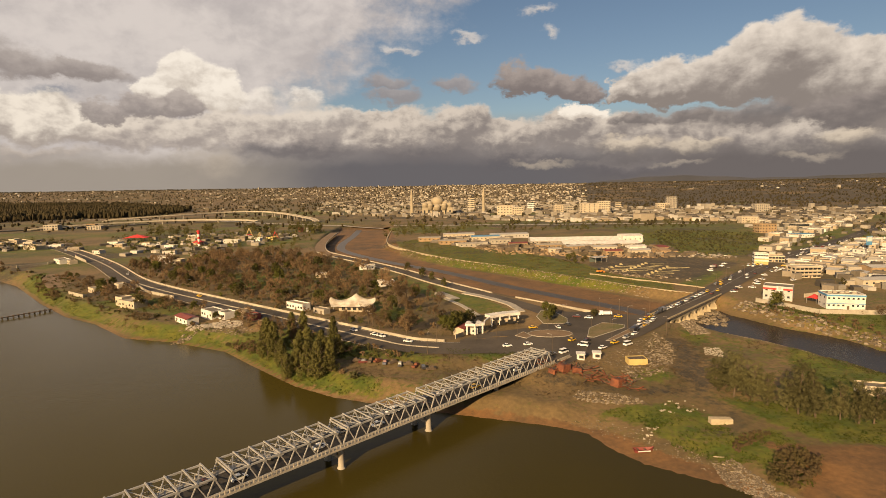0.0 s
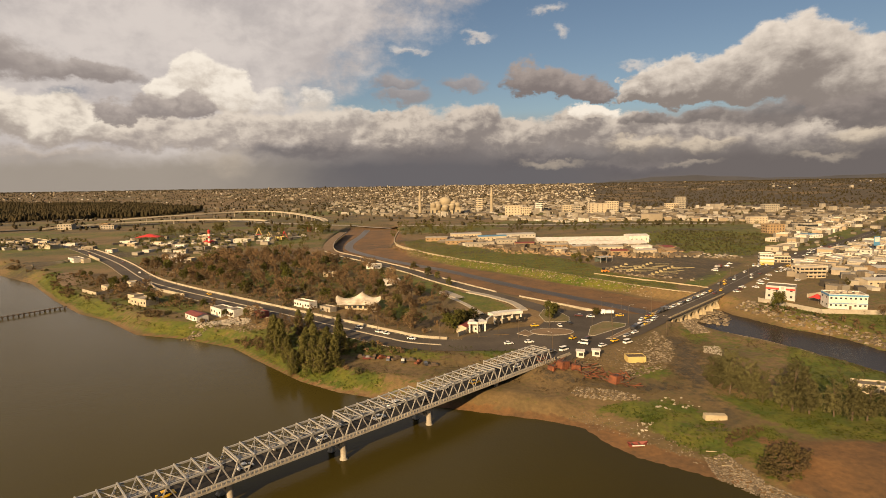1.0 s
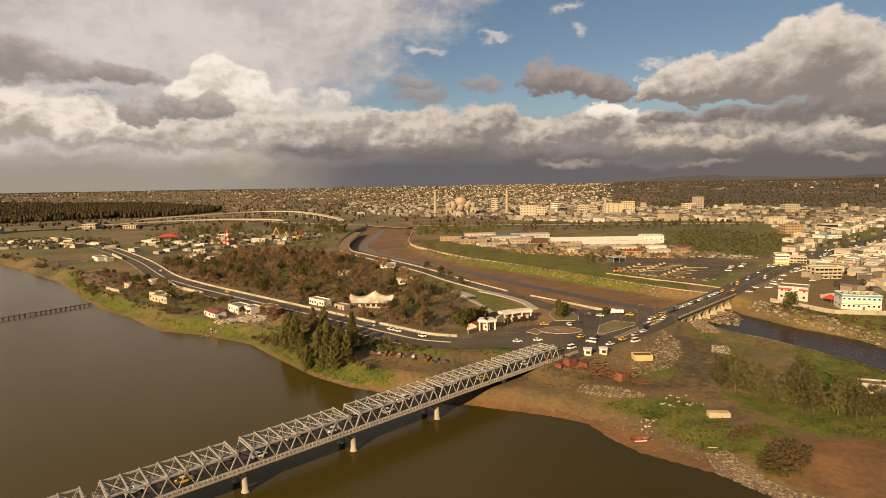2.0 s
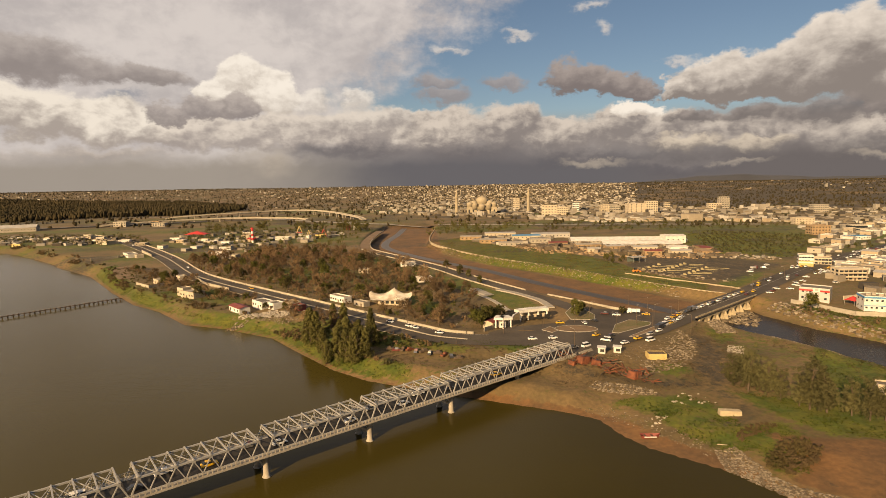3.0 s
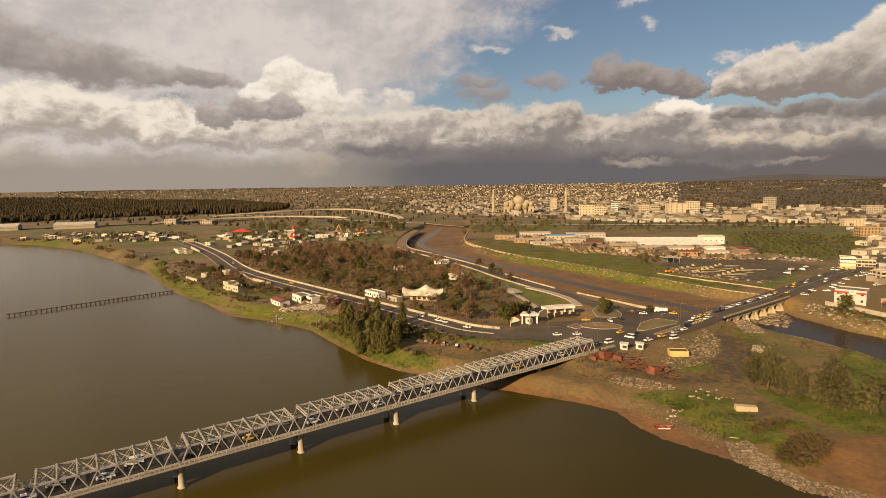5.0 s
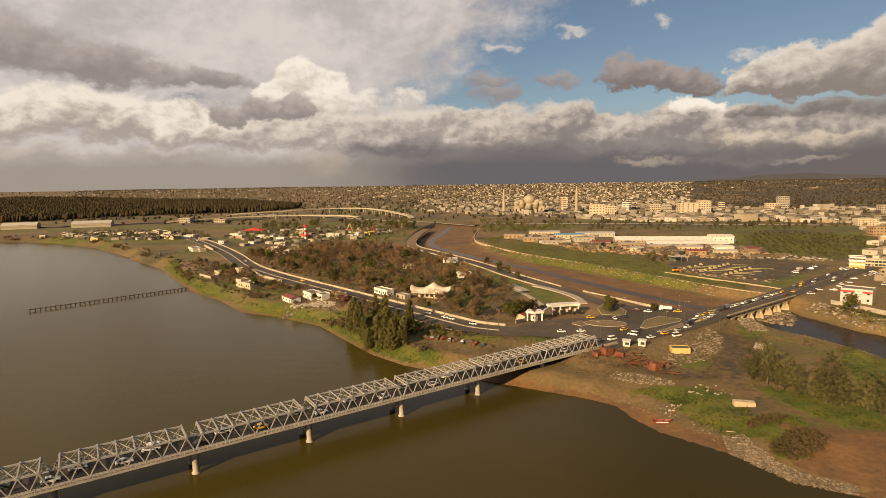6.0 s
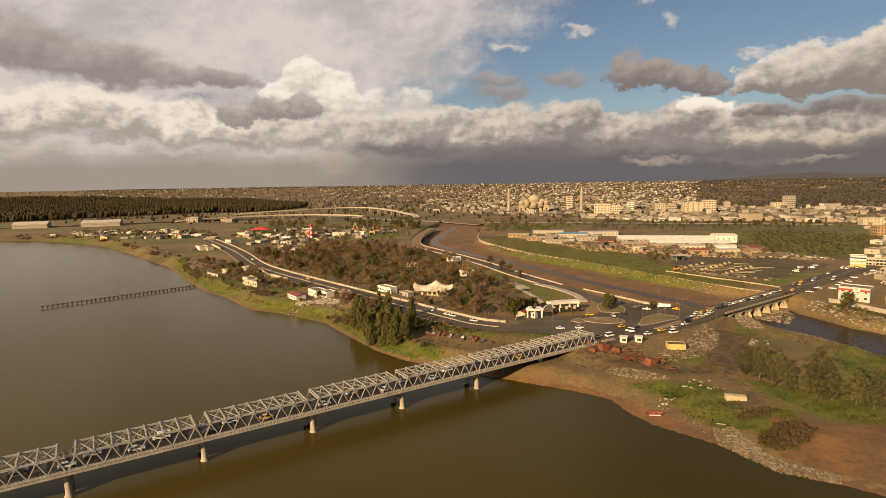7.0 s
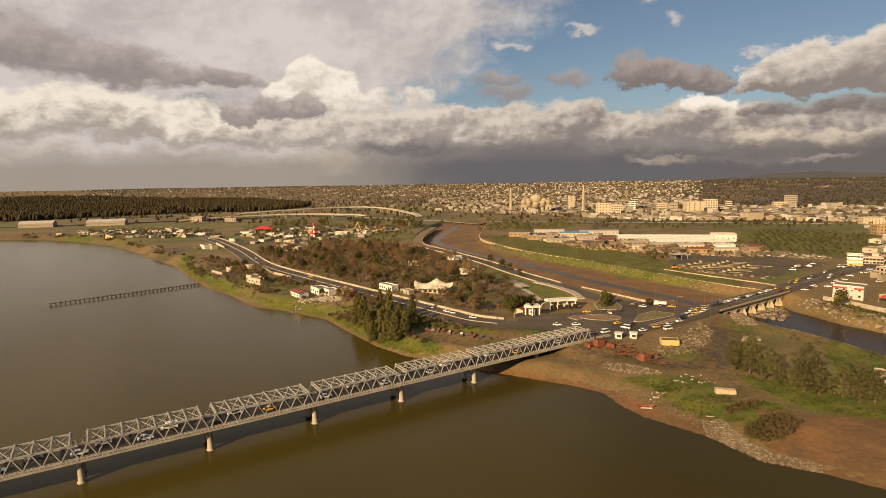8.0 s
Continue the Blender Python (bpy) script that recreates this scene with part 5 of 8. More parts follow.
grove("field_trees", planted([(100, 900), (420, 920), (560, 1000), (480, 1080), (150, 1100)], 120, 9, trng), 7, M_LEAF, "trees along the edge of the town", 14, 0.8)
for x, y in ((88, 362), (91, 370), (93, 378), (90, 382), (116, 372), (160, 578), (152, 572), (166, 590), (150, 590), (174, 596), (158, 606), (20, 500), (12, 512), (-2, 545), (30, 470)):
    plant("leafy", x, y, trng.uniform(0.5, 0.9))
for x, y in planted([(245, 335), (300, 320), (330, 345), (270, 385)], 14, 6, trng):
    plant("shrub_brown" if trng.random() < .6 else "bare", x, y, trng.uniform(0.6, 1.1))


def tufts(name, polys, count, mat, label, size=0.4, spreadr=0.7, per=7):
    """Rough grass and weeds strewn over the ground in one mesh."""
    area = [abs(sum(a[0] * b[1] - b[0] * a[1] for a, b in zip(poly, poly[1:] + poly[:1]))) for poly in polys]
    pts = np.array([p for poly, a in zip(polys, area) for p in planted_fast(poly, max(10, int(count * a / sum(area))))])
    z = ground_z(pts[:, 0], pts[:, 1])
    me = spray(name, np.column_stack([pts, z + 0.15]), trng.uniform(0.3, spreadr, len(pts)), per, size, mat, 0.5, -0.6, None, 1.1)
    return tagged(new(name, me), label, "grass", kind="stuff")


def planted_fast(poly, n):
    xs, ys = zip(*poly)
    out = []
    while len(out) < n:
        x, y = trng.uniform(min(xs), max(xs), 2000), trng.uniform(min(ys), max(ys), 2000)
        ok = inside(x, y, poly) & (signed(x, y, RIVER) < -2.5) & (trng.random(2000) < 0.5 + 0.5 * np.sin(x * 0.21 + np.sin(y * 0.17) * 2) * np.sin(y * 0.19))
        out += list(zip(x[ok], y[ok]))
    return out[:n]


M_GRASSBLADE = material("rough_green_grass", (0.048, 0.066, 0.005), 0.9, 0, 0.4, 0.1, 1.0, tint=(0.070, 0.074, 0.008), spec=0.2)
M_PASTURE = material("dry_yellow_green_pasture", (0.140, 0.140, 0.022), 0.9, 0, 0.35, 0.03, 0.6, tint=(0.155, 0.125, 0.030), spec=0.2)
M_WEED = material("dry_brown_weeds", (0.125, 0.088, 0.046), 0.95, 0, 0.4, 0.1, 1.0, tint=(0.09, 0.062, 0.03), spec=0.2)
tufts("grass_tufts", GRASS[:8], 9000, M_GRASSBLADE, "tufts of green grass on the river flats")
tufts("dry_weeds", [[(212, 405), (224, 372), (240, 346), (250, 300), (262, 320), (236, 384)], [(64, 262), (100, 258), (128, 266), (150, 290), (170, 345), (150, 350), (120, 300), (70, 290)], [(170, 340), (196, 316), (212, 292), (206, 282), (176, 312)], BANK, [(-60, 325), (-10, 285), (60, 270), (66, 296), (30, 308), (-30, 330)]], 5400, M_WEED, "brown dry weeds on the bare ground")

tufts("field_weeds", [GRASS[11], [(258, 620), (330, 610), (420, 720), (470, 830), (400, 900), (345, 920), (270, 760)]], 6500, M_PASTURE, "yellow-green rough grass on the field beyond the channel", 0.8, 1.3)
tufts("field_weeds", [GRASS[11]], 900, M_WEED, "brown dry weeds on the field beyond the channel", 0.8, 1.6)
SHORELINE = [(-850, 796), (-711, 784), (-640, 754), (-577, 720), (-462, 640), (-420, 605), (-345, 549), (-268, 471), (-188, 406), (-118, 364), (-62, 325), (-33, 295), (-12, 282)]
sh = curve_pts(SHORELINE, 1.2)
sh = [(p.x + trng.uniform(-1, 5), p.y + trng.uniform(-1, 6)) for p in sh for _ in range(2) if trng.random() < 0.9 * math.sin(p.x * 0.11) * math.sin(p.y * 0.07)]
grove("reed_bed", sh, 2.4, M_WEED, "pale brown reed beds along the river bank", 7, 0.5, 0.6)
grove("bank_scrub", planted(BANK, 80, 3.5, trng, lambda x, y: clear(x, y, 10.5)), 3.0, M_TWIG, "brown scrub on the bank below the road", 14, 0.5, 0.5)
grove("bank_scrub", planted([(-60, 336), (-20, 305), (16, 300), (28, 305), (0, 322), (-40, 345)], 60, 2.8, trng, lambda x, y: clear(x, y, 10.5)), 2.6, M_LEAF, "green scrub below the road", 16, 0.45, 0.5)
grove("bank_scrub", planted([(-330, 556), (-260, 476), (-190, 412), (-120, 370), (-60, 330), (-30, 304), (-20, 312), (-60, 344), (-120, 384), (-200, 440), (-300, 550)], 190, 2.2, trng), 1.1, M_LEAF, "low green weeds on the grassy bank", 12, 0.3, 0.9)
grove("brown_thicket", planted([(119, 208), (128, 218), (134, 221), (139, 217), (134, 209), (124, 203)], 60, 1.2, trng), 2.3, M_THICKET, "dark brown leafless thicket on the shore flat", 20, 0.35, 0.5)
grove("brown_thicket", planted([(118, 222), (128, 228), (134, 232), (130, 234), (120, 228)], 24, 1.4, trng), 1.5, M_THICKET, "low brown thicket beside the track", 16, 0.35, 0.5)
grove("bank_scrub", planted([(250, 330), (330, 300), (420, 300), (420, 330), (270, 368)], 60, 4, trng), 4.0, M_TWIG, "brown leafless scrub below the long wall", 16, 0.5, 0.5)
grove("town_trees", planted([(300, 430), (420, 420), (900, 900), (1100, 1300), (700, 1000), (420, 690)], 110, 14, trng), 5.5, M_LEAF, "dull green trees between the town roofs", 14, 0.7)
grove("bank_scrub", planted([(212, 402), (226, 370), (242, 344), (256, 300), (276, 300), (256, 346), (234, 388)], 40, 3, trng), 2.4, M_TWIG, "brown scrub on the stream bank", 16, 0.4, 0.5)
tufts("grass_tufts", [GRASS[k] for k in (-3, -4, -5, -6)] + [PARK], 5200, M_GRASSBLADE, "tufts of grass below the park trees")

# ---- houses ----
brng = np.random.default_rng(21)
M_WINFRAME = material("window_frame", (0.55, 0.50, 0.42), 0.7)
GLASS_UNIT = mesh_of(box(bmesh.new(), (0, 0, 0), (1, 0.08, 1)), "window", M_GLASS)
SILL_UNIT = mesh_of(box(bmesh.new(), (0, 0, 0), (1, 0.16, 0.12)), "sill", M_WINFRAME)
DOOR_UNIT = mesh_of(box(bmesh.new(), (0, 0, 0), (1, 0.1, 1)), "door", material("brown_metal_door", (0.12, 0.08, 0.05), 0.6))


def house(x, y, rz, w, d, h, label, category="house", group="", wall=None, roof=None, storeys=1, bays=(3, 2), parapet=0.7, z=None, win=(1.3, 1.3), tank=False, name="house"):
    """A flat-roofed block with parapet, windows and door; rz turns its front, which faces -y."""
    z = gz(x, y) if z is None else z
    t = thing(name, Matrix.Translation((x, y, z)) @ pose(0, 0, 0, 0, 0, rz), label, category, group)
    part("wall", box(bmesh.new(), (0, 0, h / 2 - 0.5), (w, d, h + 1)), wall or M_WALL, t)
    part("roof", box(bmesh.new(), (0, 0, h + 0.06), (w - 0.5, d - 0.5, 0.12)), roof or M_ROOF, t)
    if parapet:
        bm = bmesh.new()
        for s in (-1, 1):
            box(bm, (0, s * (d / 2 - 0.12), h + parapet / 2), (w, 0.24, parapet))
            box(bm, (s * (w / 2 - 0.12), 0, h + parapet / 2), (0.24, d - 0.48, parapet))
        part("parapet", bm, wall or M_WALL, t)
    per = h / storeys
    for st in range(storeys):
        zc = st * per + per * 0.55
        for k in range(bays[0]):
            xx = w * ((k + 0.5) / bays[0] - 0.5)
            if st == 0 and k == bays[0] // 2:
                part("door", DOOR_UNIT, None, t, m=pose(xx, -d / 2 - 0.04, 1.05) @ Matrix.Diagonal((1.2, 1, 2.1, 1)))
            else:
                part("window", GLASS_UNIT, None, t, m=pose(xx, -d / 2 - 0.03, zc) @ Matrix.Diagonal((win[0], 1, win[1], 1)))
        for k in range(bays[1]):
            yy = d * ((k + 0.5) / bays[1] - 0.5)
            for s in (-1,) if bays[1] < 3 else (-1, 1):
                part("window", GLASS_UNIT, None, t, m=pose(s * (w / 2 + 0.03), yy, zc, 0, 0, 90) @ Matrix.Diagonal((win[0], 1, win[1], 1)))
    if tank:
        part("water_tank", lathe(bmesh.new(), ((0.7, 0), (0.72, 1.3), (0.5, 1.5), (0.1, 1.6)), 12, (w * 0.25, d * 0.2, h + 0.12)), M_WHITE, t, "pale rooftop water tank")
    return t


M_ROOFRED = material("dark_red_sheet_roof", (0.20, 0.045, 0.035), 0.7, 0, 0.2, 0.3, 2)
M_SHEET = material("pale_sheet_roof", (0.44, 0.41, 0.36), 0.5, 0.1, 0.18, 0.1, 1.0)
M_CREAM = material("cream_render", (0.46, 0.39, 0.29), 0.9, 0, 0.2, 0.2, 1.5)
M_BRICK = material("bare_ochre_blockwork", (0.32, 0.22, 0.125), 0.95, 0, 0.25, 0.3, 2.0)


def gable(x, y, rz, w, d, h, rise, label, wall, roof, category="shed", group="", z=None, name="shed"):
    """A shed with a low pitched roof that overhangs; the ridge runs along x."""
    z = gz(x, y) if z is None else z
    t = thing(name, Matrix.Translation((x, y, z)) @ pose(0, 0, 0, 0, 0, rz), label, category, group)
    bm = box(bmesh.new(), (0, 0, h / 2 - 0.5), (w, d, h + 1))
    vs = [bm.verts.new(p) for p in ((-w / 2, -d / 2, h), (-w / 2, d / 2, h), (-w / 2, 0, h + rise), (w / 2, -d / 2, h), (w / 2, d / 2, h), (w / 2, 0, h + rise))]
    bm.faces.new((vs[0], vs[2], vs[1])), bm.faces.new((vs[3], vs[4], vs[5]))
    part("wall", bm, wall, t)
    for s in (-1, 1):
        bm = bmesh.new()
        o = 0.5
        a = [(-w / 2 - o, 0, h + rise + 0.04), (w / 2 + o, 0, h + rise + 0.04), (w / 2 + o, s * (d / 2 + o), h - rise * 2 * o / d + 0.04), (-w / 2 - o, s * (d / 2 + o), h - rise * 2 * o / d + 0.04)]
        lo, hi = [bm.verts.new(p) for p in a], [bm.verts.new((p[0], p[1], p[2] + 0.14)) for p in a]
        for k in range(4):
            bm.faces.new((lo[k], lo[(k + 1) % 4], hi[(k + 1) % 4], hi[k]))
        bm.faces.new(lo), bm.faces.new(hi)
        bmesh.ops.recalc_face_normals(bm, faces=bm.faces[:])
        part("roof", bm, roof, t)
    for k in range(max(2, int(w / 5))):
        xx = w * ((k + 0.5) / max(2, int(w / 5)) - 0.5)
        part("window", GLASS_UNIT, None, t, m=pose(xx, -d / 2 - 0.03, h * 0.55) @ Matrix.Diagonal((1.4, 1, 1.2, 1)))
    return t


def fence(line, h, label, mat=None, thick=0.3, name="garden_wall"):
    t = thing(name, Matrix.Identity(4), label, "wall")
    for a, b in zip(line, line[1:]):
        za, zb = gz(*a), gz(*b)
        bm = bmesh.new()
        d = (Vector(b) - Vector(a)).normalized()
        n = Vector((-d.y, d.x)) * thick / 2
        vs = [bm.verts.new((p[0] + s * n.x, p[1] + s * n.y, z)) for p, zz in ((a, za), (b, zb)) for s, z in ((-1, zz - 0.6), (1, zz - 0.6), (1, zz + h), (-1, zz + h))]
        for f in ((0, 1, 2, 3), (7, 6, 5, 4), (0, 4, 5, 1), (1, 5, 6, 2), (2, 6, 7, 3), (3, 7, 4, 0)):
            bm.faces.new([vs[i] for i in f])
        part("panel", bm, mat or M_KERB, t)
        part("pillar", box(bmesh.new(), (*a, za + h / 2 - 0.1), (0.5, 0.5, h + 0.5)), mat or M_KERB, t)


# --- the river bank ---
rz_bank = -38
gable(-120, 379, -42, 16, 7, 3.6, 0.9, "low white house with a dark red sheet roof", M_WHITE, M_ROOFRED, "house", "houses on the river bank", name="house")
house(-109, 389, -40, 13, 8, 4.0, "white-painted flat-roofed house on the bank", group="houses on the river bank", wall=M_WHITE, bays=(4, 2))
house(-98, 383, -40, 8, 7, 3.4, "small white house above a rubble slope", group="houses on the river bank", wall=M_WHITE)
house(-88, 386, -35, 10, 6, 3.2, "low pale house with an open terrace", group="houses on the river bank", wall=M_CREAM)
house(-80, 377, -35, 7, 5, 3.0, "small reddish brown hut on the bank", group="houses on the river bank", wall=M_ROOFRED)
house(-177, 424, -30, 18, 9, 4.2, "ochre flat-roofed house beside the river", group="houses on the river bank", wall=M_CREAM, tank=True, bays=(5, 2))
house(-187, 431, -30, 8, 7, 5.6, "taller ochre annex of a riverside house", group="houses on the river bank", wall=M_CREAM)
house(-236, 479, -40, 12, 8, 3.2, "unroofed stone-coloured house in a yard", group="houses on the river bank", wall=M_CREAM)
house(-222, 487, -40, 9, 6, 3.0, "low cream outbuilding in a yard", group="houses on the river bank", wall=M_CREAM)
fence([(-254, 474), (-231, 455), (-222, 470)], 2.4, "pale yard wall on the grassy bank")
fence([(-213, 492), (-188, 463), (-158, 441)], 2.0, "cream yard wall beside the road")
fence([(-396, 606), (-381, 628), (-385, 660)], 2.4, "long pale garden wall across the field")
fence([(-386, 679), (-346, 636)], 3.0, "pale boundary wall beside the road")
house(-374, 640, -40, 20, 10, 4.0, "low white house with an open porch", group="houses on the river bank", wall=M_WHITE, bays=(5, 2))
house(-358, 632, -40, 9, 7, 3.2, "small cream house among trees", group="houses on the river bank", wall=M_CREAM)
# --- the far village up the river ---
for x, y, w, d, h, wl in ((-716, 806, 18, 9, 4, M_WHITE), (-690, 800, 14, 8, 3.5, M_CONC), (-660, 822, 12, 8, 4, M_CREAM), (-635, 820, 20, 9, 4, M_WHITE), (-608, 836, 16, 10, 5, M_WHITE), (-580, 822, 10, 8, 5.5, M_ROOFRED),
                           (-600, 860, 15, 9, 4, M_CREAM), (-560, 840, 12, 8, 4, M_WHITE), (-505, 776, 30, 12, 5, M_CREAM), (-486, 790, 14, 10, 4.5, M_WHITE), (-655, 850, 14, 8, 4, M_CREAM), (-700, 850, 12, 9, 4, M_WHITE),
                           (-745, 835, 14, 9, 4, M_CREAM), (-540, 800, 10, 8, 4, M_WHITE), (-620, 890, 12, 9, 4, M_CREAM), (-760, 800, 10, 7, 3.5, M_CREAM)):
    house(x, y, brng.uniform(-40, 20), w, d, h, "pale flat-roofed village house near the river", group="village houses", wall=wl if brng.random() < 0.4 else M_WALL, bays=(3, 1))
house(-626, 760, 0, 13, 4, 2.6, "yellow-painted hut at the water's edge", wall=M_YELLOW, bays=(2, 1))
for x, y, w, l in ((-860, 1010, 70, 30), (-980, 960, 60, 24)):
    gable(x, y, 30, w, l, 8, 5, "long barn with a pale curved sheet roof", M_CONC, M_SHEET, "barn", "barns by the railway")
# --- beyond the park: fairground and houses ---
for x, y, w, d, h, wl, lb in ((-258, 624, 16, 9, 6.5, M_WHITE, "white two-storey house beyond the park"), (-240, 618, 9, 9, 4, M_CREAM, "cream house beyond the park"), (-262, 815, 26, 8, 4.5, M_SHEET, "long pale hall on the fairground"),
                              (-300, 800, 18, 10, 4.0, M_CREAM, "cream hall on the fairground"), (-318, 760, 14, 9, 4, M_WHITE, "small white wooden fairground hut"), (-345, 770, 16, 10, 4, M_CREAM, "cream house beyond the park"),
                              (-372, 800, 14, 9, 4, M_WHITE, "white house beyond the park"), (-400, 790, 12, 9, 4, M_CREAM, "cream house beyond the park"), (-425, 820, 18, 10, 4, M_CREAM, "low cream house beyond the park"),
                              (-330, 850, 18, 10, 4, M_WHITE, "white house beyond the park"), (-290, 700, 14, 10, 4, M_CREAM, "cream house at the park edge"), (-385, 720, 12, 8, 3.6, M_WHITE, "low white house near the road"),
                              (-196, 985, 9, 8, 7, M_STEEL, "tall grey fairground hall among trees"), (-212, 990, 8, 8, 7, M_ROOFRED, "dark red fairground hall among trees"), (-218, 850, 12, 9, 4, M_YELLOW, "small yellow fairground stall"),
                              (-232, 838, 9, 6, 4, M_WHITE, "small white fairground stall"), (-350, 900, 20, 12, 4, M_CREAM, "low cream hall beyond the park"), (-440, 760, 16, 9, 3.4, M_WHITE, "low white house beside the road")):
    house(x, y, brng.uniform(-25, 15), w, d, h, lb, group="houses beyond the park", wall=wl if wl not in (M_WHITE, M_CREAM) or brng.random() < 0.5 else M_WALL, bays=(3, 1))


def awning(x, y, w, d, h, mat, label, rz=0.0, z=None):
    """A peaked cloth roof on poles."""
    z = gz(x, y) if z is None else z
    t = thing("awning", Matrix.Translation((x, y, z)) @ pose(0, 0, 0, 0, 0, rz), label, "awning")
    bm = bmesh.new()
    rim = [(-w / 2, -d / 2, h * .55), (0, -d / 2, h * .62), (w / 2, -d / 2, h * .55), (w / 2, 0, h * .62), (w / 2, d / 2, h * .55), (0, d / 2, h * .62), (-w / 2, d / 2, h * .55), (-w / 2, 0, h * .62)]
    vs, tp = [bm.verts.new(p) for p in rim], bm.verts.new((0, 0, h))
    lo, lt = [bm.verts.new((p[0], p[1], p[2] - 0.08)) for p in rim], bm.verts.new((0, 0, h - 0.08))
    for k in range(8):
        bm.faces.new((vs[k], vs[(k + 1) % 8], tp)), bm.faces.new((lo[(k + 1) % 8], lo[k], lt)), bm.faces.new((lo[k], lo[(k + 1) % 8], vs[(k + 1) % 8], vs[k]))
    part("canopy", bm, mat, t)
    for a in (-1, 1):
        for b in (-1, 1):
            part("pole", tube(bmesh.new(), [(a * (w / 2 - .2), b * (d / 2 - .2), -.2), (a * (w / 2 - .2), b * (d / 2 - .2), h * .55)], [0.08, 0.08], 6), M_STEEL, t)


awning(-415, 858, 34, 18, 11, M_RED, "wide red peaked roof on the fairground")
awning(-296, 790, 14, 12, 8, M_RED, "red peaked roof beside a fairground tower", 20)
tw = thing("ride_tower", Matrix.Translation((-292, 782, gz(-292, 782))), "red and white striped fairground tower", "tower", "")
for k in range(6):
    part("segment", lathe(bmesh.new(), ((1.6, 3.2 * k), (1.6, 3.2 * k + 3.18)), 12), M_RED if k % 2 else M_WHITE, tw)
part("cap", lathe(bmesh.new(), ((2.6, 19.2), (2.2, 20.2), (0.2, 21.6)), 12), M_RED, tw)


M_TENT = material("dusty_membrane", (0.54, 0.49, 0.41), 0.8, 0, 0.3, 0.2, 1.5, tint=(0.30, 0.25, 0.185))


def swing_ride(x, y, rz, h, mat, label):
    """A fairground ride: two leaning frames, an axle and a boat with benches."""
    t = thing("swing_ride", Matrix.Translation((x, y, gz(x, y))) @ pose(0, 0, 0, 0, 0, rz), label, "fairground ride", "rides of the fairground")
    for s in (-1, 1):
        for a in (-1, 1):
            part("leg", beam(bmesh.new(), (a * h * 0.42, s * 2.6, -0.3), (0, s * 2.2, h), 0.55), mat, t)
    part("axle", beam(bmesh.new(), (0, -2.8, h), (0, 2.8, h), 0.5), M_STEEL, t)
    part("boat", box(bmesh.new(), (0, 0, h * 0.22), (h * 0.7, 2.4, 1.2), 0, 0.8), M_RED if mat is M_YELLOW else M_YELLOW, t)
    for s in (-1, 1):
        part("hanger", beam(bmesh.new(), (s * h * 0.25, 0, h * 0.27), (0, 0, h), 0.2), M_STEEL, t)


for x, y, rz, h, paint, lb in ((-272, 912, 10, 13, M_YELLOW, "yellow swing ride with a red boat"), (-236, 856, -15, 11, M_YELLOW, "yellow swing ride beside the tall trees"), (-222, 880, 20, 10, M_RED, "red swing ride with a yellow boat")):
    swing_ride(x, y, rz, h, paint, lb)


def tensile_tent(x, y, rz):
    """The white membrane roof over the park restaurant: two peaks, sagging edges, masts and stays."""
    z = gz(x, y)
    t = thing("tensile_tent", Matrix.Translation((x, y, z)) @ pose(0, 0, 0, 0, 0, rz), "dusty cream peaked membrane roof over a park restaurant", "tent")
    W, D, nx, ny = 26.0, 14.0, 32, 18
    bm = bmesh.new()
    def hgt(u, v):
        h = 3.2 - 0.9 * (1 - (2 * u - 1) ** 2) * (1 - v) ** 2
        for pu, pv, ph, w in ((0.02, 0.55, 4.2, 0.13), (0.56, 0.80, 7.0, 0.30), (0.99, 0.62, 3.6, 0.14), (0.30, 0.30, 1.6, 0.12), (0.72, 0.22, 1.8, 0.12)):
            h += ph * math.exp(-math.hypot(u - pu, (v - pv) * 0.75) / w)
        return h
    for low in (0.0, -0.1):
        grid = []
        for i in range(nx + 1):
            row = []
            for j in range(ny + 1):
                u, v = i / nx, j / ny
                sag = 0.12 * math.sin(math.pi * u) * (1 - 2 * v)
                row.append(bm.verts.new(((u - 0.5) * W * (1 + 0.12 * math.cos(math.pi * (v - 0.5) * 2)), (v - 0.5 + sag) * D, hgt(u, v) + low)))
            grid.append(row)
        for i in range(nx):
            for j in range(ny):
                f = bm.faces.new((grid[i][j], grid[i + 1][j], grid[i + 1][j + 1], grid[i][j + 1]))
                f.smooth = True
    part("canopy", bm, M_TENT, t)
    for u, v, h in ((-0.48 * W, 0.05 * D, 7.6), (0.06 * W, 0.30 * D, 10.4), (0.49 * W, 0.12 * D, 7.2), (-0.20 * W, -0.20 * D, 4.8)):
        part("mast", tube(bmesh.new(), [(u, v, -0.3), (u, v, h)], [0.16, 0.1], 8), M_STEEL, t)
    part("inner_wall", box(bmesh.new(), (2.0, 1.5, 1.5), (20, 8, 3.6)), M_CREAM, t)
    for k in range(5):
        part("window", GLASS_UNIT, None, t, m=pose(-5 + 3.5 * k, -2.55, 1.8) @ Matrix.Diagonal((2.2, 1, 1.8, 1)))


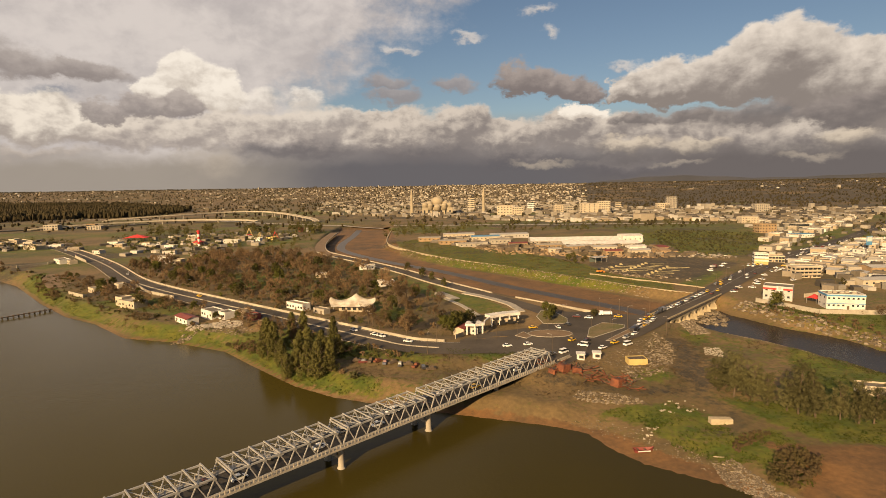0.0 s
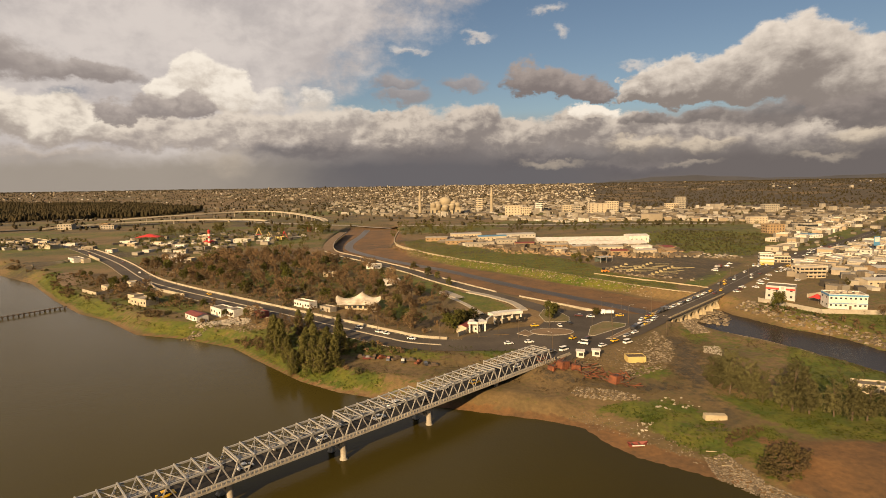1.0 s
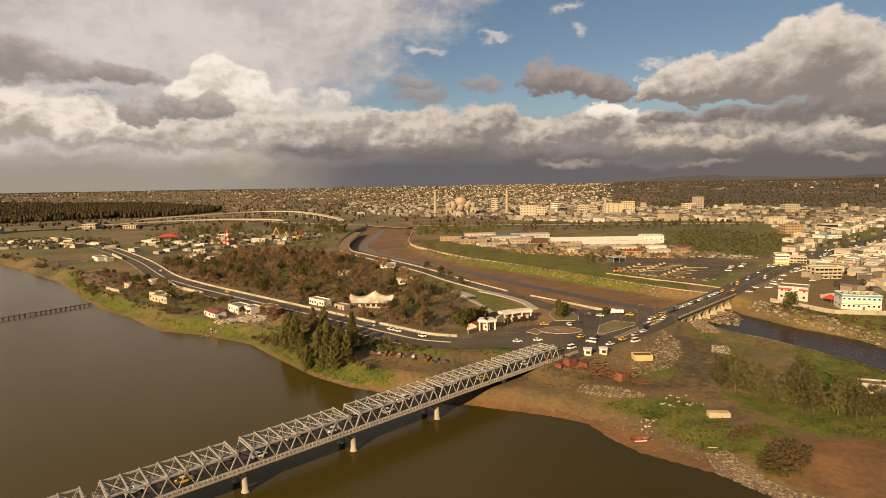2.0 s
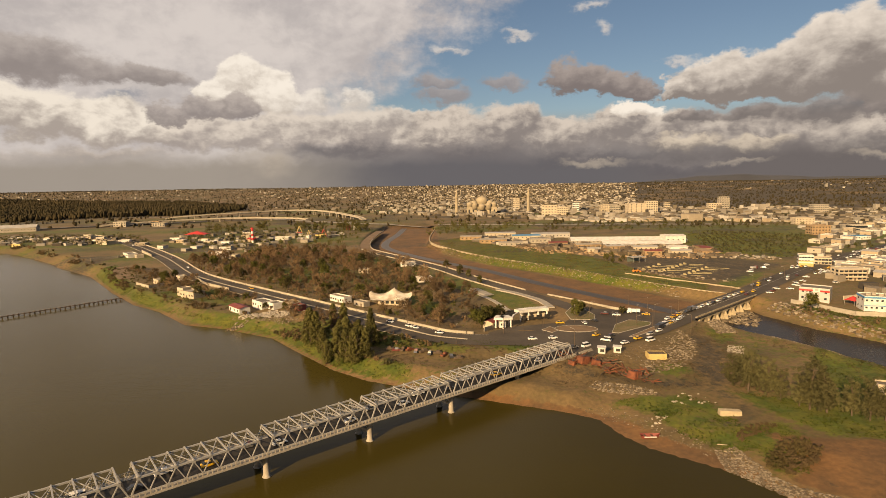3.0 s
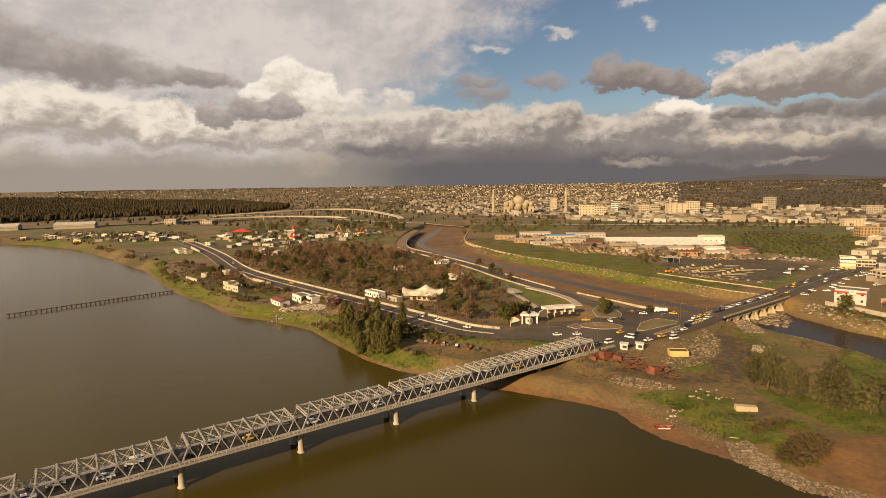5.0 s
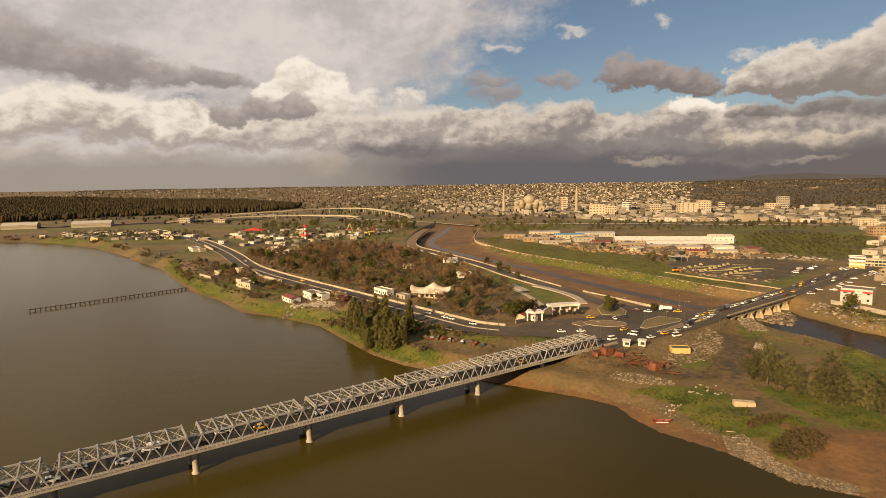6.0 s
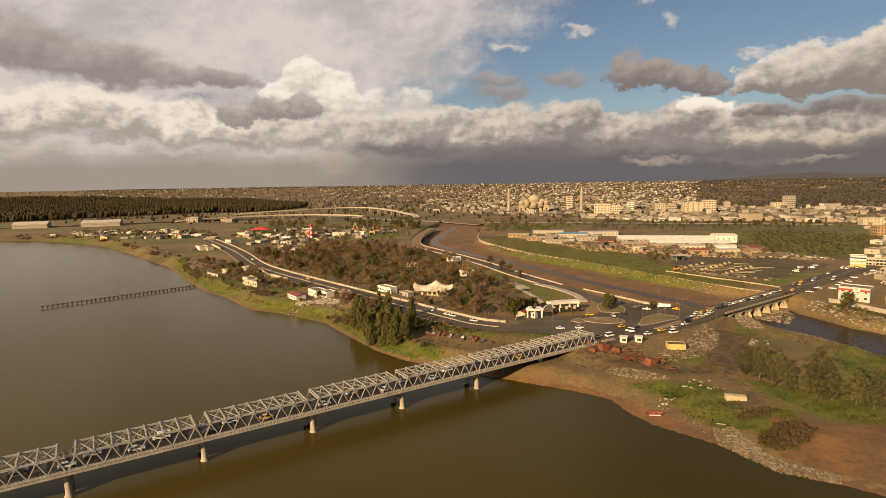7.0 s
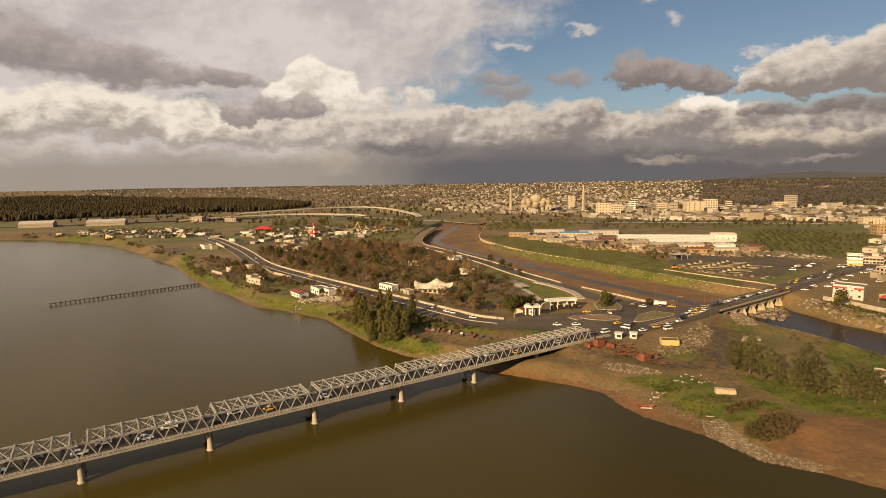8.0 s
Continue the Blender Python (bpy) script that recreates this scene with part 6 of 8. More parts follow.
tensile_tent(TENT[0], TENT[1], -8)
house(-61, 403, -38, 16, 6, 3.6, "long low white park building by the parapet", group="park buildings", wall=M_WHITE, bays=(6, 1))
house(-44, 392, -38, 10, 5, 2.6, "low pale terrace wall beside the tent", group="park buildings", wall=M_CONC, bays=(2, 1))
house(-14, 476, 20, 12, 7, 3.6, "small white hut under the bare trees", group="park buildings", wall=M_WHITE)
house(-72, 520, 10, 11, 7, 3.4, "pale hut under the bare trees", group="park buildings", wall=M_CREAM)
house(-40, 560, 10, 14, 7, 3.6, "white hut among the park trees", group="park buildings", wall=M_WHITE)


def park_gate():
    """The white gateway of the park: two canopies on columns with a curved wall."""
    t = thing("park_gate", Matrix.Translation((58, 349, PLAIN)), "white concrete park gateway with two canopies on columns", "gate")
    def canopy(pts, z0, z1, deep):
        bm = bmesh.new()
        for (a, b), (c, d) in zip(pts, pts[1:]):
            n = (Vector((c, d)) - Vector((a, b))).normalized()
            s = Vector((-n.y, n.x)) * deep
            q = [(a, b), (c, d), (c + s.x, d + s.y), (a + s.x, b + s.y)]
            lo, hi = [bm.verts.new((*p, z0)) for p in q], [bm.verts.new((*p, z1)) for p in q]
            for k in range(4):
                bm.faces.new((lo[k], lo[(k + 1) % 4], hi[(k + 1) % 4], hi[k]))
            bm.faces.new(lo), bm.faces.new(hi)
        bmesh.ops.recalc_face_normals(bm, faces=bm.faces[:])
        part("canopy", bm, M_WHITE, t)
    right = [(-3, 3), (2, 6), (8, 8.5), (14, 10)]
    left = [(-17, -12), (-12, -13), (-7, -11)]
    canopy(right, 4.4, 5.9, 5.0)
    canopy(left, 4.4, 5.6, 6.0)
    canopy([(-7, -11), (-6, -4), (-3, 3)], 4.9, 5.3, 0.8)
    for px, py in ((-2, 4.5), (2.5, 7.2), (8, 9.6), (13, 10.8), (-16, -11), (-12, -12), (-8, -10.4), (-13, -7.6), (-9, -6)):
        part("column", box(bmesh.new(), (px, py, 2.1), (0.8, 0.8, 4.7)), M_WHITE, t)
    part("back_wall", box(bmesh.new(), (5, 11.6, 2.0), (15, 0.4, 4.2), 17), M_CREAM, t)
    part("ticket_booth", box(bmesh.new(), (-12.5, -9.6, 1.5), (3.4, 3.0, 3.2), 10), M_WHITE, t)
    part("window", GLASS_UNIT, None, t, m=pose(-12.3, -11.15, 1.7, 0, 0, 10) @ Matrix.Diagonal((1.8, 1, 1.2, 1)))
    for k in range(4):
        part("gate_leaf", box(bmesh.new(), (-0.6 + 4.6 * k, 5.2 + 1.6 * k, 1.2), (3.4, 0.12, 2.4), 22), M_DARK, t)


park_gate()
fence([(46, 352), (40, 338), (36, 329)], 2.2, "low cream wall beside the park gateway")
gable(40, 344, 60, 9, 6, 3.4, 0.8, "small park hut with a brown roof", M_CREAM, M_ROOFRED, "hut", name="hut")

# --- the near flat: huts, box, wrecks ---
for x, y, r in ((89.5, 296, -12), (96.5, 296.5, -12)):
    t = thing("kiosk", Matrix.Translation((x, y, gz(x, y))) @ pose(0, 0, 0, 0, 0, r), "small white roadside kiosk with a flat lid roof", "kiosk", "roadside kiosks")
    part("wall", box(bmesh.new(), (0, 0, 1.2), (3.2, 3.0, 3.0)), M_WHITE, t)
    part("roof", box(bmesh.new(), (0, -0.2, 2.8), (3.9, 3.9, 0.2)), M_WHITE, t)
    part("hatch", box(bmesh.new(), (0.3, -1.53, 1.5), (1.8, 0.08, 1.1)), M_DARK, t)
    part("door", box(bmesh.new(), (1.63, 0.3, 1.0), (0.08, 1.0, 2.0)), M_DARK, t)
    part("counter", box(bmesh.new(), (0.3, -1.8, 0.9), (2.0, 0.5, 0.08)), M_CONC, t)
yb = thing("container_hut", Matrix.Translation((112.5, 293, gz(112.5, 293))) @ pose(0, 0, 0, 0, 0, 2) @ Matrix.Diagonal((0.72, 0.75, 0.9, 1)), "yellow-painted open-topped hut on the rubble ground", "hut")
for k, (c2, s2) in enumerate((((0, -3.1, 1.3), (11.0, 0.25, 3.2)), ((0, 3.1, 1.3), (11.0, 0.25, 3.2)), ((-5.4, 0, 1.3), (0.25, 6.0, 3.2)), ((5.4, 0, 1.3), (0.25, 6.0, 3.2)))):
    part("wall", box(bmesh.new(), c2, s2), M_YELLOW, yb)
part("roof", box(bmesh.new(), (0, 0, 2.55), (10.5, 5.9, 0.15)), M_BARK, yb, "brown sagging roof")
part("window", GLASS_UNIT, None, yb, m=pose(5.55, 0.5, 1.6, 0, 0, 90) @ Matrix.Diagonal((1.4, 1, 1.1, 1)))


def slab_block(x, y, rz, L, W, h, label):
    z = gz(x, y)
    bm = box(bmesh.new(), (0, 0, h / 2 - 0.2), (L, W, h + 0.4), 0, 0.97)
    bmesh.ops.bevel(bm, geom=bm.edges[:], offset=0.12, segments=1, affect="EDGES")
    ob = part("concrete_slab", bm, M_STONE, m=Matrix.Translation((x, y, z)) @ pose(0, 0, 0, 0, 0.6, rz))
    return tagged(ob, label, "slab")


slab_block(123.2, 241.8, -3, 7.4, 2.6, 1.7, "long pale concrete block lying on the grass")
hut = house(190, 262, -18, 11, 6, 3.0, "roofless cream hut on the grass", group="", wall=M_CREAM, bays=(2, 2), name="hut")


def rusty_wreck():
    """A heap of rusted frames, plates and girders."""
    r = np.random.default_rng(4)
    for x, y, s in ((79, 281, 0.85), (84, 280, 0.62), (98, 271.5, 0.85), (74, 279, 0.5), (88, 277, 0.42)):
        z = gz(x, y)
        t = thing("rusty_tank", Matrix.Translation((x, y, z)) @ pose(0, 0, 0, 0, 8, r.uniform(-40, 40)), "rusted red-brown iron tank lying among scrap", "scrap", "rusted scrap on the flat")
        bm = box(bmesh.new(), (0, 0, 1.6 * s), (6.4 * s, 4.6 * s, 3.6 * s), 0, 0.82)
        bmesh.ops.bevel(bm, geom=bm.edges[:], offset=0.18 * s, segments=1, affect="EDGES")
        part("shell", bm, M_RUST, t)
        for k in range(4):
            part("rib", box(bmesh.new(), ((k - 1.5) * 1.5 * s, 0, 1.7 * s), (0.2, 4.8 * s, 3.3 * s), 0, 0.84), M_RUST, t)
        part("hatch", box(bmesh.new(), (0.4, 0, 3.5 * s), (1.4 * s, 1.2 * s, 0.3)), M_DARK, t)
    for k in range(150):
        x, y = r.uniform(68, 106), 0
        y = 288 - 0.42 * (x - 70) + r.uniform(-6, 4)
        z = gz(x, y)
        a, L = r.uniform(0, math.tau), r.uniform(1.8, 6.5)
        ob = part("girder", beam(bmesh.new(), (0, 0, 0.1), (math.cos(a) * L, math.sin(a) * L, r.uniform(0.2, 2.4)), 0.28), M_RUST if r.random() < 0.55 else M_BARK, m=Matrix.Translation((x, y, z)))
        tagged(ob, "bent rusty girder in a heap of scrap", "scrap", "rusted girders on the flat")


rusty_wreck()
sk = thing("wrecked_boat", Matrix.Translation((92, 226.5, gz(92, 226.5))) @ pose(0, 0, 0, 0, 0, 5), "small wrecked red and white boat on the mud", "boat")
bm = bmesh.new()
hull = [(-3.2, 0.9, 1.1), (-1.5, 1.1, 0.9), (1.2, 1.0, 0.95), (3.3, 0.05, 1.5), (1.2, -1.0, 0.95), (-1.5, -1.1, 0.9), (-3.2, -0.9, 1.1)]
hi, lo = [bm.verts.new(p) for p in hull], [bm.verts.new((p[0] * 0.85, p[1] * 0.55, -0.1)) for p in hull]
for k in range(7):
    bm.faces.new((lo[k], lo[(k + 1) % 7], hi[(k + 1) % 7], hi[k]))
bm.faces.new(lo)
bmesh.ops.recalc_face_normals(bm, faces=bm.faces[:])
part("hull", bm, M_ROOFRED, sk)
part("stripe", box(bmesh.new(), (-0.2, -1.06, 0.62), (4.0, 0.1, 0.3)), M_WHITE, sk)
for xx in (-1.8, 0.4):
    part("bench", box(bmesh.new(), (xx, 0, 0.75), (0.4, 1.8, 0.08)), M_BARK, sk)


def stones(name, places, lo, hi, mat, label, seed, flat=0.6, kind="stuff"):
    """Rough broken stones strewn at the places, in one mesh."""
    r = np.random.default_rng(seed)
    base = np.array([(-1, -1, -1), (1, -1, -1), (1, 1, -1), (-1, 1, -1), (-.8, -.8, .7), (.8, -.8, .8), (.7, .8, .6), (-.7, .8, 1)], float)
    vs, fs = [], []
    p = np.array(places, float)
    zz = np.maximum(ground_z(p[:, 0], p[:, 1]), -0.1)
    for (x, y), z in zip(p, zz):
        s = r.uniform(lo, hi) * 0.5
        v = (base + r.uniform(-.3, .3, (8, 3))) * (s * r.uniform(.7, 1.6), s, s * flat)
        a = r.uniform(0, 6.28)
        m = np.array([[math.cos(a), -math.sin(a), 0], [math.sin(a), math.cos(a), 0], [r.uniform(-.3, .3), r.uniform(-.3, .3), 1]])
        v = v @ m.T + (x, y, z + s * flat * 0.4)
        b = len(vs)
        vs += v.tolist()
        fs += [tuple(b + i for i in f) for f in ((3, 2, 1, 0), (4, 5, 6, 7), (0, 1, 5, 4), (1, 2, 6, 5), (2, 3, 7, 6), (3, 0, 4, 7))]
    return tagged(new(name, quads_mesh(name, vs, fs, mat)), label, "stones", kind=kind)


def strewn(poly, n, seed):
    r = np.random.default_rng(seed)
    xs, ys = zip(*poly)
    out = []
    while len(out) < n:
        x, y = r.uniform(min(xs), max(xs), 500), r.uniform(min(ys), max(ys), 500)
        ok = inside(x, y, poly)
        out += list(zip(x[ok], y[ok]))
    return out[:n]


stones("rubble", strewn([(100, 272), (112, 278), (122, 284), (132, 300), (140, 322), (136, 336), (126, 318), (118, 300), (104, 286)], 760, 1), 0.25, 1.0, M_RUBBLE, "pale broken rubble along the edge of the flat", 1)
stones("rubble", strewn([(84, 286), (110, 286), (130, 302), (134, 330), (120, 320), (104, 302), (86, 292)], 480, 2), 0.15, 0.55, M_RUBBLE, "small broken stones on the bare flat", 2)
stones("rubble", strewn([(78, 262), (96, 256), (104, 256), (100, 262), (82, 268)], 437, 3), 0.28, 0.94, M_RUBBLE, "pale broken concrete on the grassy edge", 3)
stones("riprap", strewn([(112, 202), (120, 192), (134, 188), (136, 192), (124, 198), (118, 206)], 988, 4), 0.17, 0.72, M_RUBBLE, "pale shore stones at the water's edge", 4)
stones("riprap", strewn([(109, 218), (116, 220), (120, 205), (114, 200), (108, 207)], 1064, 5), 0.22, 0.55, M_RUBBLE, "rows of pale stones of a ruined ramp", 5)
stones("riprap", strewn([(162, 368), (168, 352), (167, 341), (156, 338), (157, 356)], 900, 6), 0.3, 1.0, M_RUBBLE, "pale stone apron below the arch bridge", 6)
stones("riprap", strewn([(176, 381), (183, 411), (204, 406), (200, 384), (190, 372)], 420, 7), 0.4, 2.2, M_RUBBLE, "boulders in the stream below the arches", 7)
stones("rubble", strewn([(210, 404), (222, 370), (238, 344), (248, 300), (256, 300), (246, 346), (232, 378), (220, 408)], 420, 52), 0.5, 1.9, M_RUBBLE, "brown rocks on the steep stream bank", 52)
stones("rubble", strewn([(153, 318), (163, 321), (155, 304), (148, 307)], 220, 8), 0.22, 0.72, M_CONC, "heap of pale broken slabs by the track", 8)
stones("rubble", strewn([(176, 344), (200, 318), (214, 296), (218, 290), (214, 290), (196, 314), (180, 336)], 570, 9), 0.17, 0.66, M_RUBBLE, "stones along the stream bank", 9)
stones("riprap", strewn([(-120, 366), (-96, 377), (-74, 358), (-80, 350), (-104, 362)], 627, 10), 0.22, 0.83, M_RUBBLE, "rubble slope below the bank houses", 10)
stones("rubble", strewn([(-116, 368), (-100, 378), (-86, 374), (-82, 364), (-96, 364), (-108, 362)], 260, 51), 0.5, 1.8, M_CONC, "pale broken concrete slope below the white houses", 51)
stones("riprap", strewn([(-44, 786), (-6, 692), (42, 616), (96, 556), (138, 500), (178, 449), (172, 446), (132, 497), (90, 551), (34, 612), (-14, 690), (-52, 786)], 1710, 11), 0.28, 1.10, M_RUBBLE, "pale stone pitching on the levee slope", 11)
stones("rubble", strewn([(116, 246), (124, 252), (122, 258), (112, 258), (106, 250)], 22, 12), 0.22, 0.83, M_KERB, "white broken blocks on the grass", 12)
stones("rubble", strewn([(94, 232), (100, 236), (102, 240), (96, 240)], 22, 13), 0.22, 0.72, M_KERB, "white debris on the grassy shore", 13)
stones("rubble", strewn([(74, 246), (96, 226), (112, 208), (116, 214), (98, 236), (80, 252)], 380, 14), 0.08, 0.39, M_RUBBLE, "small stones on the muddy shore", 14)
stones("wreckage", strewn([(-117, 352), (-108, 356), (-106, 362), (-116, 362)], 68, 15), 0.44, 1.43, M_RUBBLE, "broken concrete in the water by the bank", 15)
for k in range(4):
    slab_block(113.5 + 0.5 * k, 221.5 - 4.0 * k, -8, 4.6, 0.35, 0.12, "pale stone step of a ruined ramp")


def jetty():
    """A low ruined trestle out into the river."""
    a, b = Vector((-243, 440)), Vector((-304, 350))
    d = b - a
    t = thing("jetty", Matrix.Translation((a.x, a.y, 0)) @ pose(0, 0, 0, 0, 0, math.degrees(math.atan2(d.y, d.x))), "dark ruined trestle standing low in the river", "jetty")
    L = d.length
    part("deck", box(bmesh.new(), (L / 2, 0, 1.35), (L, 1.6, 0.35)), M_BARK, t)
    for k in range(36):
        for s in (-1, 1):
            part("post", box(bmesh.new(), (L * (k + 0.5) / 36, s * 0.75, 0.3), (0.35, 0.35, 3.4)), M_BARK, t)


jetty()


def huddle(name, poly, n, lo, hi, label, seed, mat=None, tall=(2.2, 4.2)):
    """Small flat-roofed huts, sheds and stacks, too many to pick apart, in one mesh."""
    r = np.random.default_rng(seed)
    p = np.array([q for q in strewn(poly, n, seed) if clear(q[0], q[1], 13)])
    z = ground_z(p[:, 0], p[:, 1])
    rows = [(x, y, zz - 0.5, r.uniform(lo, hi), r.uniform(lo, hi), r.uniform(*tall) + 0.5, r.uniform(-45, 45)) for (x, y), zz in zip(p, z)]
    return tagged(new(name, boxes_mesh(name, rows, mat or M_CITY)), label, "huts", kind="stuff")


huddle("village_huts", [(-790, 860), (-730, 795), (-640, 765), (-500, 755), (-450, 790), (-560, 880), (-680, 900)], 150, 4, 11, "small pale huts crowded by the river", 41)
huddle("village_huts", [(-470, 880), (-400, 740), (-300, 660), (-215, 640), (-190, 800), (-200, 960), (-400, 960)], 120, 4, 11, "small pale huts and stalls beyond the park", 42)
huddle("timber_stacks", [(60, 715), (150, 650), (240, 600), (285, 620), (280, 690), (200, 720), (100, 740)], 330, 2, 9, "brown timber stacks and lean-tos between the sheds", 43, M_RUBBLE, (1.5, 4.0))
huddle("lean_tos", [(0, 790), (60, 720), (100, 770), (150, 860), (40, 860)], 90, 4, 12, "low lean-to roofs beyond the channel", 44, None, (2, 4))
huddle("street_stalls", [(330, 600), (400, 660), (520, 770), (560, 760), (440, 630), (360, 570)], 160, 2, 6, "stalls and crates crowding the street", 45, None, (1.5, 3))
huddle("town_clutter", [(290, 430), (345, 425), (440, 420), (760, 700), (1000, 1050), (900, 1120), (560, 800), (400, 640), (300, 520)], 900, 3, 11, "small roofs, stalls and sheds crowding the town", 46, None, (2.2, 5.0))
huddle("town_clutter", [(420, 700), (520, 790), (760, 1020), (1000, 1300), (760, 1250), (520, 960)], 380, 3, 12, "small roofs and sheds beside the street", 47, None, (2.2, 5.0))

# ---- the town across the arch bridge ----
STREET_TURN = 45.0
# the pale grey building with a red band
M_PANEL = material("pale_grey_cladding", (0.42, 0.40, 0.38), 0.6, 0, 0.12, 0.2, 1.5)
t = house(244.5, 413, -35, 16, 13, 8.0, "pale grey two-storey building with a red band", "building", wall=M_PANEL, storeys=2, bays=(4, 2), name="building")
part("band", box(bmesh.new(), (0, -6.56, 6.9), (16.1, 0.14, 1.1)), M_RED, t, "red painted band")
part("sign_panel", box(bmesh.new(), (1.2, -6.7, 7.4), (3.6, 0.3, 2.8)), M_WHITE, t, "white panel with a plain grey emblem")
part("emblem", box(bmesh.new(), (1.2, -6.88, 7.5), (1.6, 0.05, 1.6)), M_STEEL, t)
part("side_wall", box(bmesh.new(), (8.1, 0, 3.9), (0.16, 13, 7.8)), M_CONC, t, "grey side wall")
# the white building with blue trim
t = house(267, 388, -14, 20, 12, 8.4, "white two-storey building with blue trim on its roof edge", "building", wall=M_WHITE, storeys=2, bays=(8, 2), name="building", win=(1.1, 1.0))
part("cornice", box(bmesh.new(), (0, -6.1, 8.2), (20.4, 0.3, 0.9)), M_BLUE, t, "blue painted cornice")
part("cornice", box(bmesh.new(), (-10.1, 0, 8.2), (0.3, 11.9, 0.9)), M_BLUE, t, "blue painted cornice")
part("band", box(bmesh.new(), (0, -6.06, 3.4), (20.1, 0.14, 0.35)), M_BLUE, t, "blue painted band")
for k in range(5):
    part("roof_unit", box(bmesh.new(), (-6.5 + 3.2 * k, 1.5 * (k % 2), 9.0), (2.2, 1.6, 1.2)), M_CONC, t)
awning(259, 400, 7, 6, 5.5, M_RED, "bright red tent roof beside the white building", 30)
# the concrete block with open floors
t = house(308, 486, 2, 20, 10, 8.4, "three-storey cream block with open balcony floors", "building", wall=M_CREAM, storeys=3, bays=(6, 2), name="building", win=(2.6, 1.5))
for st in (2.8, 5.6, 8.4):
    part("balcony_slab", box(bmesh.new(), (0, -6.0, st - 0.2), (20, 2.0, 0.35)), M_CREAM, t)
# the white and yellow corner building
t = house(314, 556, -20, 11, 10, 9.5, "white and yellow three-storey corner building", "building", wall=M_WHITE, storeys=3, bays=(5, 4), name="building", win=(1.9, 1.2))
part("band", box(bmesh.new(), (0, -5.06, 1.5), (11.1, 0.14, 2.8)), M_YELLOW, t, "yellow painted ground floor")
part("band", box(bmesh.new(), (0, -5.06, 4.7), (11.1, 0.12, 0.9)), M_YELLOW, t, "yellow painted band")
house(332, 568, -20, 18, 10, 5.6, "long cream two-storey shop row", "building", "shop rows", M_CREAM, storeys=2, bays=(7, 2), name="building", win=(2.2, 1.6))
fence([(226, 405), (234, 393), (245, 374), (276, 368), (320, 356), (420, 330)], 2.6, "long cream boundary wall with panels", M_CONC)
fence([(262, 414), (286, 424), (300, 440)], 2.4, "cream yard wall behind the striped building", M_CREAM)
gable(335, 448, 2, 30, 12, 5.0, 1.0, "long hall with a pale sheet roof", M_CREAM, M_SHEET, "hall", "town halls", name="hall")
gable(382, 500, 2, 34, 14, 5.0, 1.2, "wide hall with a brown sheet roof", M_BRICK, M_SHEET, "hall", "town halls", name="hall")
house(490, 776, 8, 27, 16, 4.5, "long hall with a bright blue roof", "hall", wall=M_WHITE, roof=M_BLUE, bays=(8, 2), parapet=0, name="hall")
house(482, 842, 0, 24, 16, 12, "large bare ochre building shell", "building", wall=M_BRICK, storeys=3, bays=(6, 4), name="building", win=(1.6, 1.6))
house(556, 1022, 0, 30, 18, 10, "cream block at the edge of the fields", "building", wall=M_CREAM, storeys=3, bays=(6, 3), name="building")
house(552, 876, 0, 20, 14, 9, "pale concrete frame building with open floors", "building", wall=M_CONC, storeys=2, bays=(6, 3), name="building", win=(4.2, 3.0))
house(760, 1345, 0, 32, 20, 17, "grey block on the edge of the plain", "building", wall=M_CONC, storeys=4, bays=(7, 3), name="building", win=(2.5, 2))
# streets of shops and workshops
srng = np.random.default_rng(8)
ca, sa = math.cos(radians(STREET_TURN)), math.sin(radians(STREET_TURN))
TAKEN = [(245, 413, 18), (267, 388, 18), (252, 440, 10), (262, 408, 10), (310, 486, 20), (316, 556, 18), (338, 570, 20), (335, 448, 26), (382, 500, 30), (490, 776, 26), (482, 842, 22), (556, 1022, 20), (550, 876, 22)]


def free(x, y, r):
    p = np.array([x]), np.array([y])
    return all(math.hypot(x - a, y - b) > r + c2 * 0.8 for a, b, c2 in TAKEN) and seg_dist(*p, STREET)[0] > 12 + r * 0.6


count = 0
for i in range(0, 34):
    for j in range(0, 26):
        u, v = 340 + 17 * i + srng.uniform(-3, 3), 21 + 15 * j + srng.uniform(-2, 2)
        bx, by = 74 + u * ca * 0.955 + v * sa, 290 + u * sa * 1.005 - v * ca
        a = math.degrees(math.atan2(bx - 32, by - 65))
        if a > 48 or count >= 170:
            continue
        w, d = srng.uniform(9, 14), srng.uniform(8, 13)
        if not free(bx, by, max(w, d) / 2) or srng.random() < 0.1 or by < 405:
            continue
        h = float(srng.choice([3.4, 3.9, 4.4, 6.8], p=[.35, .3, .2, .15]))
        TAKEN.append((bx, by, max(w, d) * 0.62))
        near = math.hypot(bx - 32, by - 65) < 620
        if srng.random() < 0.3:
            gable(bx, by, STREET_TURN + srng.choice([0, 90]), w, d, h, 1.0, "workshop with a low pale sheet roof", M_WALL, M_SHEET if srng.random() < .7 else M_CONC, "workshop", "workshops of the town", name="workshop")
        else:
            house(bx, by, STREET_TURN + float(srng.choice([-90, 0])), w, d, h, "sandy flat-roofed town house", "house", "houses of the town", storeys=2 if h > 6 else 1, bays=(3, 2) if near else (2, 0), tank=srng.random() < .35)
        count += 1
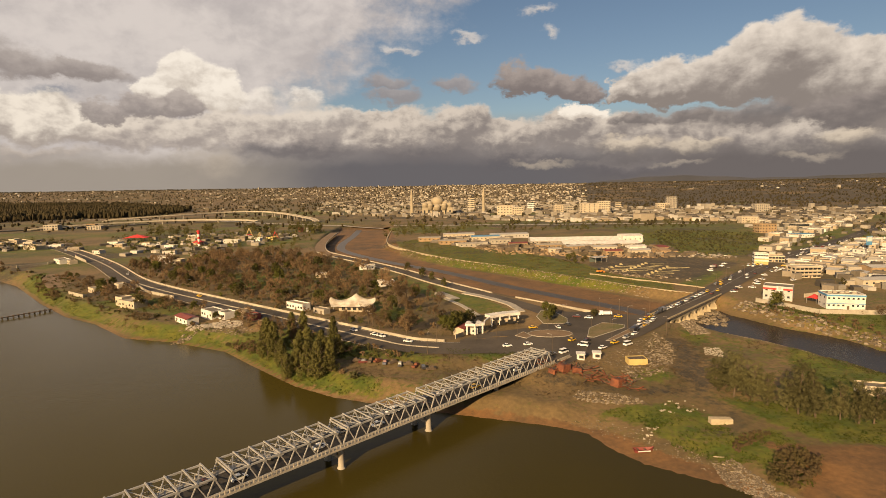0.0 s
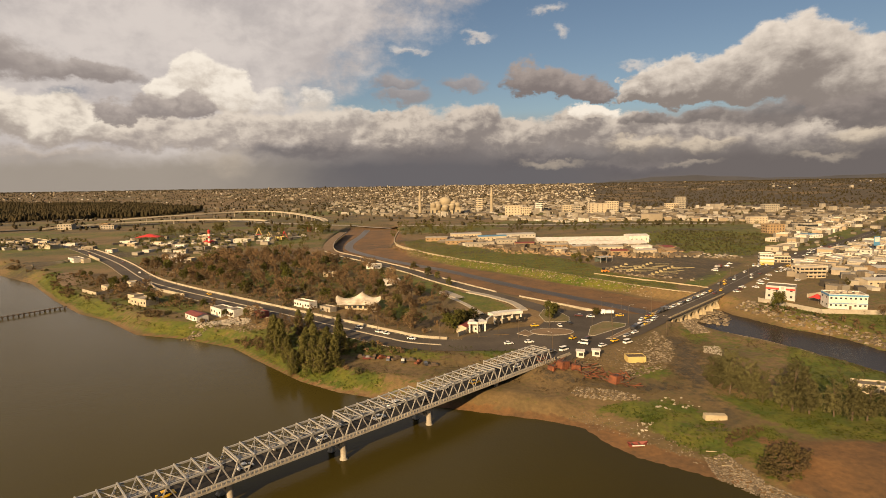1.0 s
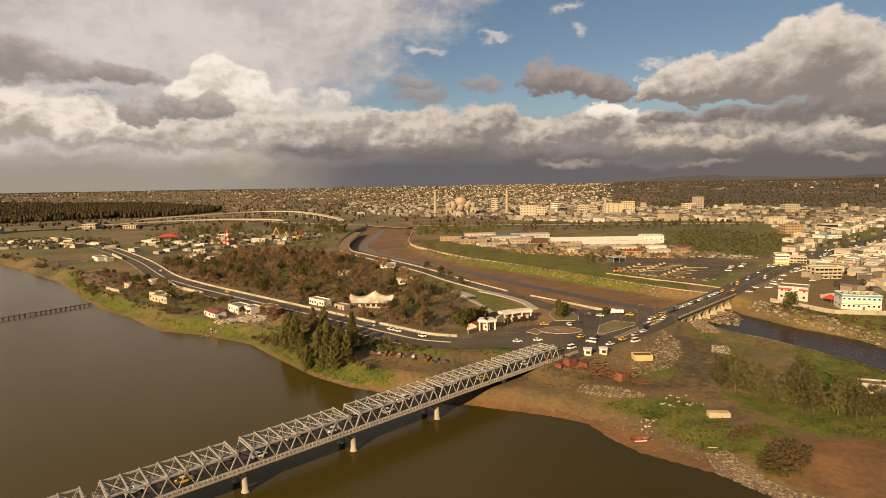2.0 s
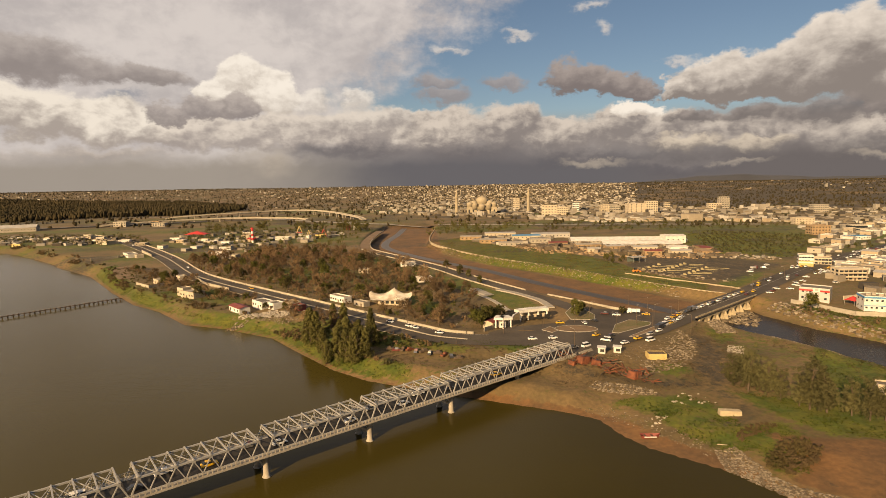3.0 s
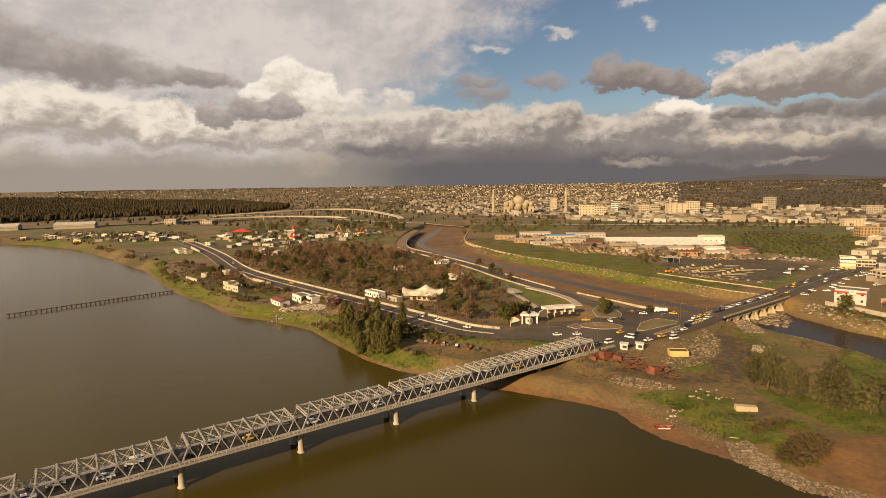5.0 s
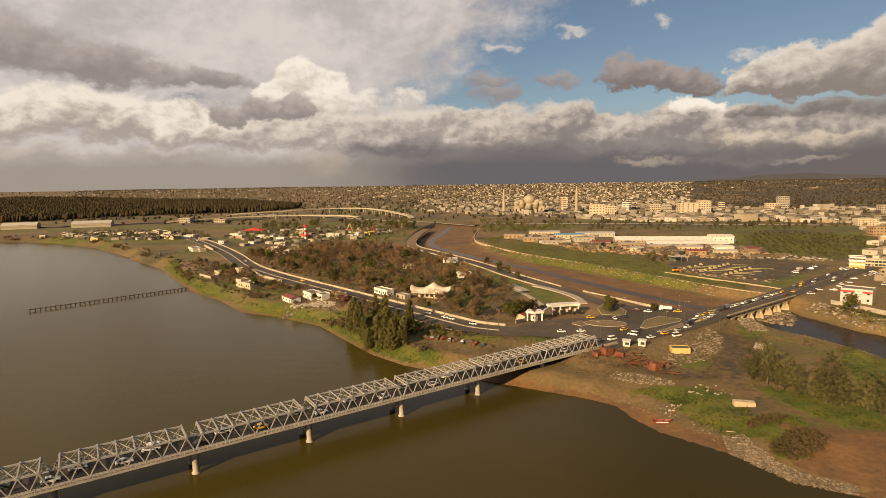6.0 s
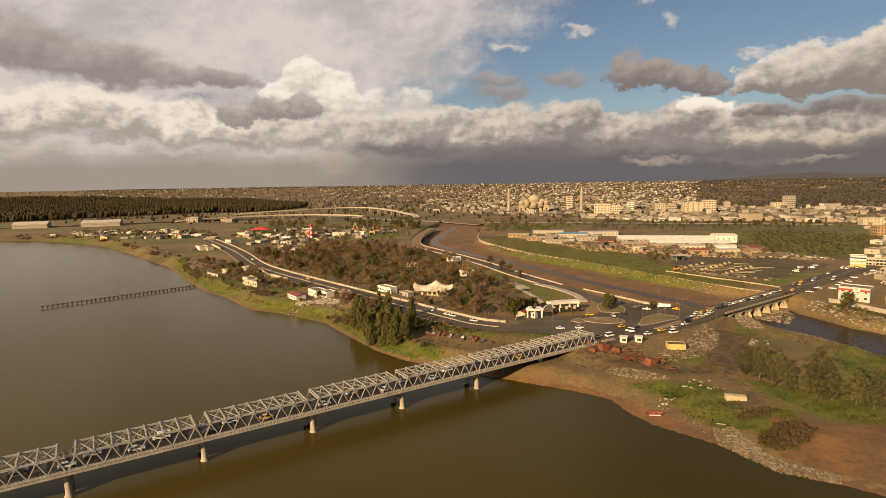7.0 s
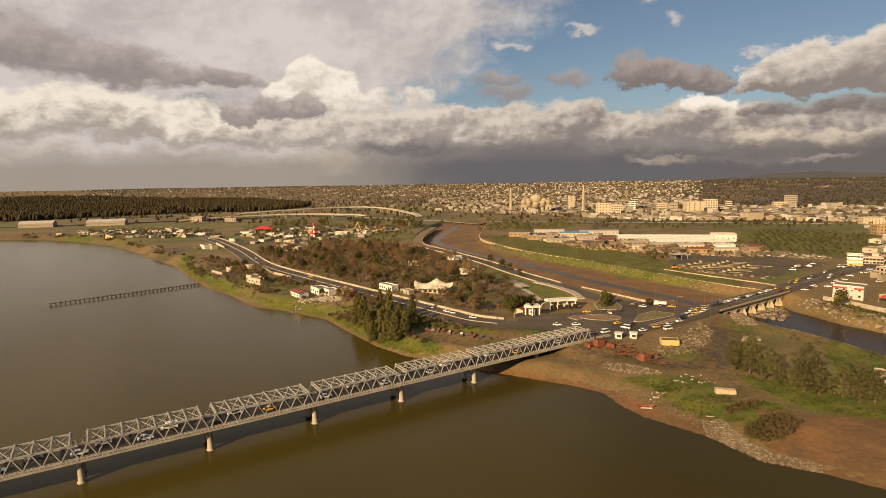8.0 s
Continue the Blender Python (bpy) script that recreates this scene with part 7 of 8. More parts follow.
for k in range(46):
    u, v = 360 + 14 * k + srng.uniform(-3, 3), -(22 + srng.uniform(0, 8) + (30 if k % 3 == 0 and k > 12 else 0))
    bx, by = 74 + u * ca * 0.955 + v * sa, 290 + u * sa * 1.005 - v * ca
    w, d = srng.uniform(10, 17), srng.uniform(9, 13)
    if u > 470 and free(bx, by, max(w, d) / 2):
        TAKEN.append((bx, by, max(w, d) * 0.62))
        house(bx, by, STREET_TURN, w, d, float(srng.choice([4, 4.5, 7])), "sandy flat-roofed shop beside the street", "shop", "shops along the street", bays=(3, 1), name="shop")
# hoarding by the street
hd = thing("hoarding", Matrix.Translation((452, 610, gz(452, 610))) @ pose(0, 0, 0, 0, 0, 15), "tall blue and white advertising hoarding on a post", "hoarding")
part("panel", box(bmesh.new(), (0, 0, 13), (7, 0.6, 9)), M_BLUE, hd)
part("panel", box(bmesh.new(), (0, -0.35, 14.5), (6.2, 0.1, 4.5)), M_WHITE, hd, "plain white face")
part("post", tube(bmesh.new(), [(0, 0, -0.5), (0, 0, 9)], [0.4, 0.35], 10), M_STEEL, hd)

# ---- the sheds and yards beyond the channel ----
gable(208, 760, 0, 140, 26, 3.2, 3.6, "very long warehouse with a white roof", M_CONC, M_WHITE, "warehouse", "warehouses", name="warehouse")
gable(214, 715, 2, 90, 20, 3.2, 2.8, "long warehouse with a white sheet roof", M_CONC, M_WHITE, "warehouse", "warehouses", name="warehouse")
gable(262, 752, 0, 24, 24, 9, 1.5, "tall white shed at the end of a warehouse", M_WHITE, M_WHITE, "warehouse", "warehouses", name="warehouse")
for x, y, w, d, h, wl, rf in ((150, 700, 34, 14, 4.5, M_BRICK, M_CONC), (118, 720, 26, 12, 4.5, M_BRICK, M_ROOFRED), (176, 680, 24, 14, 4.5, M_BRICK, M_SHEET), (206, 668, 30, 14, 5, M_CREAM, M_SHEET), (238, 660, 22, 14, 6, M_WHITE, M_WHITE),
                              (232, 632, 24, 12, 5, M_CREAM, M_SHEET), (205, 634, 20, 12, 4.5, M_BRICK, M_ROOFRED), (258, 640, 12, 30, 4, M_BRICK, M_BRICK), (268, 668, 12, 26, 4, M_BRICK, M_ROOFRED), (100, 760, 30, 16, 5, M_CONC, M_CONC),
                              (84, 800, 44, 22, 6, M_CREAM, M_BLUE), (40, 760, 40, 18, 5, M_BRICK, M_CONC), (10, 800, 34, 16, 5, M_BRICK, M_CONC), (62, 730, 34, 14, 4, M_CONC, M_CONC), (120, 830, 60, 24, 6, M_SHEET, M_SHEET), (50, 840, 50, 20, 6, M_CREAM, M_SHEET), (150, 660, 16, 8, 4, M_CREAM, M_SHEET)):
    gable(x, y, srng.uniform(-8, 8), w * 0.85, d * 0.85, h, 0.9, "workshop shed with a low sheet roof", wl, rf, "shed", "sheds beyond the channel")
t = thing("open_shed", Matrix.Translation((176, 582, gz(176, 582))) @ pose(0, 0, 0, 0, 0, 25), "open green-sided shed with a pale flat roof", "shed")
part("roof", box(bmesh.new(), (0, 0, 5.1), (15, 9, 0.3)), M_SHEET, t)
part("back_wall", box(bmesh.new(), (0, 4.2, 2.4), (14, 0.3, 5.2)), material("green_grey_sheet", (0.12, 0.15, 0.13), 0.6), t)
for a in (-1, 0, 1):
    part("post", box(bmesh.new(), (a * 6.8, -4.0, 2.4), (0.3, 0.3, 5.2)), M_STEEL, t)
M_STRAW = material("faded_yellow_paint", (0.32, 0.27, 0.15), 0.85, 0, 0.25, 0.4, 2)
for (ax, ay), (bx, by), count in (((180, 522), (214, 564), 7), ((195, 506), (225, 542), 6), ((170, 534), (190, 560), 4)):
    for k in range(count):
        x, y = ax + (bx - ax) * k / (count - 1), ay + (by - ay) * k / (count - 1)
        bm = box(bmesh.new(), (0, 0, 0.75), (1.9, 1.6, 1.9), 0, 0.9)
        box(bm, (1.2, 0, 0.35), (1.4, 1.4, 0.9), 0, 0.9)
        tagged(part("concrete_block", bm, M_STRAW, m=Matrix.Translation((x, y, gz(x, y))) @ pose(0, 0, 0, 0, 0, -8)), "yellow-painted concrete block in an empty yard", "block", "blocks in the yard")
        bm = box(bmesh.new(), (0, 0, 0.0), (12.0 + 2.5 * (k % 3), 0.4, 0.55))
        tagged(part("low_wall", bm, M_STRAW, m=Matrix.Translation((x + 10.0, y - 1.2, gz(x + 10, y - 1.2))) @ pose(0, 0, 0, 0, 0, -8)), "low faded yellow bay wall in an empty yard", "wall", "bay walls in the yard")
fence([(150, 512), (176, 486), (204, 458), (214, 448)], 0.9, "low pale edge wall of the yard", M_STONE)
ml = thing("digger", Matrix.Translation((160, 520, gz(160, 520))) @ pose(0, 0, 0, 0, 0, 25), "orange loader parked at the edge of the yard", "digger")
M_ORANGE = material("orange_paint", (0.62, 0.24, 0.04), 0.6)
part("body", box(bmesh.new(), (0, 0, 1.6), (5.0, 2.4, 1.6), 0, 0.9), M_ORANGE, ml)
part("cab", box(bmesh.new(), (-0.6, 0, 3.1), (1.8, 1.8, 1.6), 0, 0.9), M_GLASS, ml)
part("bucket", box(bmesh.new(), (4.2, 0, 0.8), (1.4, 2.6, 1.2), 0, 0.7), M_ORANGE, ml)
for s in (-1, 1):
    part("arm", beam(bmesh.new(), (1.8, s * 0.8, 1.8), (3.9, s * 0.8, 1.0), 0.3), M_ORANGE, ml)
    for xx in (-1.6, 1.6):
        part("wheel", tube(bmesh.new(), [(xx, s * 1.0, 0.75), (xx, s * 1.45, 0.75)], [0.75, 0.75], 12), M_TYRE, ml)
stones("scrap_heaps", strewn([(90, 650), (180, 610), (240, 600), (280, 640), (270, 690), (130, 690), (60, 720)], 500, 31), 0.8, 3.0, M_BRICK, "stacks of timber and scrap between the sheds", 31)
stones("scrap_heaps", strewn([(168, 506), (200, 478), (222, 470), (228, 480), (186, 520), (176, 560), (166, 540)], 90, 32), 0.6, 2.4, M_RUBBLE, "pale heaps along the yard edge", 32)
stones("scrap_heaps", strewn([(262, 610), (300, 590), (318, 600), (296, 640), (262, 630)], 160, 33), 0.8, 3.2, M_CITY, "clutter of crates and stalls beside the fields", 33)


# ---- landmarks of the far town ----
M_MOSQUE = material("sandstone_cladding", (0.34, 0.285, 0.20), 0.9, 0, 0.15, 0.05, 0.5)


def dome_profile(r, z0, drum, n=9):
    return [(r * 0.98, z0), (r * 0.98, z0 + drum)] + [(r * math.cos(a) ** 0.8, z0 + drum + r * 0.8 * math.sin(a)) for a in np.linspace(0.05, 1.5, n)] + [(0.15, z0 + drum + r * 1.0)]


def mosque(x, y):
    z = gz(x, y)
    t = thing("mosque", Matrix.Translation((x, y, z)), "large unfinished sandstone mosque with clustered domes", "mosque")
    part("hall", box(bmesh.new(), (0, 0, 9), (74, 60, 20)), M_MOSQUE, t)
    part("upper_hall", box(bmesh.new(), (0, 0, 22), (44, 40, 8)), M_MOSQUE, t)
    def dome(nm, a, b, r, z0, drum):
        bm = lathe(bmesh.new(), dome_profile(r, z0, drum), 20, (a, b, 0))
        for f in bm.faces:
            f.smooth = len(f.verts) == 4
        return part(nm, bm, M_MOSQUE, t)
    dome("main_dome", 0, 0, 15.5, 24, 8)
    for a, b, r, z0, dr in ((-30, -22, 7.5, 16, 9), (-17, -28, 7, 14, 10), (0, -30, 8.5, 12, 8), (17, -28, 7, 14, 10), (30, -22, 7.5, 16, 9), (-20, -8, 8, 22, 6), (20, -8, 8, 22, 6), (-30, 18, 7.5, 16, 9), (30, 18, 7.5, 16, 9)):
        dome("side_dome", a, b, r, z0, dr)
    for k in range(7):
        part("window", GLASS_UNIT, None, t, m=pose(-31 + 10.3 * k, -30.05, 8) @ Matrix.Diagonal((3.4, 1, 9, 1)))


mosque(12, 1436)
for x, y, h in ((-52, 1440, 62), (131, 1500, 66)):
    t = thing("minaret", Matrix.Translation((x, y, gz(x, y))), "tall slender sandstone minaret under construction", "minaret", "minarets of the mosque")
    part("shaft", lathe(bmesh.new(), ((4.2, -1), (4.0, 14), (3.4, h * .55), (3.2, h * .8)), 12), M_MOSQUE, t)
    part("balcony", lathe(bmesh.new(), ((3.3, h * .62), (4.6, h * .66), (4.6, h * .69), (3.2, h * .70)), 12), M_MOSQUE, t)
    part("lantern", lathe(bmesh.new(), ((2.4, h * .8), (2.3, h * .94), (0.2, h)), 12), M_MOSQUE, t)
for x, y, w, d, h, lb, ml2 in ((374, 1350, 58, 24, 25, "wide pale hotel block above the town", M_CREAM), (398, 1346, 26, 22, 30, "pale upper block of a hotel", M_CREAM), (626, 1520, 22, 18, 32, "tall concrete frame tower above the town", M_CONC), (600, 1515, 30, 18, 16, "cream block beside the tower", M_CREAM),
                           (268, 1560, 12, 12, 30, "narrow grey tower in the town", M_CONC), (252, 1500, 16, 14, 22, "grey and white apartment block", M_WHITE), (168, 1330, 34, 20, 24, "sandy apartment block near the mosque", M_CREAM), (196, 1320, 24, 18, 20, "sandy apartment block in the town", M_CREAM),
                           (310, 1420, 22, 16, 20, "pale apartment block in the town", M_CREAM), (330, 1400, 20, 16, 18, "grey apartment block in the town", M_CONC), (104, 1620, 18, 14, 34, "slim pale water tower block", M_CREAM), (480, 1500, 14, 12, 20, "slender pale block in the town", M_CREAM),
                           (-725, 1120, 26, 16, 10, "ruined concrete frame beside the highway", M_CONC), (-640, 1118, 26, 12, 7, "ruined concrete hall beside the highway", M_CONC), (-668, 1150, 16, 12, 8, "ochre ruin beside the highway", M_BRICK)):
    house(x, y, srng.uniform(-10, 10), w, d, h, lb, "building", "tall blocks of the town", ml2, storeys=max(2, int(h / 5)), bays=(5, 2), name="building", win=(2.6, 2.2))

# ---- vehicles ----
def car_template(kind, paint, label):
    """A vehicle at the origin, its nose along +x."""
    t = thing(kind, Matrix.Identity(4), label, "car" if kind in ("car", "taxi") else "van" if kind == "van" else "truck", kind + "s in the traffic")
    L, W, belt, top = {"car": (4.5, 1.75, 0.92, 1.45), "taxi": (4.5, 1.75, 0.92, 1.45), "van": (4.9, 1.9, 1.2, 2.2), "truck": (7.2, 2.3, 1.3, 2.9)}[kind]
    def loft(prof, width, narrow):
        bm = bmesh.new()
        rows = [[bm.verts.new((x, s * width / 2 * n, z)) for x, z, n in prof] for s in (-1, 1)]
        k = len(prof)
        for i in range(k):
            bm.faces.new((rows[0][i], rows[0][(i + 1) % k], rows[1][(i + 1) % k], rows[1][i]))
        bm.faces.new(rows[0][::-1]), bm.faces.new(rows[1])
        bmesh.ops.recalc_face_normals(bm, faces=bm.faces[:])
        return bm
    h = L / 2
    if kind in ("car", "taxi"):
        body = [(-h, .35, .95), (-h, .8, .95), (-h * .8, belt, 1), (h * .45, belt, 1), (h * .93, .72, .95), (h, .5, .9), (h, .3, .9), (-h * .9, .25, .95)]
        cabin = [(-h * .78, belt, .96), (-h * .5, top, .82), (h * .12, top, .82), (h * .48, belt, .96)]
        roof = [(-h * .5, top, .83), (-h * .46, top + .05, .8), (h * .08, top + .05, .8), (h * .12, top, .83)]
    elif kind == "van":
        body = [(-h, .35, 1), (-h, belt, 1), (h * .7, belt, 1), (h, .85, .92), (h, .35, .92)]
        cabin = [(-h, belt, .99), (-h * .97, top - .1, .9), (h * .4, top - .1, .88), (h * .74, belt, .97)]
        roof = [(-h * .97, top - .1, .92), (-h * .95, top, .88), (h * .38, top, .86), (h * .42, top - .1, .9)]
    else:
        body = [(h * .35, .5, 1), (h * .35, top, .95), (h * .85, top, .92), (h, 1.5, .95), (h, .5, .95)]
        cabin = [(h * .86, top - .15, .9), (h * 1.005, 1.6, .9), (h * .99, 1.55, .9), (h * .84, top - .2, .9)]
        roof = [(-h, .95, 1), (-h, 2.5, 1), (h * .3, 2.5, 1), (h * .3, .95, 1)]
    part("body", loft(body, W, 1), paint, t)
    part("glasshouse", loft(cabin, W, 1), M_GLASS, t)
    part("roof" if kind != "truck" else "load_box", loft(roof, W, 1), paint, t)
    r = 0.33 if kind != "truck" else 0.48
    for s in (-1, 1):
        for xx in (-h * .62, h * .62):
            part("wheel", tube(bmesh.new(), [(xx, s * (W / 2 - .22), r), (xx, s * (W / 2 + .02), r)], [r, r], 10), M_TYRE, t)
    return t


FLEET = {}


def park_car(kind, colour, x, y, rz, z):
    key = (kind, colour)
    m = Matrix.Translation((x, y, z)) @ pose(0, 0, 0, 0, 0, rz)
    if key not in FLEET:
        paint = {"white": M_WHITECAR, "yellow": M_YELLOWCAR, "mixed": M_DARKCAR}[colour]
        look_of = {"white": "white", "yellow": "yellow", "mixed": "dark-painted"}[colour]
        FLEET[key] = car_template(kind, paint, {"car": look_of + " saloon car standing in traffic", "taxi": "yellow saloon taxi standing in traffic", "van": look_of + " minibus standing in traffic", "truck": look_of + " box truck standing on the road"}[kind])
        FLEET[key].matrix_basis = m
        return FLEET[key]
    return copy_thing(FLEET[key], m)


crng = np.random.default_rng(3)


def any_car(x, y, rz, z):
    k = crng.random()
    kind, col = ("car", "white") if k < .45 else ("taxi", "yellow") if k < .53 else ("car", "mixed") if k < .86 else ("van", "white") if k < .95 else ("truck", "mixed")
    return park_car(kind, col, x, y, rz, z)


RZ = PLAIN + 0.14
for kind, col, x, y, rz in (("car", "white", -17, 347, -38), ("car", "white", -1, 335, -38), ("car", "white", 13, 325, -25), ("car", "white", 60, 315, 8), ("car", "white", 70, 317, 15), ("taxi", "yellow", 92, 323, 40),
                            ("van", "white", 84, 304, 40), ("car", "mixed", 78, 302, 30), ("van", "white", 95, 314, 150), ("taxi", "yellow", 111, 318, 35), ("van", "white", 116, 314.5, 35), ("car", "mixed", 99, 322, 40),
                            ("taxi", "yellow", 128, 368, 170), ("truck", "white", 122, 372, 175), ("car", "white", 111, 366, 170), ("car", "mixed", 105, 369, 165), ("truck", "mixed", 127, 338, 50), ("van", "white", 132, 345, 48),
                            ("taxi", "yellow", 136, 349, 48), ("car", "white", 139, 353, 48), ("car", "white", 137, 358, 230), ("taxi", "yellow", 141, 362, 230), ("car", "white", 143, 357, 47), ("car", "white", 146, 362, 47), ("car", "mixed", 145, 368, 228),
                            ("car", "white", 90, 347, 100), ("car", "mixed", 96, 352, 120), ("taxi", "yellow", 77, 347, 10), ("car", "white", 103, 310, 35), ("car", "mixed", 119, 326, 222), ("car", "white", 125, 332, 222)):
    park_car(kind, col, x, y, rz, RZ)
spts = curve_pts(STREET, 1.0)
def along(s):
    i = min(int(s), len(spts) - 2)
    d = (spts[i + 1] - spts[i]).normalized()
    return spts[i], d
s = 104.0
while s < 640:
    for lane in (-5.6, -2.4, 2.4, 5.6):
        p, d = along(s + crng.uniform(-2, 2))
        on_bridge = s < 200
        if (abs(lane) > 4 or lane < 0 and crng.random() < .6) and on_bridge:
            continue
        if crng.random() < (0.85 if on_bridge and lane > 0 else 0.35 if on_bridge else 0.34):
            any_car(p.x - d.y * lane, p.y + d.x * lane, math.degrees(math.atan2(d.y, d.x)) + (0 if lane < 0 else 180), RZ)
    s += 7.5 if s < 200 else 13
for f in (0.12, 0.2, 0.27, 0.33, 0.46, 0.55, 0.63, 0.72, 0.81, 0.9):
    pts = curve_pts(CORNICHE, 1.0)
    i = int(f * len(pts))
    d = (pts[min(i + 1, len(pts) - 1)] - pts[i]).normalized()
    lane = 4.6 * (1 if crng.random() < .5 else -1)
    any_car(pts[i].x - d.y * lane, pts[i].y + d.x * lane, math.degrees(math.atan2(d.y, d.x)), RZ)
for k, along_m in enumerate((-124, -116, -105, -99, -88, -81, -68, -61, -50, -38, -30, -18, -6, 4, 15, 24, 36, 47, 60, 74, 86)):
    lane = 1.9 * (1 if k % 2 else -1) + crng.uniform(-.3, .3)
    m = bridge_pose(along_m / SPAN, lane, 0)
    kind, col = (("car", "white"), ("car", "mixed"), ("van", "white"), ("taxi", "yellow"))[(0, 1, 0, 1, 0, 2, 1, 0, 3, 1)[k % 10]]
    park_car(kind, col, m.translation.x, m.translation.y, BRIDGE_TURN + (180 if k % 2 else 0), DECK)
for k in range(11):
    x, y = -9 + 3.4 * k, 304 - 1.25 * k + crng.uniform(-1, 1)
    w = thing("wrecked_car", Matrix.Translation((x, y, gz(x, y))) @ pose(0, 0, 0, 0, crng.uniform(-4, 4), 60 + crng.uniform(-60, 60)), "rusted dismantled car in a row of wrecks", "car wreck", "row of wrecks below the road")
    paint = (M_BARK, M_DARKCAR, M_BARK, M_RUST, M_DARKCAR)[k % 5]
    part("body", box(bmesh.new(), (0, 0, 0.65), (4.2, 1.7, 0.75), 0, 0.95), paint, w)
    part("cab", box(bmesh.new(), (-0.3 + 0.5 * (k % 3), 0, 1.35), (1.9, 1.55, 0.75), 0, 0.8), paint, w)
    part("engine", box(bmesh.new(), (1.5, 0, 1.1), (0.8, 0.9, 0.35)), M_DARK, w)
for k in range(40):
    x, y = crng.uniform(296, 332), crng.uniform(512, 545)
    if seg_dist(np.array([x]), np.array([y]), STREET)[0] < 22 and seg_dist(np.array([x]), np.array([y]), STREET)[0] > 9.5:
        any_car(x, y, 45 + crng.uniform(-40, 40), gz(x, y) + 0.05)
for x, y in ((232, 440), (238, 448), (246, 446), (226, 432), (256, 458), (262, 470), (270, 476), (282, 494), (290, 470), (252, 520), (262, 535), (274, 545), (282, 556)):
    any_car(x, y, crng.uniform(0, 180), gz(x, y) + 0.05)


# ---- street lamps and poles ----
def lamp_post():
    t = thing("street_lamp", Matrix.Identity(4), "tall grey steel street lamp beside the road", "street lamp", "street lamps")
    part("pole", tube(bmesh.new(), [(0, 0, -0.3), (0, 0, 5), (0, 0, 9.5)], [0.12, 0.10, 0.07], 8), M_BARK, t)
    part("arm", tube(bmesh.new(), [(0, 0, 9.3), (0.8, 0, 9.7), (2.0, 0, 9.8)], [0.07, 0.06, 0.05], 6), M_STEEL, t)
    part("lamp_head", box(bmesh.new(), (2.3, 0, 9.8), (0.8, 0.3, 0.14)), M_CONC, t)
    return t


lamp = lamp_post()
lamp.matrix_basis = Matrix.Translation((128, 352, PLAIN + 0.3))
for x, y, r in ((112, 326, 30), (124, 340, 120), (118, 349, 60), (104, 334, 200), (95, 360, 0), (136, 348, 220), (148, 374, 200), (140, 330, 210), (46, 326, 60), (56, 328, 100), (66, 326, 270), (85, 348, 90), (200, 430, 315), (222, 448, 135), (244, 478, 315), (262, 486, 135), (120, 376, 250), (130, 372, 250), (78, 300, 130)):
    copy_thing(lamp, Matrix.Translation((x, y, PLAIN)) @ pose(0, 0, 0, 0, 0, r))
pts = curve_pts(CORNICHE, 1.0)
for i in range(20, len(pts) - 40, 46):
    d = (pts[i + 1] - pts[i]).normalized()
    for s in (1, -1):
        if s > 0 and i % 3:
            continue
        q = pts[i] + Vector((-d.y, d.x)) * (-9.9 * s)
        copy_thing(lamp, Matrix.Translation((q.x, q.y, PLAIN)) @ pose(0, 0, 0, 0, 0, math.degrees(math.atan2(d.y, d.x)) + 90 * s))

# ---- the far town, woods and hills ----
rng = np.random.default_rng(5)


def far_town():
    """Flat-roofed houses out to the horizon, thick along the middle, thinning outwards."""
    edge = [(-1700, 2600), (-808, 1850), (-478, 1630), (-204, 1440), (143, 1180), (237, 1095), (442, 1110), (600, 1010), (900, 1150), (1500, 1500)]
    ex, ey = np.array(edge, float).T
    n = 150000
    r = 1000 + 3700 * rng.random(n) ** 1.3
    deg = rng.uniform(-52, 44, n)
    x, y = 45 + r * np.sin(np.radians(deg)), 45 + r * np.cos(np.radians(deg))
    dens = 0.26 * np.exp(-((deg - 3) / 16) ** 2) + 0.03
    dens = np.where((r < 1750) & (deg > -8) & (deg < 40), 0.36, dens)
    dens = np.where((deg > 14) & (r > 1650) & (r < 3300), 0.0, dens)
    dens = np.where((deg > 14) & (r >= 3300), 0.012, dens)
    dens = np.where((deg < -13) & (r < 2900), 0.006, dens)
    dens = dens * (0.55 + 0.45 * np.sin(x / 97 + np.sin(y / 61)) * np.sin(y / 120))
    ok = (y > np.interp(x, ex, ey) + 15) & (rng.random(n) < dens)
    x, y, r = x[ok], y[ok], r[ok]
    m = len(x)
    s = rng.uniform(5, 11.5, m) * np.where(rng.random(m) < 0.05, 2.0, 1.0)
    h = rng.choice([3.0, 4.0, 6.0, 8, 13], m, p=[.34, .36, .23, .055, .015])
    turn = 20 * np.sin(x / 700 + y / 900) + rng.choice([0, 90], m)
    return np.column_stack([x, y, ground_z(x, y) - 1, s, s * rng.uniform(0.7, 1.5, m), h + 1, turn])


town_rows = far_town()
near_first = np.argsort(np.hypot(town_rows[:, 0] - 45, town_rows[:, 1] - 45))
UNIT_WALL = mesh_of(box(bmesh.new(), (0, 0, 0.5), (1, 1, 1)), "wall", M_WALL)
UNIT_ROOF = mesh_of(box(bmesh.new(), (0, 0, 0.5), (1, 1, 1)), "roof", M_ROOF)
for x, y, z, w, d, h, turn in town_rows[near_first[:110]]:
    t = thing("house", Matrix.Translation((x, y, z)) @ pose(0, 0, 0, 0, 0, turn), "sandy flat-roofed house at the edge of the far town", "house", "houses at the edge of the far town")
    part("wall", UNIT_WALL, None, t, m=Matrix.Diagonal((w, d, h, 1)))
    part("roof", UNIT_ROOF, None, t, m=pose(0, 0, h) @ Matrix.Diagonal((w + 0.5, d + 0.5, 0.35, 1)))
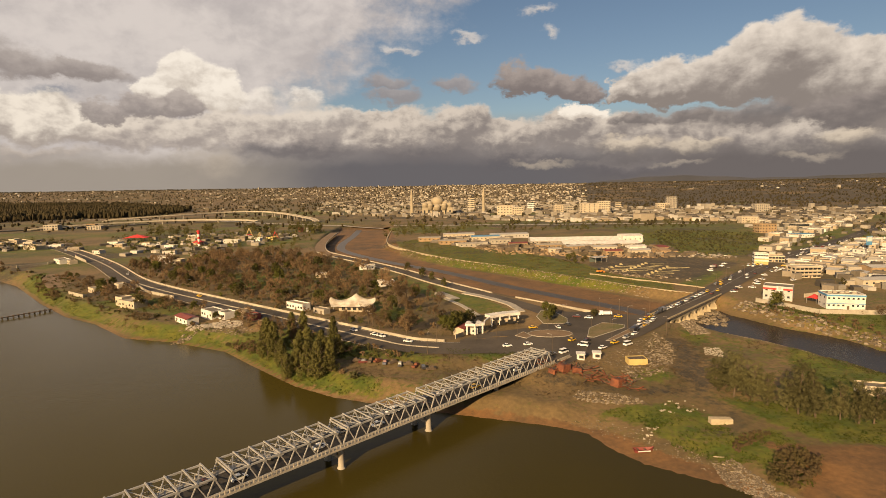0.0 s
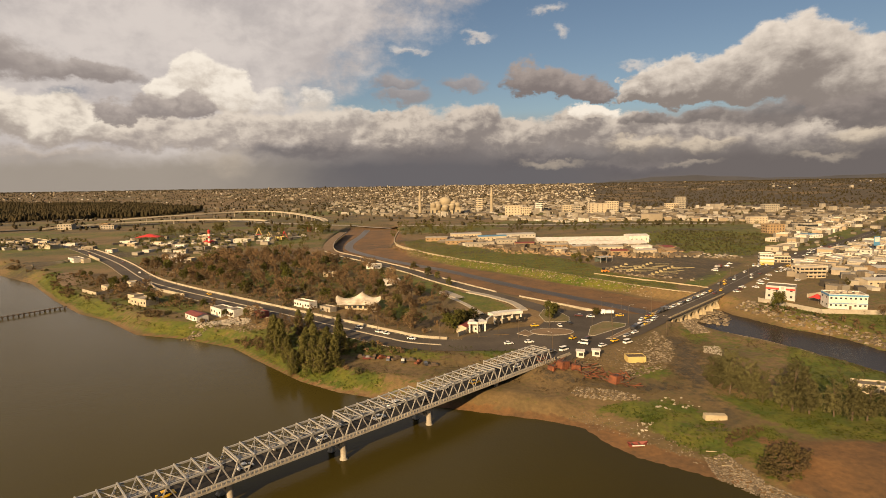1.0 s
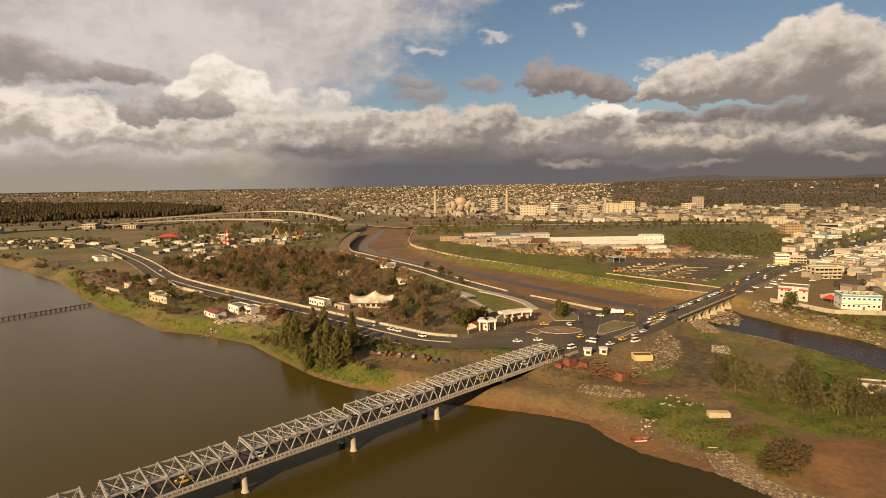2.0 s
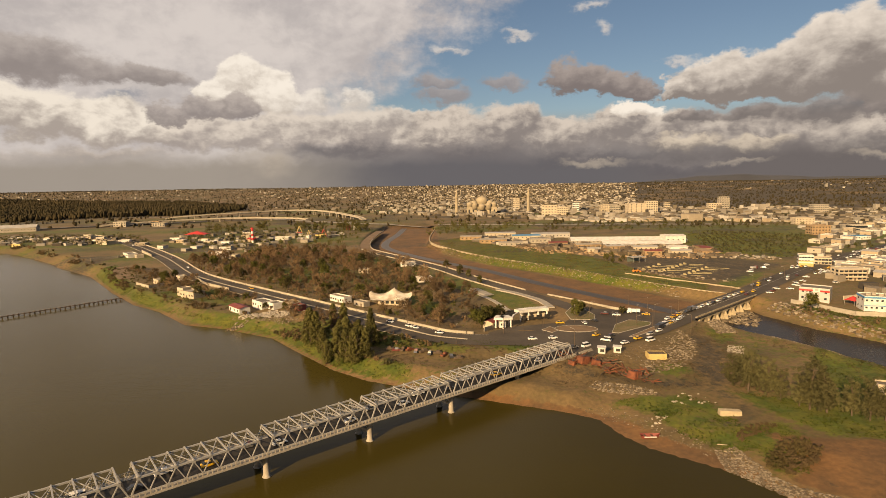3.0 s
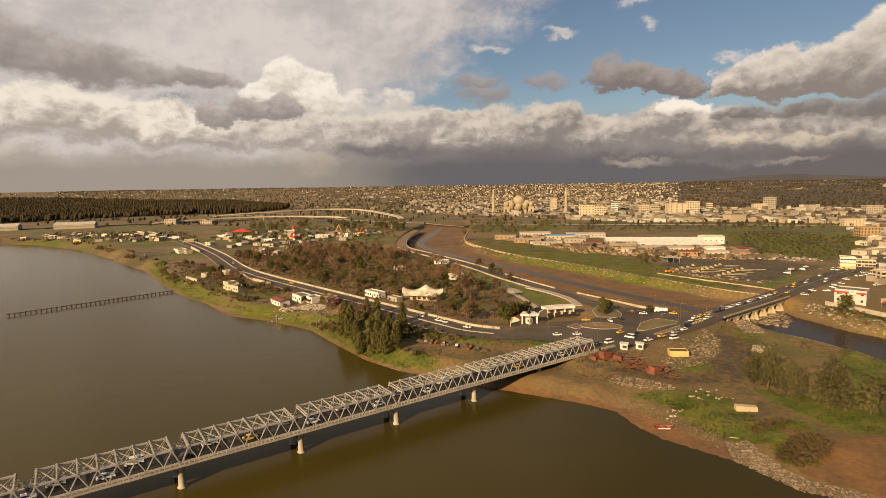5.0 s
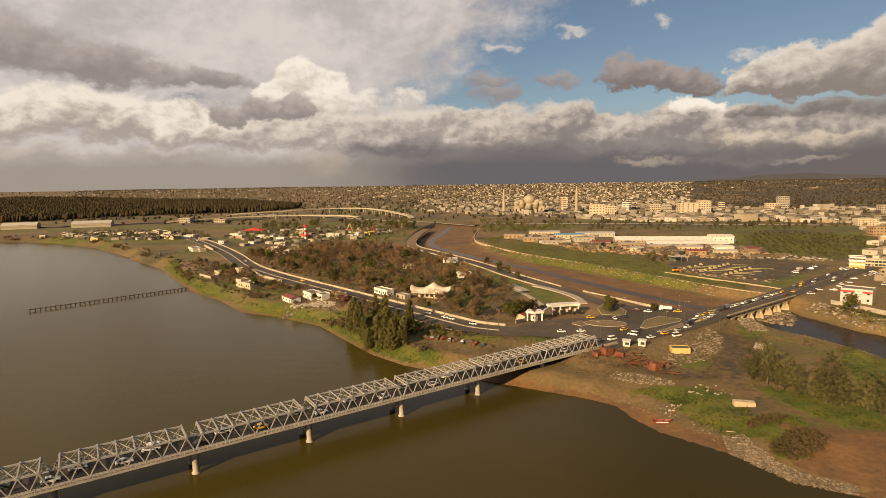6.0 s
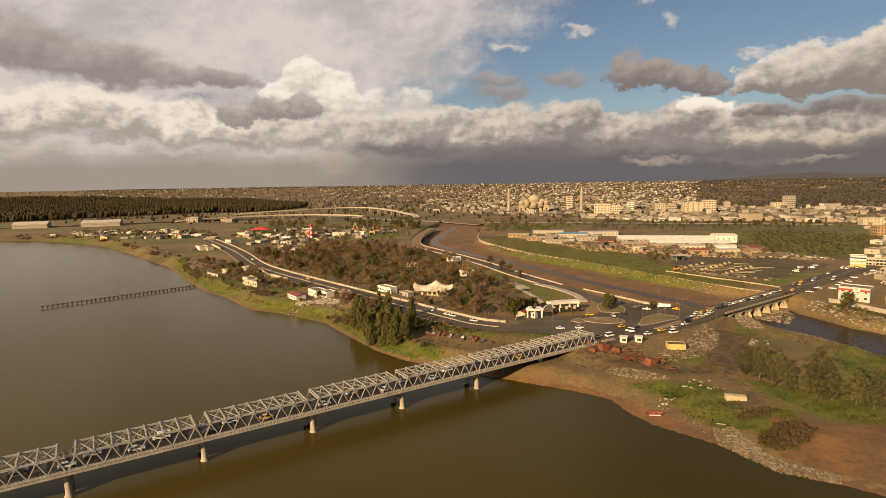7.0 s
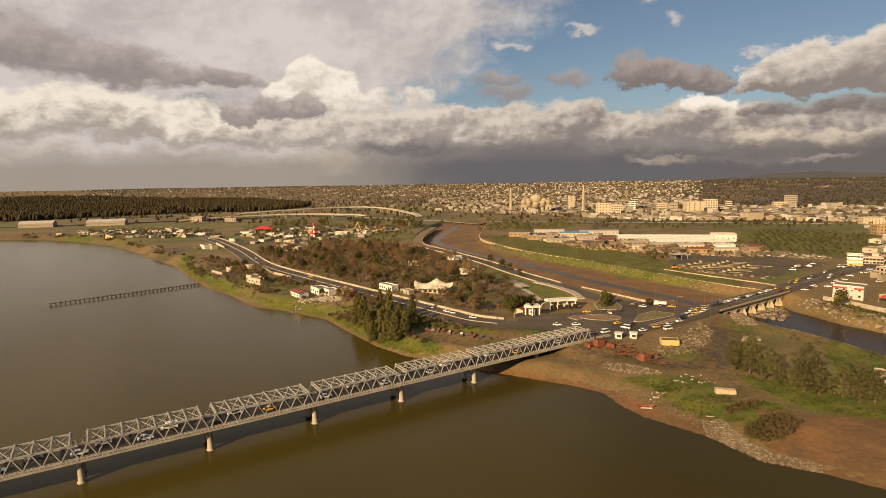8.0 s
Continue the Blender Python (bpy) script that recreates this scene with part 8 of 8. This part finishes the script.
tagged(new("far_town", boxes_mesh("far_town", town_rows[near_first[110:]], M_CITY)), "sandy flat-roofed houses of a town spread to the horizon", "houses", kind="stuff")


def clumps(name, rows, mat, label, category, n=9):
    """Many rough leafy clumps in one mesh: rows of x, y, z, radius and height."""
    vs, fs = [], []
    for x, y, z, r, h in rows:
        b = len(vs)
        ring1 = [(x + r * rng.uniform(.6, 1.05) * math.cos(k * math.tau / n), y + r * rng.uniform(.6, 1.05) * math.sin(k * math.tau / n), z + h * rng.uniform(.12, .35)) for k in range(n)]
        ring2 = [(x + r * rng.uniform(.35, .9) * math.cos((k + .5) * math.tau / n), y + r * rng.uniform(.35, .9) * math.sin((k + .5) * math.tau / n), z + h * rng.uniform(.55, .95)) for k in range(n)]
        vs += ring1 + ring2 + [(x + rng.uniform(-.2, .2) * r, y + rng.uniform(-.2, .2) * r, z + h * rng.uniform(.8, 1.05)), (x, y, z)]
        for k in range(n):
            j = (k + 1) % n
            fs += [(b + k, b + j, b + n + k), (b + j, b + n + j, b + n + k), (b + n + k, b + n + j, b + 2 * n), (b + j, b + k, b + 2 * n + 1)]
    return tagged(new(name, quads_mesh(name, vs, fs, mat)), label, category, kind="stuff")


def scatter(poly, count, keep=None):
    xs, ys = zip(*poly)
    out = []
    while len(out) < count:
        p = rng.uniform(min(xs), max(xs), 4000), rng.uniform(min(ys), max(ys), 4000)
        ok = inside(p[0], p[1], poly)
        out += [(a, b) for a, b in zip(p[0][ok], p[1][ok]) if keep is None or keep(a, b)]
    return out[:count]


FOREST = [(-1067, 1417), (-1230, 1090), (-1500, 1050), (-2400, 1500), (-2900, 1900), (-2600, 2500), (-1400, 2500), (-880, 2050), (-794, 1818), (-808, 1553), (-953, 1496)]
pts = np.array(scatter(FOREST, 13000))
zz = ground_z(pts[:, 0], pts[:, 1])
M_WOOD = material("brown_green_woodland", (0.052, 0.041, 0.022), 0.95, 0, 0.4, 0.004, 0.2, tint=(0.030, 0.026, 0.014), spec=0.1)
clumps("forest", [(x, y, z - 0.5, rng.uniform(3.5, 6.5), rng.uniform(13, 20)) for (x, y), z in zip(pts, zz)], M_WOOD, "dark brown-green plantation forest on the plain", "forest", 5)
px, py = rng.uniform(-3600, 3600, 26000), rng.uniform(800, 4700, 26000)
# thicker on the far right, where extra clumps stand in for cloud shade
ok = (np.abs(px) < 0.95 * py) & ~((px < 300) & (py < 1050)) & ~((px > 150) & (px < 700) & (py < 1000)) & (rng.random(26000) < np.where((px > 0.25 * py) & (py > 1600), 0.75, 0.55))
pts = np.column_stack([px[ok], py[ok]])
zz = ground_z(pts[:, 0], pts[:, 1])
clumps("far_trees", [(x, y, z - 0.5, rng.uniform(2.2, 4.8), rng.uniform(4, 9.5)) for (x, y), z in zip(pts, zz)], M_WOOD, "dark trees scattered among the far houses", "trees", 5)


def hills():
    vs, fs = [], []
    n = 160
    for i in range(n + 1):
        a = radians(-58 + 112 * i / n)
        deg = math.degrees(a)
        r = 4700 / math.cos(a) if abs(deg) < 40 else 6100
        top = 60 + 10 * math.exp(-((deg + 36) / 7) ** 2) + 6 * math.sin(deg * 0.4) + 62 * float(smooth(deg, 4, 26)) * (0.75 + 0.25 * math.sin(deg * 0.31 + 1)) + 3 * math.sin(deg * 1.7)
        for rr, z in ((r, 30), (r + 30, top), (r + 200, 20)):
            vs.append((45 + rr * math.sin(a), 45 + rr * math.cos(a), z))
    for i in range(n):
        b = 3 * i
        fs += [(b, b + 3, b + 4, b + 1), (b + 1, b + 4, b + 5, b + 2)]
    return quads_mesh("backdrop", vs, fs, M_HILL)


# distance haze is mixed into the hills' base colour as blue-grey
M_HILL = material("haze_tinted_hills", (0.055, 0.060, 0.078), 1.0, 0, 0.12, 0.002, 0.01, spec=0.0)
tagged(new("backdrop", hills()), "low hills along the horizon, coloured blue-grey for haze", "hills", kind="structure")
